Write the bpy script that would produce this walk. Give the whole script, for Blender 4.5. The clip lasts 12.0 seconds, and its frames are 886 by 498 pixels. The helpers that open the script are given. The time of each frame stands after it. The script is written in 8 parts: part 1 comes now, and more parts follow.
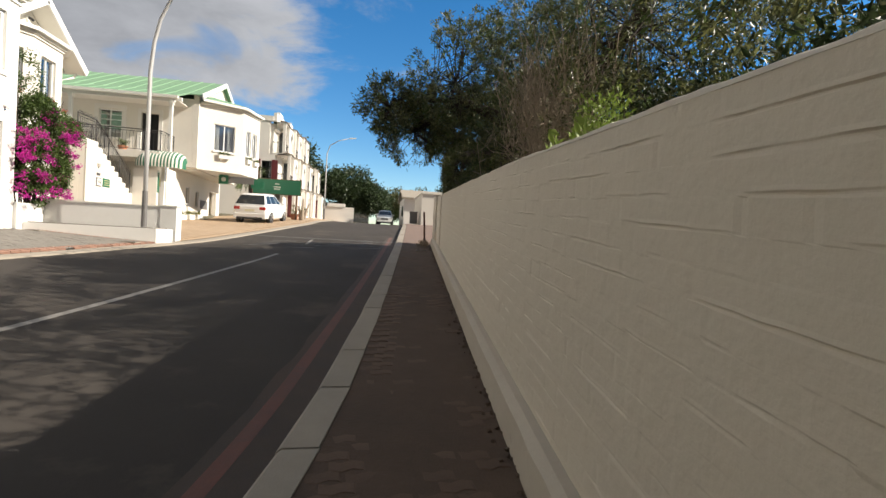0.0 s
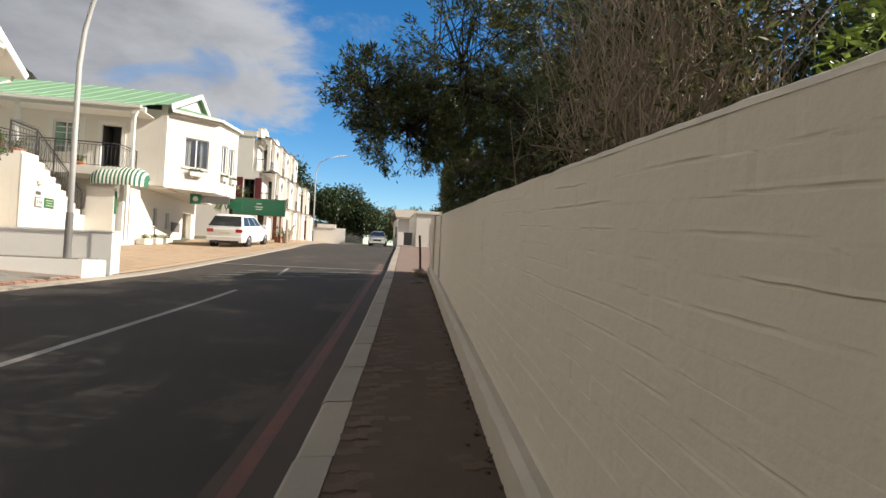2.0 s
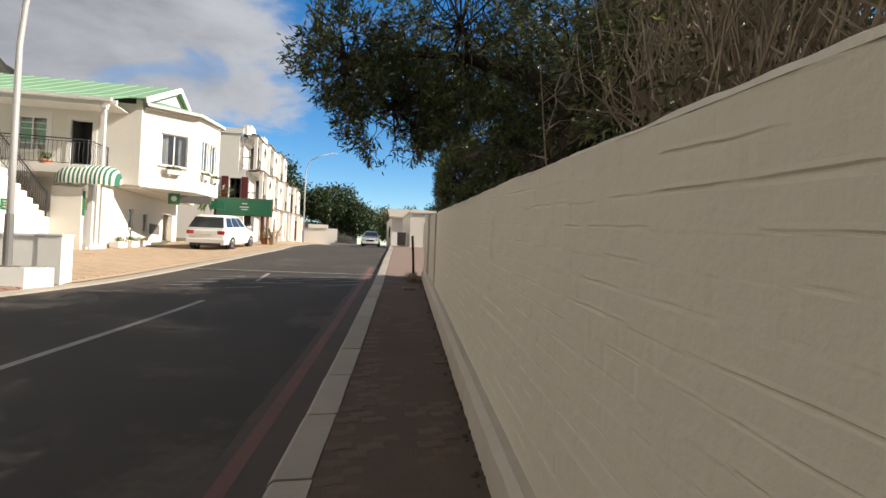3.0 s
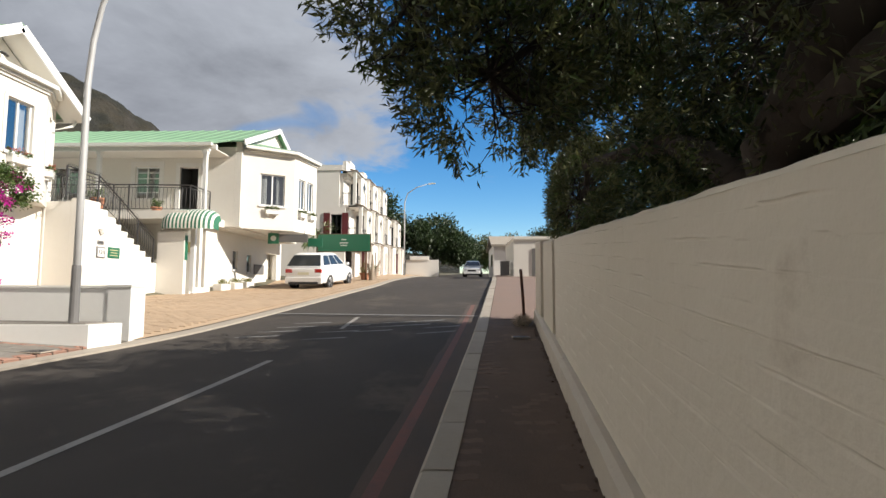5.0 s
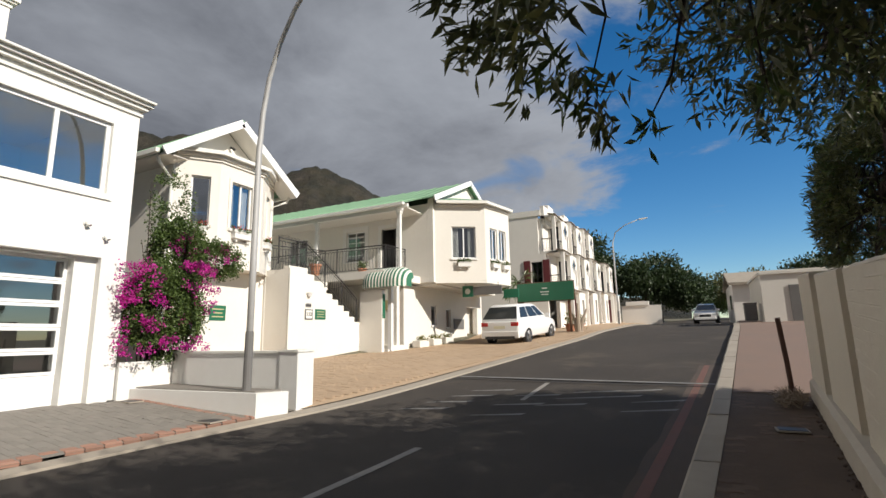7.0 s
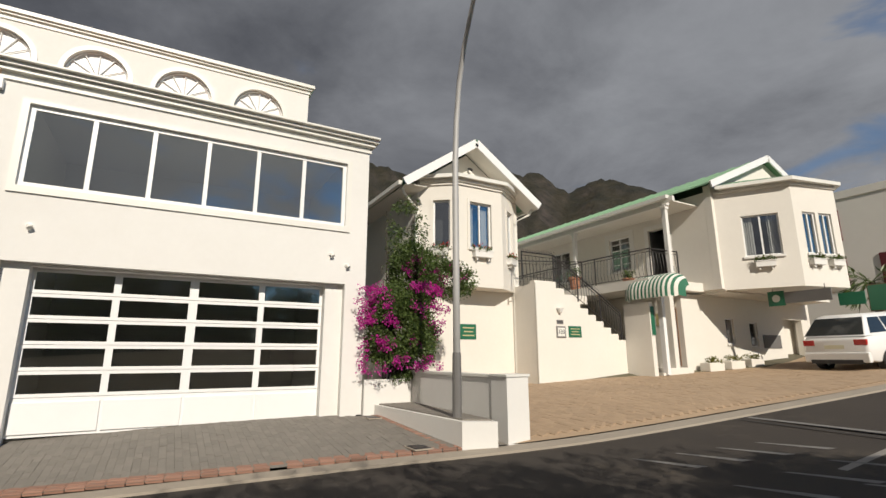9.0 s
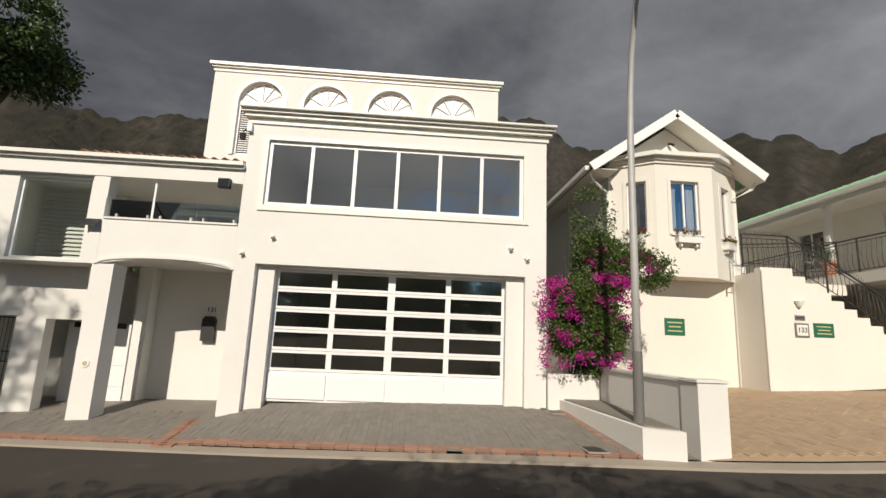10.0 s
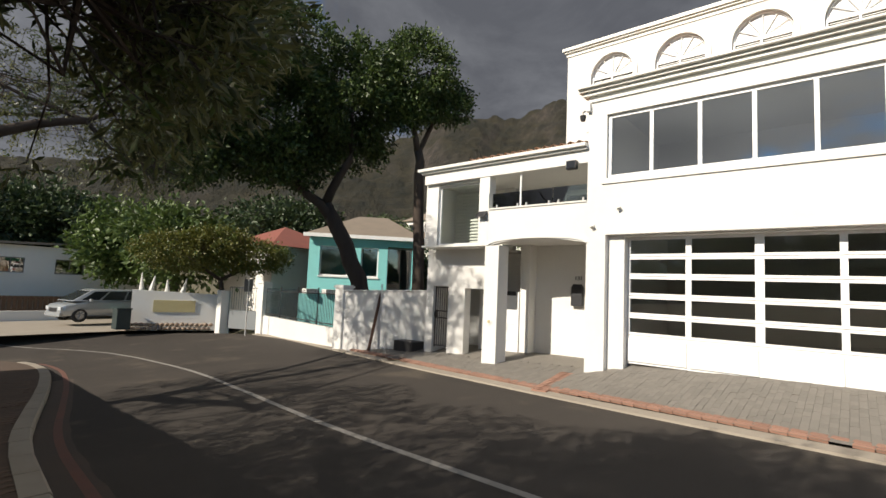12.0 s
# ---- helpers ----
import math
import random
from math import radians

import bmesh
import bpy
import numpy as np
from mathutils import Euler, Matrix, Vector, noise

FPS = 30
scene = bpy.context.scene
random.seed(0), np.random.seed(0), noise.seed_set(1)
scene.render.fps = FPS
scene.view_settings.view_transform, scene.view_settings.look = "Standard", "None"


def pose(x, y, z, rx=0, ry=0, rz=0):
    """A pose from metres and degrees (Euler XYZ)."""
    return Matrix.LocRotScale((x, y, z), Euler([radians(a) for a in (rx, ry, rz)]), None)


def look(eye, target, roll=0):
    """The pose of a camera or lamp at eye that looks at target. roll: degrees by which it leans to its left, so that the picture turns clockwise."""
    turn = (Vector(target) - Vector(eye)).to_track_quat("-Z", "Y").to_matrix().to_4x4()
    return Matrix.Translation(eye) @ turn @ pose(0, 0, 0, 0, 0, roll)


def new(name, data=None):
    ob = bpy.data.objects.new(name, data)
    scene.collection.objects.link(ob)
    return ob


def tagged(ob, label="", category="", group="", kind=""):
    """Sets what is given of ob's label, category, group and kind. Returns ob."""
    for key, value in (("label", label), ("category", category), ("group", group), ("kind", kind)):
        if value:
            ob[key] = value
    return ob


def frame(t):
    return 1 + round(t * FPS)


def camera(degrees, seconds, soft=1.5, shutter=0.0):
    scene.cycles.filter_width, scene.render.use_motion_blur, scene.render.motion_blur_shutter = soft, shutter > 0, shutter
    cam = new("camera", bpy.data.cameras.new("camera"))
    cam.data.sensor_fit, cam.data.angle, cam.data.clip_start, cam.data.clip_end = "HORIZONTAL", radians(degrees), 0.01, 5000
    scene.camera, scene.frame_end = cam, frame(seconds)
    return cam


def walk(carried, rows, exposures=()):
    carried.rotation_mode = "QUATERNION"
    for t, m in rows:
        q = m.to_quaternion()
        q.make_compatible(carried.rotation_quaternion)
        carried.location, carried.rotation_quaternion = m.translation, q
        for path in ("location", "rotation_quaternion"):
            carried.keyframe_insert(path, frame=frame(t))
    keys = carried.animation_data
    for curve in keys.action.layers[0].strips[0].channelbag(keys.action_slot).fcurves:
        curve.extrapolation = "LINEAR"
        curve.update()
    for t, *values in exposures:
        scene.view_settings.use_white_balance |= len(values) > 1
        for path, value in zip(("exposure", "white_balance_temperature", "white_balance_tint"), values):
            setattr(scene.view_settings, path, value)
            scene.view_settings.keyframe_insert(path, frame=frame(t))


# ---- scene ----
cam = camera(84.5, 12.0)
PATH = [
    (0, (-0.593, -1.101, 0.351), (-0.282, 0.874, 0.322), 3.0),
    (0.5, (-0.518, -0.463, 0.408), (-0.19, 1.51, 0.41), 3.0),
    (1, (-0.485, 0.234, 0.475), (-0.157, 2.207, 0.489), 3.4),
    (1.5, (-0.383, 0.904, 0.562), (-0.058, 2.877, 0.602), 3.2),
    (2, (-0.318, 1.59, 0.62), (0.01, 3.562, 0.671), 2.6),
    (2.5, (-0.191, 2.231, 0.672), (0.161, 4.199, 0.72), 2.1),
    (4.5, (-0.046, 4.692, 0.898), (0.13, 6.682, 0.99), 0.0),
    (5, (0.021, 5.211, 0.983), (-0.048, 7.204, 1.135), 0.2),
    (5.5, (0.024, 5.73, 1.053), (-0.253, 7.698, 1.282), -0.5),
    (6, (0.102, 6.253, 1.081), (-0.427, 8.16, 1.371), -1.3),
    (6.5, (0.182, 6.802, 1.117), (-0.533, 8.642, 1.44), -1.2),
    (8.5, (0.389, 8.903, 1.279), (-1.102, 10.162, 1.713), -0.6),
    (9, (0.311, 9.399, 1.268), (-1.396, 10.349, 1.698), -0.1),
    (9.5, (0.433, 9.795, 1.318), (-1.444, 10.356, 1.72), 1.1),
    (10, (0.474, 10.157, 1.363), (-1.488, 10.28, 1.733), 2.4),
    (10.5, (0.438, 10.481, 1.396), (-1.524, 10.29, 1.734), 3.5),
    (11, (0.511, 10.73, 1.432), (-1.393, 10.178, 1.693), 4.4),
    (11.5, (0.658, 10.932, 1.416), (-1.122, 10.041, 1.619), 3.8),
    (12, (0.706, 11.091, 1.427), (-0.816, 9.803, 1.591), 2.5),
]
EXPOSURE = [(0, 0.80, 6750, 10), (1.5, 0.80, 6750, 10), (2.7, 0.86, 6750, 10), (4.3, 0.84, 6450, 10), (5.5, 0.58, 6420, 10), (6.5, 0.40, 6420, 10),
            (8.4, 0.00, 6550, 10), (9.5, -0.10, 6800, 10), (10.5, 0.08, 6850, 10), (12.0, 0.34, 6750, 10)]
walk(cam, [(t, look(eye, target, roll)) for t, eye, target, roll in PATH], EXPOSURE)


# ---- world, sun ----
SUN_DIR = Vector((0.84, -0.17, 0.54)).normalized()   # towards the sun
world = bpy.data.worlds.new("sky")
scene.world = world
world.use_nodes = True
wn, wl = world.node_tree.nodes, world.node_tree.links
wn.clear()
w_out = wn.new("ShaderNodeOutputWorld")
w_bg = wn.new("ShaderNodeBackground")
w_sky = wn.new("ShaderNodeTexSky")
w_sky.sky_type = "NISHITA"
w_sky.sun_disc = False
w_sky.sun_elevation = math.asin(SUN_DIR.z)
w_sky.sun_rotation = math.atan2(SUN_DIR.x, SUN_DIR.y)
w_sky.air_density = 1.0
w_sky.dust_density = 0.0
w_sky.ozone_density = 3.0
w_bg.inputs["Strength"].default_value = 0.08
# clouds: a layer of noise projected on a plane overhead, thicker over the mountains (towards -x)
w_tc = wn.new("ShaderNodeTexCoord")
w_sep = wn.new("ShaderNodeSeparateXYZ")
wl.new(w_tc.outputs["Generated"], w_sep.inputs[0])


def wmath(op, a, b=None, c=None):
    n = wn.new("ShaderNodeMath")
    n.operation = op
    for k, v in enumerate((a, b, c)):
        if v is None:
            continue
        if isinstance(v, (int, float)):
            n.inputs[k].default_value = v
        else:
            wl.new(v, n.inputs[k])
    return n.outputs[0]


zz = wmath("ADD", wmath("MAXIMUM", w_sep.outputs[2], 0.0), 0.16)
cx, cy = wmath("DIVIDE", w_sep.outputs[0], zz), wmath("DIVIDE", w_sep.outputs[1], zz)
w_com = wn.new("ShaderNodeCombineXYZ")
wl.new(cx, w_com.inputs[0]), wl.new(cy, w_com.inputs[1])
w_com.inputs[2].default_value = 3.7


def wnoise(scale, detail, rough, distortion=0.0):
    n = wn.new("ShaderNodeTexNoise")
    n.inputs["Scale"].default_value = scale
    n.inputs["Detail"].default_value = detail
    n.inputs["Roughness"].default_value = rough
    n.inputs["Distortion"].default_value = distortion
    wl.new(w_com.outputs[0], n.inputs["Vector"])
    return n.outputs["Fac"]


n_big, n_fine = wnoise(0.55, 3, 0.5), wnoise(1.5, 10, 0.60, 0.3)
cover = wmath("ADD", wmath("MULTIPLY", n_big, 0.55), wmath("MULTIPLY", n_fine, 0.45))
bias = wmath("ADD", wmath("MAXIMUM", wmath("MULTIPLY", cx, -0.115), wmath("MULTIPLY", cx, -0.014)), wmath("MULTIPLY", cy, -0.075))
cover = wmath("ADD", cover, wmath("MINIMUM", wmath("MAXIMUM", wmath("ADD", bias, 0.10), -0.30), 0.25))
w_mask = wn.new("ShaderNodeMapRange")
w_mask.interpolation_type = "SMOOTHSTEP"
w_mask.inputs["From Min"].default_value, w_mask.inputs["From Max"].default_value = 0.485, 0.565
wl.new(cover, w_mask.inputs["Value"])
w_dark = wn.new("ShaderNodeMapRange")
w_dark.interpolation_type = "SMOOTHSTEP"
w_dark.inputs["From Min"].default_value, w_dark.inputs["From Max"].default_value = 0.50, 0.90
wl.new(cover, w_dark.inputs["Value"])
w_cc = wn.new("ShaderNodeMix")
w_cc.data_type = "RGBA"
w_cc.inputs["A"].default_value = (3.7, 3.9, 4.3, 1)
w_cc.inputs["B"].default_value = (1.12, 1.20, 1.42, 1)
n_lump = wnoise(2.4, 8, 0.62, 0.4)
w_lump = wmath("ADD", w_dark.outputs[0], wmath("MULTIPLY", wmath("SUBTRACT", n_lump, 0.5), 0.75))
w_lump = wmath("MINIMUM", wmath("MAXIMUM", w_lump, 0.0), 1.0)
wl.new(w_lump, w_cc.inputs["Factor"])
# small gaps of blue
w_gap = wn.new("ShaderNodeMapRange")
w_gap.interpolation_type = "SMOOTHSTEP"
w_gap.inputs["From Min"].default_value, w_gap.inputs["From Max"].default_value = 0.60, 0.72
w_gap.inputs["To Min"].default_value, w_gap.inputs["To Max"].default_value = 1.0, 0.5
wl.new(wnoise(1.9, 5, 0.55, 0.5), w_gap.inputs["Value"])
w_cover = wmath("MULTIPLY", w_mask.outputs[0], w_gap.outputs[0])
w_mix = wn.new("ShaderNodeMix")
w_mix.data_type = "RGBA"
wl.new(w_cover, w_mix.inputs["Factor"])
w_hs = wn.new("ShaderNodeHueSaturation")
w_hs.inputs["Saturation"].default_value, w_hs.inputs["Value"].default_value = 1.34, 1.22
wl.new(w_sky.outputs[0], w_hs.inputs["Color"])
wl.new(w_hs.outputs[0], w_mix.inputs["A"])
wl.new(w_cc.outputs["Result"], w_mix.inputs["B"])
wl.new(w_mix.outputs["Result"], w_bg.inputs["Color"])
wl.new(w_bg.outputs[0], w_out.inputs[0])

sun = new("sun", bpy.data.lights.new("sun", "SUN"))
sun.data.energy = 4.8
sun.data.angle = radians(0.55)
sun.data.color = (1.0, 0.93, 0.83)
sun.matrix_world = look(SUN_DIR * 60, (0, 0, 0))

# ---- materials ----
def nodes_of(name):
    m = bpy.data.materials.new(name)
    m.use_nodes = True
    return m, m.node_tree.nodes, m.node_tree.links, m.node_tree.nodes["Principled BSDF"]


def surface(name, base, other=None, rough=0.7, metal=0.0, grain=12.0, stain=0.8, bump=0.15, bump_scale=None,
            vary=0.0, amount=0.5, detail=6, dirt=None, spec=0.5, axis_scale=(1, 1, 1)):
    """A painted, plastered, stone or wooden surface: two scales of mottling, fine relief, optional change from object to object."""
    m, n, l, b = nodes_of(name)
    tc = n.new("ShaderNodeTexCoord")
    mp = n.new("ShaderNodeMapping")
    mp.inputs["Scale"].default_value = axis_scale
    l.new(tc.outputs["Object"], mp.inputs[0])

    def noise_at(scale, det=detail, rgh=0.6):
        t = n.new("ShaderNodeTexNoise")
        t.inputs["Scale"].default_value, t.inputs["Detail"].default_value, t.inputs["Roughness"].default_value = scale, det, rgh
        l.new(mp.outputs[0], t.inputs["Vector"])
        return t.outputs["Fac"]

    other = other or tuple(c * 0.8 for c in base)
    fine, large = noise_at(grain), noise_at(stain, 4, 0.65)
    ramp = n.new("ShaderNodeMapRange")
    ramp.inputs["From Min"].default_value, ramp.inputs["From Max"].default_value = 0.32, 0.70
    l.new(large, ramp.inputs["Value"])
    add = n.new("ShaderNodeMath")
    add.operation = "MULTIPLY_ADD"
    l.new(fine, add.inputs[0])
    add.inputs[1].default_value = amount
    mul = n.new("ShaderNodeMath")
    mul.operation = "MULTIPLY"
    l.new(ramp.outputs[0], mul.inputs[0])
    mul.inputs[1].default_value = 1 - amount
    l.new(mul.outputs[0], add.inputs[2])
    mix = n.new("ShaderNodeMix")
    mix.data_type = "RGBA"
    mix.inputs["A"].default_value, mix.inputs["B"].default_value = (*base, 1), (*other, 1)
    l.new(add.outputs[0], mix.inputs["Factor"])
    col = mix.outputs["Result"]
    if dirt:
        spots = noise_at(dirt[1], 8, 0.7)
        r2 = n.new("ShaderNodeMapRange")
        r2.inputs["From Min"].default_value, r2.inputs["From Max"].default_value = dirt[2], dirt[2] + 0.12
        l.new(spots, r2.inputs["Value"])
        m2 = n.new("ShaderNodeMix")
        m2.data_type = "RGBA"
        m2.inputs["B"].default_value = (*dirt[0], 1)
        l.new(r2.outputs[0], m2.inputs["Factor"])
        l.new(col, m2.inputs["A"])
        col = m2.outputs["Result"]
    if vary:
        info = n.new("ShaderNodeObjectInfo")
        geo = n.new("ShaderNodeNewGeometry")
        su = n.new("ShaderNodeMath")
        su.operation = "ADD"
        l.new(info.outputs["Random"], su.inputs[0])
        l.new(geo.outputs["Random Per Island"], su.inputs[1])
        mr = n.new("ShaderNodeMapRange")
        mr.inputs["From Max"].default_value = 2.0
        mr.inputs["To Min"].default_value, mr.inputs["To Max"].default_value = 1 - vary, 1 + vary
        l.new(su.outputs[0], mr.inputs["Value"])
        hs = n.new("ShaderNodeHueSaturation")
        l.new(mr.outputs[0], hs.inputs["Value"])
        l.new(col, hs.inputs["Color"])
        col = hs.outputs["Color"]
    l.new(col, b.inputs["Base Color"])
    b.inputs["Roughness"].default_value, b.inputs["Metallic"].default_value = rough, metal
    b.inputs["Specular IOR Level"].default_value = spec
    if bump:
        bp = n.new("ShaderNodeBump")
        bp.inputs["Strength"].default_value = bump
        bp.inputs["Distance"].default_value = 0.02
        l.new(noise_at(bump_scale or grain * 3, 8), bp.inputs["Height"])
        l.new(bp.outputs[0], b.inputs["Normal"])
    return m


def leaf_material(name, base, other, rough=0.45, trans=0.25):
    m, n, l, b = nodes_of(name)
    geo = n.new("ShaderNodeNewGeometry")
    ramp = n.new("ShaderNodeMix")
    ramp.data_type = "RGBA"
    ramp.inputs["A"].default_value, ramp.inputs["B"].default_value = (*base, 1), (*other, 1)
    l.new(geo.outputs["Random Per Island"], ramp.inputs["Factor"])
    l.new(ramp.outputs["Result"], b.inputs["Base Color"])
    b.inputs["Roughness"].default_value = rough
    b.inputs["Transmission Weight"].default_value = 0
    tr = n.new("ShaderNodeBsdfTranslucent")
    l.new(ramp.outputs["Result"], tr.inputs["Color"])
    mx = n.new("ShaderNodeMixShader")
    mx.inputs[0].default_value = trans
    l.new(b.outputs[0], mx.inputs[1])
    l.new(tr.outputs[0], mx.inputs[2])
    l.new(mx.outputs[0], n["Material Output"].inputs[0])
    return m


def glass_material(name, tint=(0.8, 0.88, 0.9), rough=0.01, see=0.55, ior=2.1):
    """Window glass: a clear sheet with mirror-like reflection."""
    m, n, l, b = nodes_of(name)
    gl = n.new("ShaderNodeBsdfGlossy")
    gl.inputs["Roughness"].default_value = rough
    tr = n.new("ShaderNodeBsdfTransparent")
    tr.inputs["Color"].default_value = (*[c * see for c in tint], 1)
    fr = n.new("ShaderNodeFresnel")
    fr.inputs["IOR"].default_value = ior
    mx = n.new("ShaderNodeMixShader")
    l.new(fr.outputs[0], mx.inputs[0])
    l.new(tr.outputs[0], mx.inputs[1])
    l.new(gl.outputs[0], mx.inputs[2])
    l.new(mx.outputs[0], n["Material Output"].inputs[0])
    return m


M = {}
M["white"] = surface("white_plaster", (0.74, 0.73, 0.70), (0.66, 0.645, 0.61), 0.75, grain=9, stain=0.5, bump=0.12, bump_scale=55)
M["cream"] = surface("cream_plaster", (0.73, 0.70, 0.64), (0.65, 0.62, 0.56), 0.78, grain=9, stain=0.45, bump=0.12, bump_scale=55)
M["white_far"] = surface("white_render", (0.80, 0.77, 0.72), (0.72, 0.69, 0.64), 0.8, grain=3, stain=0.3, bump=0.05)
M["trim"] = surface("white_gloss_paint", (0.80, 0.80, 0.79), (0.75, 0.75, 0.74), 0.35, grain=6, stain=1.2, bump=0.03)
M["gutter"] = surface("gutter_paint", (0.74, 0.73, 0.68), (0.66, 0.65, 0.60), 0.4, grain=6, stain=0.9, bump=0.04)
M["beige"] = surface("beige_wall_paint", (0.655, 0.59, 0.485), (0.60, 0.535, 0.435), 0.7, grain=7, stain=0.55, bump=0.22, bump_scale=26,
                     dirt=((0.50, 0.43, 0.34), 1.3, 0.66))
M["plinth"] = surface("dusty_plinth_paint", (0.54, 0.485, 0.40), (0.43, 0.375, 0.30), 0.8, grain=11, stain=1.1, bump=0.25, bump_scale=30, dirt=((0.30, 0.235, 0.17), 2.4, 0.62))
M["asphalt"] = surface("asphalt", (0.069, 0.059, 0.050), (0.043, 0.038, 0.034), 0.9, spec=0.22, grain=42, stain=0.35, bump=0.5, bump_scale=120, amount=0.45,
                       dirt=((0.094, 0.079, 0.063), 0.6, 0.54))
M["dust"] = surface("gutter_dust", (0.088, 0.060, 0.043), (0.056, 0.047, 0.040), 0.9, grain=30, stain=1.6, bump=0.4, amount=0.35)
M["patch"] = surface("tar_seal", (0.030, 0.029, 0.029), (0.04, 0.038, 0.036), 0.7, grain=40, stain=2, bump=0.2)
M["concrete"] = surface("kerb_concrete", (0.36, 0.315, 0.255), (0.27, 0.235, 0.19), 0.85, grain=22, stain=1.3, bump=0.3, vary=0.10)
M["paving"] = surface("brown_paving", (0.150, 0.096, 0.064), (0.090, 0.062, 0.045), 0.9, grain=16, stain=1.1, bump=0.45, vary=0.18)
M["soil"] = surface("soil", (0.118, 0.078, 0.054), (0.064, 0.046, 0.034), 0.95, grain=14, stain=1.5, bump=0.6, bump_scale=40)
M["faded"] = surface("faded_road_paint", (0.26, 0.25, 0.235), (0.10, 0.097, 0.092), 0.8, grain=16, stain=2.0, bump=0.3, amount=0.5)
M["redline"] = surface("worn_red_paint", (0.19, 0.066, 0.043), (0.075, 0.055, 0.046), 0.8, grain=14, stain=2.2, bump=0.3, amount=0.6)
M["roadline"] = surface("worn_white_paint", (0.34, 0.32, 0.285), (0.15, 0.14, 0.13), 0.8, grain=26, stain=3.0, bump=0.3, amount=0.6)
M["drive"] = surface("drive_brick", (0.41, 0.295, 0.19), (0.34, 0.245, 0.16), 0.85, grain=18, stain=0.6, bump=0.3, vary=0.16)
M["drive_grey"] = surface("grey_paving", (0.225, 0.205, 0.175), (0.175, 0.16, 0.14), 0.85, grain=18, stain=0.6, bump=0.3, vary=0.16)
M["edgebrick"] = surface("red_edge_brick", (0.34, 0.175, 0.12), (0.25, 0.15, 0.11), 0.85, grain=18, stain=1.0, bump=0.3, vary=0.3)
M["pave_red"] = surface("dusty_red_paving", (0.215, 0.140, 0.105), (0.17, 0.125, 0.10), 0.88, grain=14, stain=0.9, bump=0.4)
M["roof_green"] = surface("green_roof_sheet", (0.165, 0.30, 0.185), (0.215, 0.345, 0.225), 0.75, spec=0.25, grain=3, stain=0.7, bump=0.05)
M["tile"] = surface("terracotta_tile", (0.50, 0.29, 0.18), (0.40, 0.24, 0.16), 0.8, grain=9, stain=1.2, bump=0.2, vary=0.2)
M["tile_grey"] = surface("grey_brown_tile", (0.27, 0.22, 0.17), (0.20, 0.165, 0.13), 0.85, grain=9, stain=1.2, bump=0.2, vary=0.15)
M["tile_red"] = surface("red_tile", (0.27, 0.085, 0.06), (0.19, 0.07, 0.055), 0.8, grain=9, stain=1.2, bump=0.2)
M["metal"] = surface("galvanised_steel", (0.48, 0.475, 0.465), (0.38, 0.372, 0.36), 0.55, metal=0.15, grain=10, stain=1.4, bump=0.06)
M["iron"] = surface("black_iron", (0.022, 0.022, 0.024), (0.035, 0.03, 0.028), 0.45, grain=20, stain=4, bump=0.05)
M["rust"] = surface("rusty_steel", (0.12, 0.05, 0.03), (0.07, 0.04, 0.03), 0.85, grain=25, stain=5, bump=0.3)
M["green"] = surface("green_sign_board", (0.012, 0.13, 0.065), (0.015, 0.11, 0.058), 0.4, grain=5, stain=1, bump=0.02)
M["awn_green"] = surface("green_canvas", (0.03, 0.16, 0.09), (0.035, 0.14, 0.085), 0.85, grain=40, stain=3, bump=0.1)
M["awn_white"] = surface("white_canvas", (0.74, 0.72, 0.66), (0.66, 0.64, 0.58), 0.85, grain=40, stain=3, bump=0.1)
M["signgrey"] = surface("grey_sign_board", (0.125, 0.12, 0.115), (0.155, 0.15, 0.145), 0.6, grain=5, stain=1, bump=0.02)
M["gold"] = surface("pale_gold_paint", (0.50, 0.43, 0.22), (0.42, 0.36, 0.2), 0.6, grain=12, stain=3, bump=0.02)
M["lettering"] = surface("pale_lettering", (0.60, 0.62, 0.56), (0.5, 0.52, 0.47), 0.6, grain=12, stain=3, bump=0)
# near-black base that paints in the shade of unlit rooms
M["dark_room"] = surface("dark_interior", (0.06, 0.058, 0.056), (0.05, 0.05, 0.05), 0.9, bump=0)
M["room"] = surface("room_plaster", (0.62, 0.62, 0.60), (0.55, 0.55, 0.53), 0.9, bump=0)
M["curtain"] = surface("pale_curtain", (0.62, 0.60, 0.56), (0.5, 0.48, 0.46), 0.9, grain=3, stain=2, bump=0.2, axis_scale=(12, 12, 0.4))
M["maroon"] = surface("maroon_paint", (0.13, 0.018, 0.022), (0.10, 0.016, 0.02), 0.5, grain=8, stain=2, bump=0.04)
M["wood"] = surface("brown_wood", (0.20, 0.11, 0.06), (0.13, 0.07, 0.04), 0.7, grain=9, stain=2, bump=0.2, axis_scale=(1, 1, 0.15))
M["stone"] = surface("rubble_stone", (0.40, 0.29, 0.21), (0.28, 0.22, 0.17), 0.9, grain=12, stain=2, bump=0.5, vary=0.3)
M["aqua"] = surface("aqua_paint", (0.24, 0.60, 0.58), (0.21, 0.54, 0.53), 0.7, grain=8, stain=0.7, bump=0.1)
M["teal"] = surface("teal_paint", (0.05, 0.24, 0.25), (0.045, 0.2, 0.21), 0.6, grain=8, stain=1, bump=0.05)
M["grey_paint"] = surface("grey_gate_paint", (0.22, 0.235, 0.24), (0.19, 0.20, 0.205), 0.5, grain=8, stain=1, bump=0.05)
M["terracotta"] = surface("terracotta_pot", (0.40, 0.17, 0.09), (0.33, 0.15, 0.085), 0.8, grain=18, stain=3, bump=0.1)
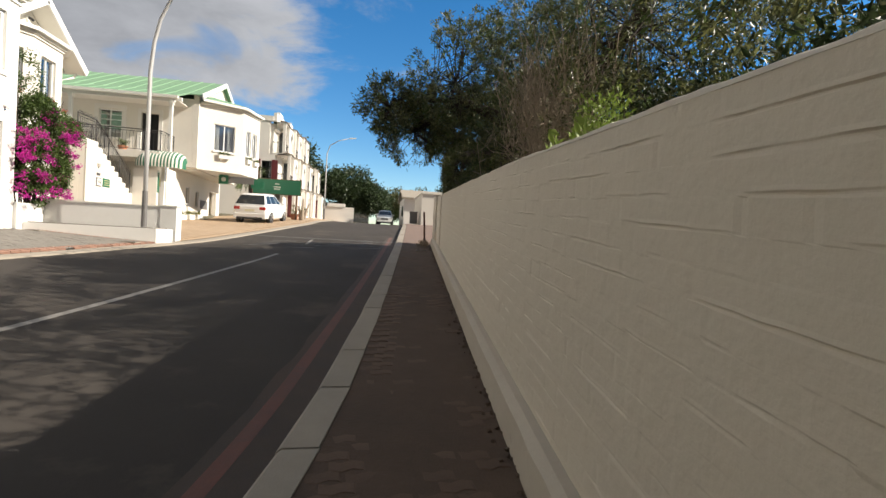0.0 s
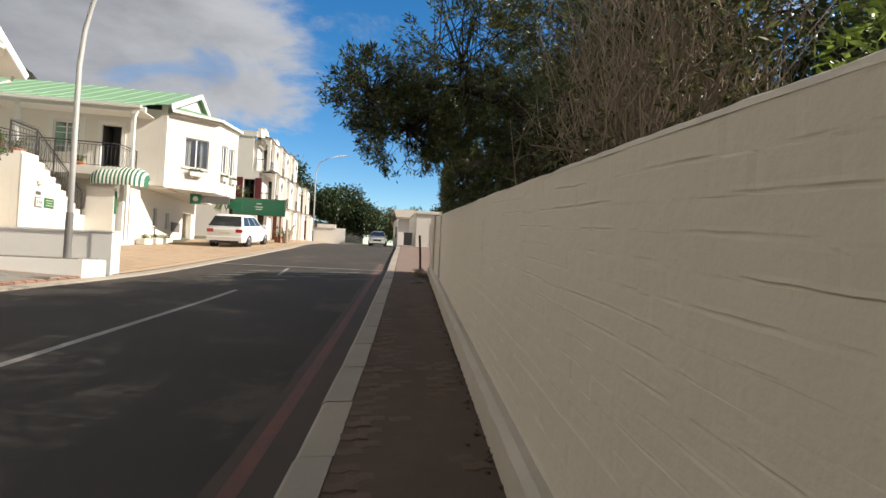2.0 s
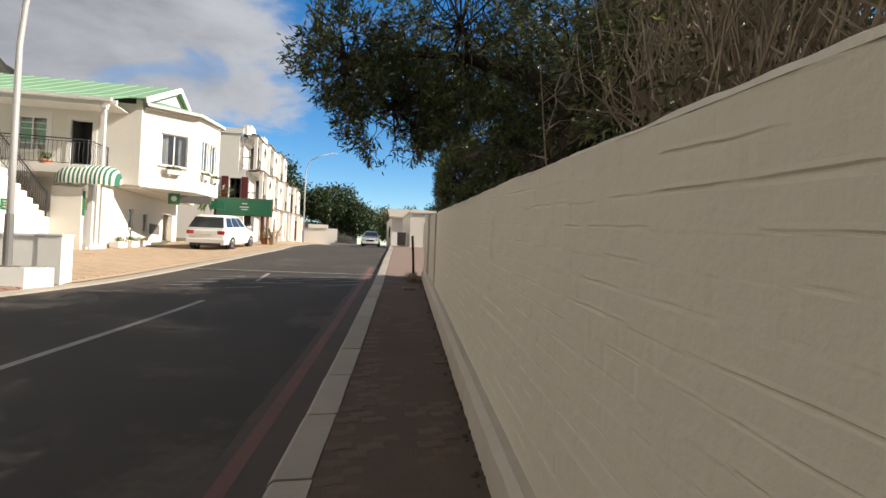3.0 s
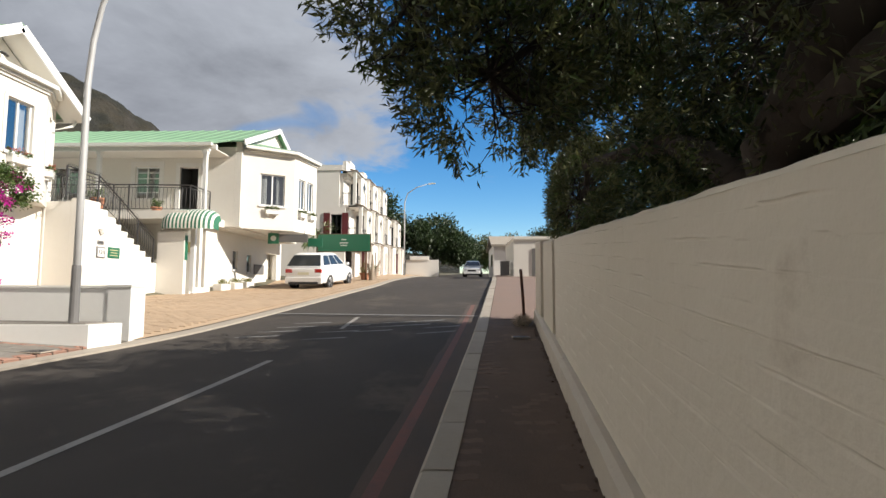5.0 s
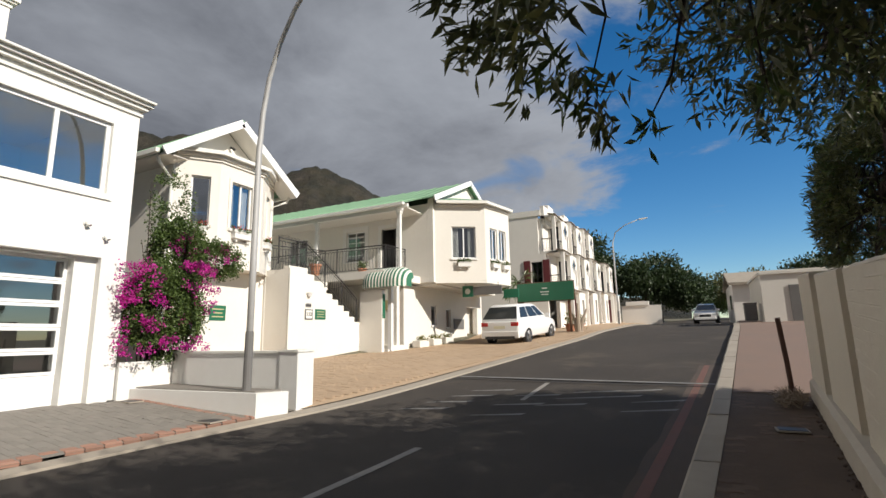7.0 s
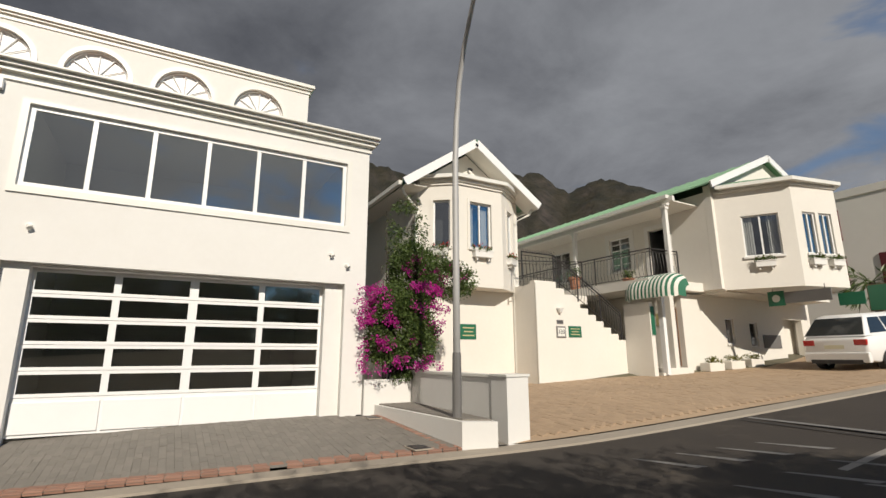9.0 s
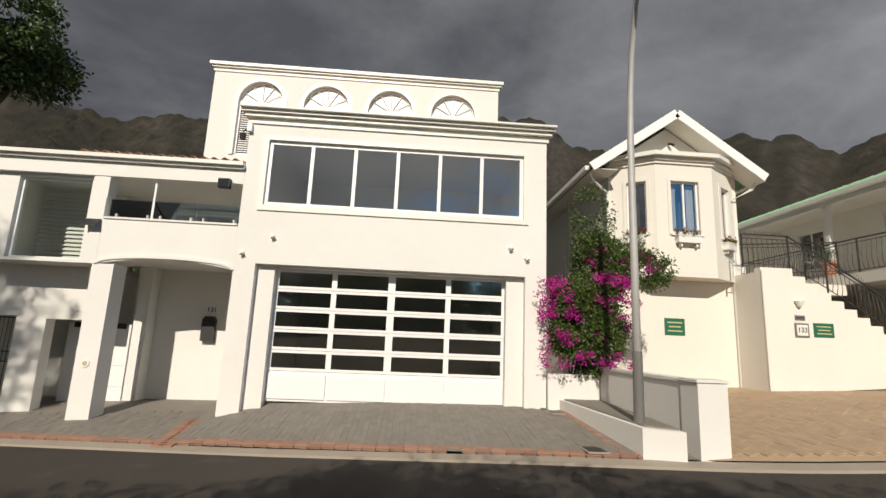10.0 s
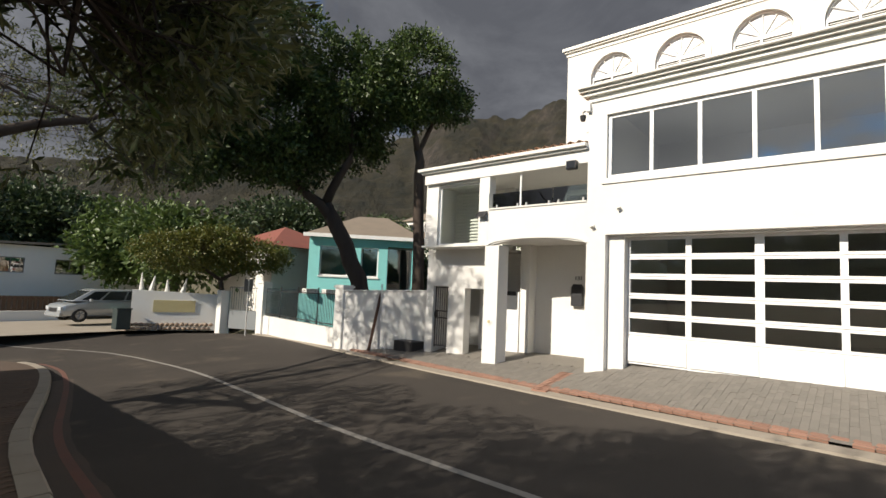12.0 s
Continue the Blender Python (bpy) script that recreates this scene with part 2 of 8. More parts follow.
M["black"] = surface("black_plastic", (0.018, 0.018, 0.02), (0.025, 0.025, 0.027), 0.5, grain=20, stain=3, bump=0.05)
M["bin"] = surface("dark_green_plastic", (0.022, 0.035, 0.033), (0.03, 0.045, 0.043), 0.5, grain=10, stain=2, bump=0.03)
M["rubber"] = surface("tyre_rubber", (0.02, 0.02, 0.02), (0.03, 0.03, 0.03), 0.85, grain=30, stain=5, bump=0.2)
M["alloy"] = surface("alloy_rim", (0.55, 0.55, 0.56), (0.45, 0.45, 0.46), 0.3, metal=0.8, grain=8, stain=3, bump=0.02)
M["car_white"] = surface("white_car_paint", (0.78, 0.78, 0.77), (0.74, 0.74, 0.73), 0.15, grain=3, stain=1, bump=0)
M["car_silver"] = surface("silver_car_paint", (0.42, 0.44, 0.45), (0.38, 0.40, 0.41), 0.2, metal=0.4, grain=3, stain=1, bump=0)
M["tail"] = surface("red_lamp_lens", (0.45, 0.02, 0.015), (0.35, 0.015, 0.012), 0.15, grain=20, stain=6, bump=0)
M["headlamp"] = surface("clear_lamp_lens", (0.6, 0.62, 0.63), (0.4, 0.42, 0.43), 0.1, grain=20, stain=6, bump=0)
M["plate"] = surface("number_plate", (0.7, 0.68, 0.5), (0.62, 0.6, 0.45), 0.5, bump=0)
M["bark"] = surface("bark", (0.075, 0.056, 0.043), (0.030, 0.022, 0.018), 0.95, grain=9, stain=2, bump=0.9, bump_scale=14, axis_scale=(1, 1, 0.3))
M["twig"] = surface("dry_twig", (0.38, 0.31, 0.24), (0.25, 0.20, 0.15), 0.95, grain=15, stain=2, bump=0.2)
M["leaf_olive"] = leaf_material("olive_leaf", (0.048, 0.062, 0.026), (0.19, 0.195, 0.075), rough=0.36, trans=0.40)
M["leaf_light"] = leaf_material("young_leaf", (0.19, 0.28, 0.045), (0.27, 0.36, 0.075), trans=0.35)
M["leaf_dark"] = leaf_material("dark_leaf", (0.022, 0.042, 0.016), (0.060, 0.090, 0.032))
M["leaf_pine"] = leaf_material("broad_leaf", (0.024, 0.046, 0.013), (0.075, 0.115, 0.028), trans=0.35)
M["leaf_yellow"] = leaf_material("yellow_green_leaf", (0.075, 0.085, 0.012), (0.15, 0.145, 0.025))
M["leaf_mid"] = leaf_material("mid_green_leaf", (0.05, 0.085, 0.02), (0.11, 0.16, 0.04))
M["flower"] = leaf_material("magenta_bract", (0.42, 0.012, 0.22), (0.60, 0.03, 0.36), trans=0.4)
M["red_flower"] = leaf_material("red_petal", (0.45, 0.02, 0.03), (0.55, 0.05, 0.06), trans=0.3)
M["glass"] = glass_material("window_glass", see=0.85, ior=4.3)
M["glass_dark"] = glass_material("dark_window_glass", (0.6, 0.68, 0.7), see=0.7, ior=2.9)
M["glass_clear"] = glass_material("clear_glass", (0.86, 0.95, 0.93), see=0.92)
M["glass_car"] = glass_material("car_glass", (0.5, 0.55, 0.55), see=0.3)
M["mountain"] = None


def mountain_material():
    m, n, l, b = nodes_of("mountain_rock_and_scrub")
    geo, tc = n.new("ShaderNodeNewGeometry"), n.new("ShaderNodeTexCoord")
    sep = n.new("ShaderNodeSeparateXYZ")
    l.new(geo.outputs["Normal"], sep.inputs[0])

    def ns(scale, d=10, r=0.65):
        t = n.new("ShaderNodeTexNoise")
        t.inputs["Scale"].default_value, t.inputs["Detail"].default_value, t.inputs["Roughness"].default_value = scale, d, r
        l.new(tc.outputs["Object"], t.inputs["Vector"])
        return t.outputs["Fac"]

    # scrub and rock colours are lowered to paint in cloud shade over the slopes
    scrub = n.new("ShaderNodeMix")
    scrub.data_type = "RGBA"
    scrub.inputs["A"].default_value, scrub.inputs["B"].default_value = (0.008, 0.010, 0.005, 1), (0.042, 0.034, 0.016, 1)
    mr = n.new("ShaderNodeMapRange")
    mr.inputs["From Min"].default_value, mr.inputs["From Max"].default_value = 0.38, 0.66
    l.new(ns(0.05, 12, 0.75), mr.inputs["Value"])
    l.new(mr.outputs[0], scrub.inputs["Factor"])
    rock = n.new("ShaderNodeMix")
    rock.data_type = "RGBA"
    rock.inputs["A"].default_value, rock.inputs["B"].default_value = (0.016, 0.015, 0.014, 1), (0.105, 0.084, 0.068, 1)
    mrr = n.new("ShaderNodeMapRange")
    mrr.inputs["From Min"].default_value, mrr.inputs["From Max"].default_value = 0.36, 0.66
    l.new(ns(0.16, 12, 0.75), mrr.inputs["Value"])
    l.new(mrr.outputs[0], rock.inputs["Factor"])
    mr2 = n.new("ShaderNodeMapRange")
    mr2.inputs["From Min"].default_value, mr2.inputs["From Max"].default_value = 0.80, 0.55
    l.new(sep.outputs[2], mr2.inputs["Value"])
    mix = n.new("ShaderNodeMix")
    mix.data_type = "RGBA"
    l.new(mr2.outputs[0], mix.inputs["Factor"])
    l.new(scrub.outputs["Result"], mix.inputs["A"])
    l.new(rock.outputs["Result"], mix.inputs["B"])
    l.new(mix.outputs["Result"], b.inputs["Base Color"])
    b.inputs["Roughness"].default_value = 0.95
    bp = n.new("ShaderNodeBump")
    bp.inputs["Strength"].default_value, bp.inputs["Distance"].default_value = 1.0, 6.0
    l.new(ns(0.11, 12, 0.72), bp.inputs["Height"])
    l.new(bp.outputs[0], b.inputs["Normal"])
    return m


M["mountain"] = mountain_material()
M["earth"] = surface("dry_ground", (0.14, 0.12, 0.075), (0.09, 0.085, 0.05), 0.95, grain=3, stain=0.2, bump=0.4)

# ---- building helpers ----
def part(name, bm, material, parent=None, label="", smooth=False):
    """Links a bmesh as one mesh object, under a thing or a part when parent is given."""
    me = bpy.data.meshes.new(name)
    if smooth:
        for f in bm.faces:
            f.smooth = True
    bm.to_mesh(me)
    bm.free()
    for m in material if isinstance(material, (list, tuple)) else [material]:
        me.materials.append(m)
    ob = new(name, me)
    if parent is not None:
        ob.parent = parent
    if label:
        ob["label"] = label
    return ob


def thing(name, label, category, at=(0, 0, 0), group="", kind="", rz=0):
    ob = new(name)
    ob.matrix_basis = pose(*at, 0, 0, rz)
    return tagged(ob, label, category, group, kind)


def box(bm, x0, x1, y0, y1, z0, z1, bevel=0.0):
    v = [bm.verts.new(p) for p in ((x0, y0, z0), (x1, y0, z0), (x1, y1, z0), (x0, y1, z0), (x0, y0, z1), (x1, y0, z1), (x1, y1, z1), (x0, y1, z1))]
    fs = [bm.faces.new([v[k] for k in q]) for q in ((3, 2, 1, 0), (4, 5, 6, 7), (0, 1, 5, 4), (1, 2, 6, 5), (2, 3, 7, 6), (3, 0, 4, 7))]
    if bevel:
        es = {e for f in fs for e in f.edges}
        bmesh.ops.bevel(bm, geom=list(es), offset=bevel, segments=2, affect="EDGES", profile=0.6)
    return v


def solid(*args, bevel=0.0):
    bm = bmesh.new()
    box(bm, *args, bevel=bevel)
    return bm


def prism(bm, pts, z0, z1):
    """An upright prism over a plan polygon (counter-clockwise); z0, z1 may be numbers or lists."""
    n = len(pts)
    za = z0 if isinstance(z0, (list, tuple)) else [z0] * n
    zb = z1 if isinstance(z1, (list, tuple)) else [z1] * n
    lo = [bm.verts.new((p[0], p[1], za[k])) for k, p in enumerate(pts)]
    hi = [bm.verts.new((p[0], p[1], zb[k])) for k, p in enumerate(pts)]
    bm.faces.new(lo[::-1]), bm.faces.new(hi)
    for k in range(n):
        bm.faces.new((lo[k], lo[(k + 1) % n], hi[(k + 1) % n], hi[k]))


def slab(bm, corners, thick, direction=(0, 0, -1)):
    """A plate: polygon of 3D corners, given thickness along direction."""
    d = Vector(direction) * thick
    a = [bm.verts.new(c) for c in corners]
    b = [bm.verts.new(Vector(c) + d) for c in corners]
    bm.faces.new(a), bm.faces.new(b[::-1])
    n = len(a)
    for k in range(n):
        bm.faces.new((a[k], b[k], b[(k + 1) % n], a[(k + 1) % n]))
    bmesh.ops.recalc_face_normals(bm, faces=bm.faces)


def tube(bm, pts, radius, sides=8, radius_end=None, cap=True):
    """A round bar along a polyline, tapering to radius_end."""
    pts = [Vector(p) for p in pts]
    r1 = radius if radius_end is None else radius_end
    rings, up = [], Vector((0.13, 0.31, 0.94))
    for k, p in enumerate(pts):
        d = (pts[min(k + 1, len(pts) - 1)] - pts[max(k - 1, 0)]).normalized()
        s = d.cross(up)
        if s.length < 0.05:
            s = d.cross(Vector((1, 0, 0)))
        s.normalize()
        q = d.cross(s)
        r = radius + (r1 - radius) * k / max(1, len(pts) - 1)
        rings.append([bm.verts.new(p + (s * math.cos(a) + q * math.sin(a)) * r) for a in (2 * math.pi * j / sides for j in range(sides))])
    for a, b in zip(rings, rings[1:]):
        for j in range(sides):
            bm.faces.new((a[j], a[(j + 1) % sides], b[(j + 1) % sides], b[j]))
    if cap:
        bm.faces.new(rings[0][::-1]), bm.faces.new(rings[-1])


def wall_cells(bm, place, u0, u1, v0, v1, thick, holes):
    """A wall of that thickness in its own (u, v, depth) frame, cut by rectangular holes (u0, u1, v0, v1)."""
    us = sorted({u0, u1, *[h[0] for h in holes], *[h[1] for h in holes]})
    vs = sorted({v0, v1, *[h[2] for h in holes], *[h[3] for h in holes]})
    us, vs = [u for u in us if u0 <= u <= u1], [v for v in vs if v0 <= v <= v1]
    nu, nv = len(us) - 1, len(vs) - 1

    def full(i, j):
        if not (0 <= i < nu and 0 <= j < nv):
            return False
        cu, cv = (us[i] + us[i + 1]) / 2, (vs[j] + vs[j + 1]) / 2
        return not any(h[0] < cu < h[1] and h[2] < cv < h[3] for h in holes)

    cache = {}

    def vert(i, j, d):
        key = (i, j, d)
        if key not in cache:
            cache[key] = bm.verts.new(place(us[i], vs[j], d))
        return cache[key]

    for i in range(nu):
        for j in range(nv):
            if not full(i, j):
                continue
            for d, flip in ((0.0, False), (thick, True)):
                q = [vert(i, j, d), vert(i + 1, j, d), vert(i + 1, j + 1, d), vert(i, j + 1, d)]
                bm.faces.new(q[::-1] if flip else q)
            for di, dj, a, b in ((-1, 0, (i, j + 1), (i, j)), (1, 0, (i + 1, j), (i + 1, j + 1)), (0, -1, (i, j), (i + 1, j)), (0, 1, (i + 1, j + 1), (i, j + 1))):
                if not full(i + di, j + dj):
                    bm.faces.new((vert(*a, 0.0), vert(*a, thick), vert(*b, thick), vert(*b, 0.0)))
    bmesh.ops.recalc_face_normals(bm, faces=bm.faces)


def facing_x(x):
    """Wall frame whose face looks towards +x: u is y, v is z, depth goes to -x."""
    return lambda u, v, d: (x - d, u, v)


def facing_my(y):
    """Wall frame whose face looks towards -y: u is x, v is z."""
    return lambda u, v, d: (u, y + d, v)


def along(p, q):
    """Wall frame over the plan line p to q; the face looks to the right of the way from p to q."""
    p, q = Vector(p), Vector(q)
    t = (q - p).normalized()
    n = Vector((t.y, -t.x))
    return lambda u, v, d: (p.x + t.x * u - n.x * d, p.y + t.y * u - n.y * d, v)


def window(parent, place, u0, u1, v0, v1, mullions=(), transoms=(), depth=0.10, bar=0.05, glass="glass", frame_mat="trim", sill=True, name="window", room="dark_room", curtain=False, back=0.8):
    """A window set in an opening: frame of bars, panes of glass, sill, and a room box behind, by default coloured dark
    as if unlit.
    """
    w = new(name)
    w.parent = parent
    bm = bmesh.new()

    def bars(a, b, c, d, d0, d1):
        vs = [bm.verts.new(place(u, v, dd)) for dd in (d0, d1) for u, v in ((a, c), (b, c), (b, d), (a, d))]
        for q in ((0, 1, 2, 3), (7, 6, 5, 4), (0, 4, 5, 1), (1, 5, 6, 2), (2, 6, 7, 3), (3, 7, 4, 0)):
            bm.faces.new([vs[k] for k in q])

    us = [u0, *mullions, u1]
    vs_ = [v0, *transoms, v1]
    bars(u0, u1, v0, v0 + bar, depth - 0.03, depth + 0.03)
    bars(u0, u1, v1 - bar, v1, depth - 0.03, depth + 0.03)
    bars(u0, u0 + bar, v0 + bar, v1 - bar, depth - 0.03, depth + 0.03)
    bars(u1 - bar, u1, v0 + bar, v1 - bar, depth - 0.03, depth + 0.03)
    for m in mullions:
        bars(m - bar / 2, m + bar / 2, v0 + bar, v1 - bar, depth - 0.025, depth + 0.025)
    for tr in transoms:
        for a, b in zip(us, us[1:]):
            bars(a + bar / 2, b - bar / 2, tr - bar / 3, tr + bar / 3, depth - 0.02, depth + 0.02)
    bmesh.ops.recalc_face_normals(bm, faces=bm.faces)
    part("window_frame", bm, M[frame_mat], w)
    for a, b in zip(us, us[1:]):
        for c, d in zip(vs_, vs_[1:]):
            bm = bmesh.new()
            q = [bm.verts.new(place(u, v, depth)) for u, v in ((a, c), (b, c), (b, d), (a, d))]
            bm.faces.new(q)
            pane = part("pane", bm, M[glass], w)
            pane.visible_shadow = False
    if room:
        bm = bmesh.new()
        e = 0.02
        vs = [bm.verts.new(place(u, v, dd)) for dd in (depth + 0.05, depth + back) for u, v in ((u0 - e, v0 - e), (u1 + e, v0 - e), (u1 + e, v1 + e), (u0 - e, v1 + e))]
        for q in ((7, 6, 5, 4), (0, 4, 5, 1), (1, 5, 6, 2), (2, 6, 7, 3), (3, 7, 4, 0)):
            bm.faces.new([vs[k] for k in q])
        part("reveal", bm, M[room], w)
    if curtain:
        bm = bmesh.new()
        for side in (0, 1):
            a = u0 + 0.03 if side == 0 else u1 - 0.03 - (u1 - u0) * 0.28
            wid, n = (u1 - u0) * 0.28, 14
            cols = []
            for k in range(n + 1):
                u = a + wid * k / n
                dd = depth + 0.12 + 0.025 * math.sin(k * 1.9)
                cols.append((bm.verts.new(place(u, v0 + 0.05, dd)), bm.verts.new(place(u, v1 - 0.04, dd))))
            for p, q in zip(cols, cols[1:]):
                bm.faces.new((p[0], q[0], q[1], p[1]))
        part("curtain", bm, M["curtain"], w, "pale hanging curtain")
    if sill:
        bm = bmesh.new()
        vs = [bm.verts.new(place(u, v, dd)) for dd in (-0.06, depth) for u, v in ((u0 - 0.05, v0 - 0.07), (u1 + 0.05, v0 - 0.07), (u1 + 0.05, v0 + 0.004), (u0 - 0.05, v0 + 0.004))]
        for q in ((0, 1, 2, 3), (7, 6, 5, 4), (0, 4, 5, 1), (1, 5, 6, 2), (2, 6, 7, 3), (3, 7, 4, 0)):
            bm.faces.new([vs[k] for k in q])
        bmesh.ops.recalc_face_normals(bm, faces=bm.faces)
        part("window_sill", bm, M["white"], w)
    return w


def lerp_list(rows, y):
    """Piecewise linear with rounded knees: rows (y, value)."""
    if y <= rows[0][0]:
        return rows[0][1]
    for (a, va), (b, vb) in zip(rows, rows[1:]):
        if y <= b:
            return va + (vb - va) * (y - a) / (b - a)
    return rows[-1][1]


def smooth_list(rows, y, r=1.5):
    return sum(lerp_list(rows, y + k * r / 3) for k in range(-3, 4)) / 7

# ---- street: heights and edges, as functions of y ----
GRADE = [(2, -1.113), (13, -0.20), (24, 0.70), (32, 1.25), (46, 1.78), (56, 1.95), (70, 2.4), (140, 4.5), (260, 6.0)]
Z_NEAR = [(-60, -3.0), (-20, -2.25), (-10, -1.80), (-5, -1.55), (-1, -1.33), *GRADE]
Z_FAR = [(-60, -2.6), (-20, -1.55), (-9, -1.15), (-3, -0.88), (3.7, -0.58), (6.5, -0.50), (10, -0.36), (13, -0.20), *GRADE[2:]]
X_NEAR = [(-24, 14), (-20, 9), (-18, 5), (-16, 1.5), (-14, -1.8), (-12, -3.2), (-9, -3.45), (-5.5, -2.85), (-2, -2.0), (1.75, -1.05), (5, -0.69), (8, -0.37),
          (15.5, 0.35), (23.5, 1.05), (31.5, 1.75), (50, 3.0), (80, 5.5), (260, 30)]
X_FAR = [(-24, 8), (-20, 4), (-18, -1.5), (-16.5, -6.5), (-15, -10.6), (-13, -12.2), (-9, -11.9), (-2.5, -10.0), (2.5, -8.55), (7, -7.6), (10, -7.0), (12.5, -6.42),
         (14.3, -5.65), (16.3, -5.2), (21.8, -4.4), (28, -3.75), (46, -3.6), (80, -2.4), (260, 22)]


def zn(y): return smooth_list(Z_NEAR, y, 2)
def zf(y): return smooth_list(Z_FAR, y, 2)
def xn(y): return smooth_list(X_NEAR, y, 1.5)
def xf(y): return smooth_list(X_FAR, y, 1.2)


def road_z(x, y):
    a, b = xf(y), xn(y)
    k = min(1, max(0, (x - a) / (b - a)))
    return zf(y) * (1 - k) + zn(y) * k - 0.03 * 4 * k * (1 - k)


def xw(y): return 0.25 + 0.09 * y       # face of the garden wall


def strip(bm, ys, cols):
    """A sheet over rows of y; cols(y) gives the points across."""
    prev = None
    for y in ys:
        row = [bm.verts.new(p) for p in cols(y)]
        if prev:
            for k in range(len(row) - 1):
                bm.faces.new((prev[k], prev[k + 1], row[k + 1], row[k]))
        prev = row


def span(a, b, step):
    n = max(1, round((b - a) / step))
    return [a + (b - a) * k / n for k in range(n + 1)]


bm = bmesh.new()
rows_y = span(-24, 40, 0.5) + span(42, 260, 6)
strip(bm, rows_y, lambda y: [(x, y, road_z(x, y)) for x in [xf(y) + (xn(y) - xf(y)) * k / 12 for k in range(13)]])
part("road", bm, M["asphalt"], smooth=True)
tagged(bpy.data.objects["road"], "grey worn asphalt street climbing gently uphill", "road", kind="structure")

# ground to the horizon: town slope rising to the mountain foot on the -x side, falling away behind the wall
def land_z(x, y):
    a, b = xf(y), xn(y)
    if x < a - 6:
        d = a - 6 - x
        return zf(y) + 0.15 + 0.16 * max(0, d - 14) + 0.0009 * max(0, d - 30) ** 2 * (1 if d < 120 else 0) + (0.0009 * 90 ** 2 if d >= 120 else 0)
    if x > b + 2:
        return zn(y) - 0.25 - 0.004 * min(300, x - b - 2)
    return min(zf(y), zn(y)) - 0.35


bm = bmesh.new()
gx = [-900, -600, -400, -250, -160, -120, -90, -70, -55, -42, -34, -28, -24, -20, -17, -14, -11, -8, -5, -2, 1, 4, 7, 12, 20, 40, 80, 200, 600, 2500]
gy = [-2500, -600, -200, -100, -60, -40, -30, -22, -16, -10, -5, 0, 5, 10, 15, 20, 25, 30, 36, 45, 60, 80, 110, 150, 220, 400, 900, 2500]
vv = [[bm.verts.new((x, y, land_z(x, y) if abs(y) < 250 else land_z(x, 240 * (1 if y > 0 else -1)) )) for y in gy] for x in gx]
for i in range(len(gx) - 1):
    for j in range(len(gy) - 1):
        bm.faces.new((vv[i][j], vv[i + 1][j], vv[i + 1][j + 1], vv[i][j + 1]))
tagged(part("ground", bm, M["earth"], smooth=True), "dry earth and scrub ground", "ground", kind="structure")

# near pavement: concrete kerb stones, paving, garden wall
KERB_W = 0.25
bm = bmesh.new()
strip(bm, span(-12, 90, 1.0), lambda y: [(xn(y) + KERB_W, y, zn(y) + 0.125), (xn(y) + KERB_W + 3.0 + max(0, -y - 2) * 0.3, y, zn(y) + 0.11)])
tagged(part("pavement", bm, M["soil"]), "brown earth-stained pavement along the garden wall", "pavement", kind="structure")

kerb_near = thing("kerb", "weathered beige concrete kerb with open joints", "kerb", kind="structure")
y = -11.0
while y < 42:
    a, b = y + 0.008, y + 0.985
    bm = bmesh.new()
    top = 0.13 + random.uniform(-0.006, 0.006)
    pts = []
    for yy in (a, b):
        x0 = xn(yy) + random.uniform(-0.006, 0.006)
        pts.append([bm.verts.new((x0 + dx, yy, zn(yy) + dz)) for dx, dz in ((-0.035, -0.12), (-0.012, top - 0.03), (0.02, top), (KERB_W, top + 0.004), (KERB_W, -0.1))])
    for k in range(4):
        bm.faces.new((pts[0][k], pts[1][k], pts[1][k + 1], pts[0][k + 1]))
    bm.faces.new(pts[0]), bm.faces.new(pts[1][::-1])
    bmesh.ops.recalc_face_normals(bm, faces=bm.faces)
    part("kerb_stone", bm, M["concrete"], kerb_near)
    y += 1.0

# far side: kerb of flush concrete, forecourts
bm = bmesh.new()
strip(bm, span(-12, 60, 0.5), lambda y: [(xf(y) + 0.02, y, zf(y) - 0.1), (xf(y), y, zf(y) + 0.035), (xf(y) - 0.28, y, zf(y) + 0.055), (xf(y) - 0.30, y, zf(y) - 0.1)])
tagged(part("far_kerb", bm, M["concrete"]), "low worn concrete kerb before the driveways", "kerb", kind="structure")


def court_z(x, y):
    """Height of the paved forecourts between the far kerb and the houses."""
    k = min(1.0, max(0.0, (xf(y) - x) / 3.0))
    house = lerp_list([(-9, -1.0), (-3, -0.7), (0, -0.30), (3.7, -0.24), (6.3, -0.21), (7.2, 0.04), (12.4, 0.10), (13, 0.09), (14.2, 0.12), (18.5, 0.48), (24, 0.70), (28, 0.88), (32, 1.22), (46, 2.0), (80, 2.9)], y)
    return (zf(y) + 0.05) * (1 - k) + house * k


bm = bmesh.new()
strip(bm, span(-1.5, 14.2, 0.5), lambda y: [(x, y, court_z(x, y)) for x in [xf(y) - 0.3 - k * 0.45 for k in range(16)]])
tagged(part("driveway_grey", bm, M["drive_grey"]), "grey brick-paved driveway sloping up to the garage", "driveway", kind="structure")
bm = bmesh.new()
strip(bm, span(14.2, 60, 0.6), lambda y: [(x, y, court_z(x, y)) for x in [xf(y) - 0.3 - k * 0.6 for k in range(16)]])
tagged(part("driveway_tan", bm, M["drive"]), "tan brick-paved forecourt", "driveway", kind="structure")

# painted lines
CENTRE = [(-17, -2.0), (-15.5, -4.3), (-13.5, -5.7), (-10, -6.2), (-3.7, -5.80), (0.5, -5.0), (4.2, -4.22), (6.6, -3.86), (8.7, -3.62), (10.7, -3.32), (13.05, -2.99), (17, -2.62)]


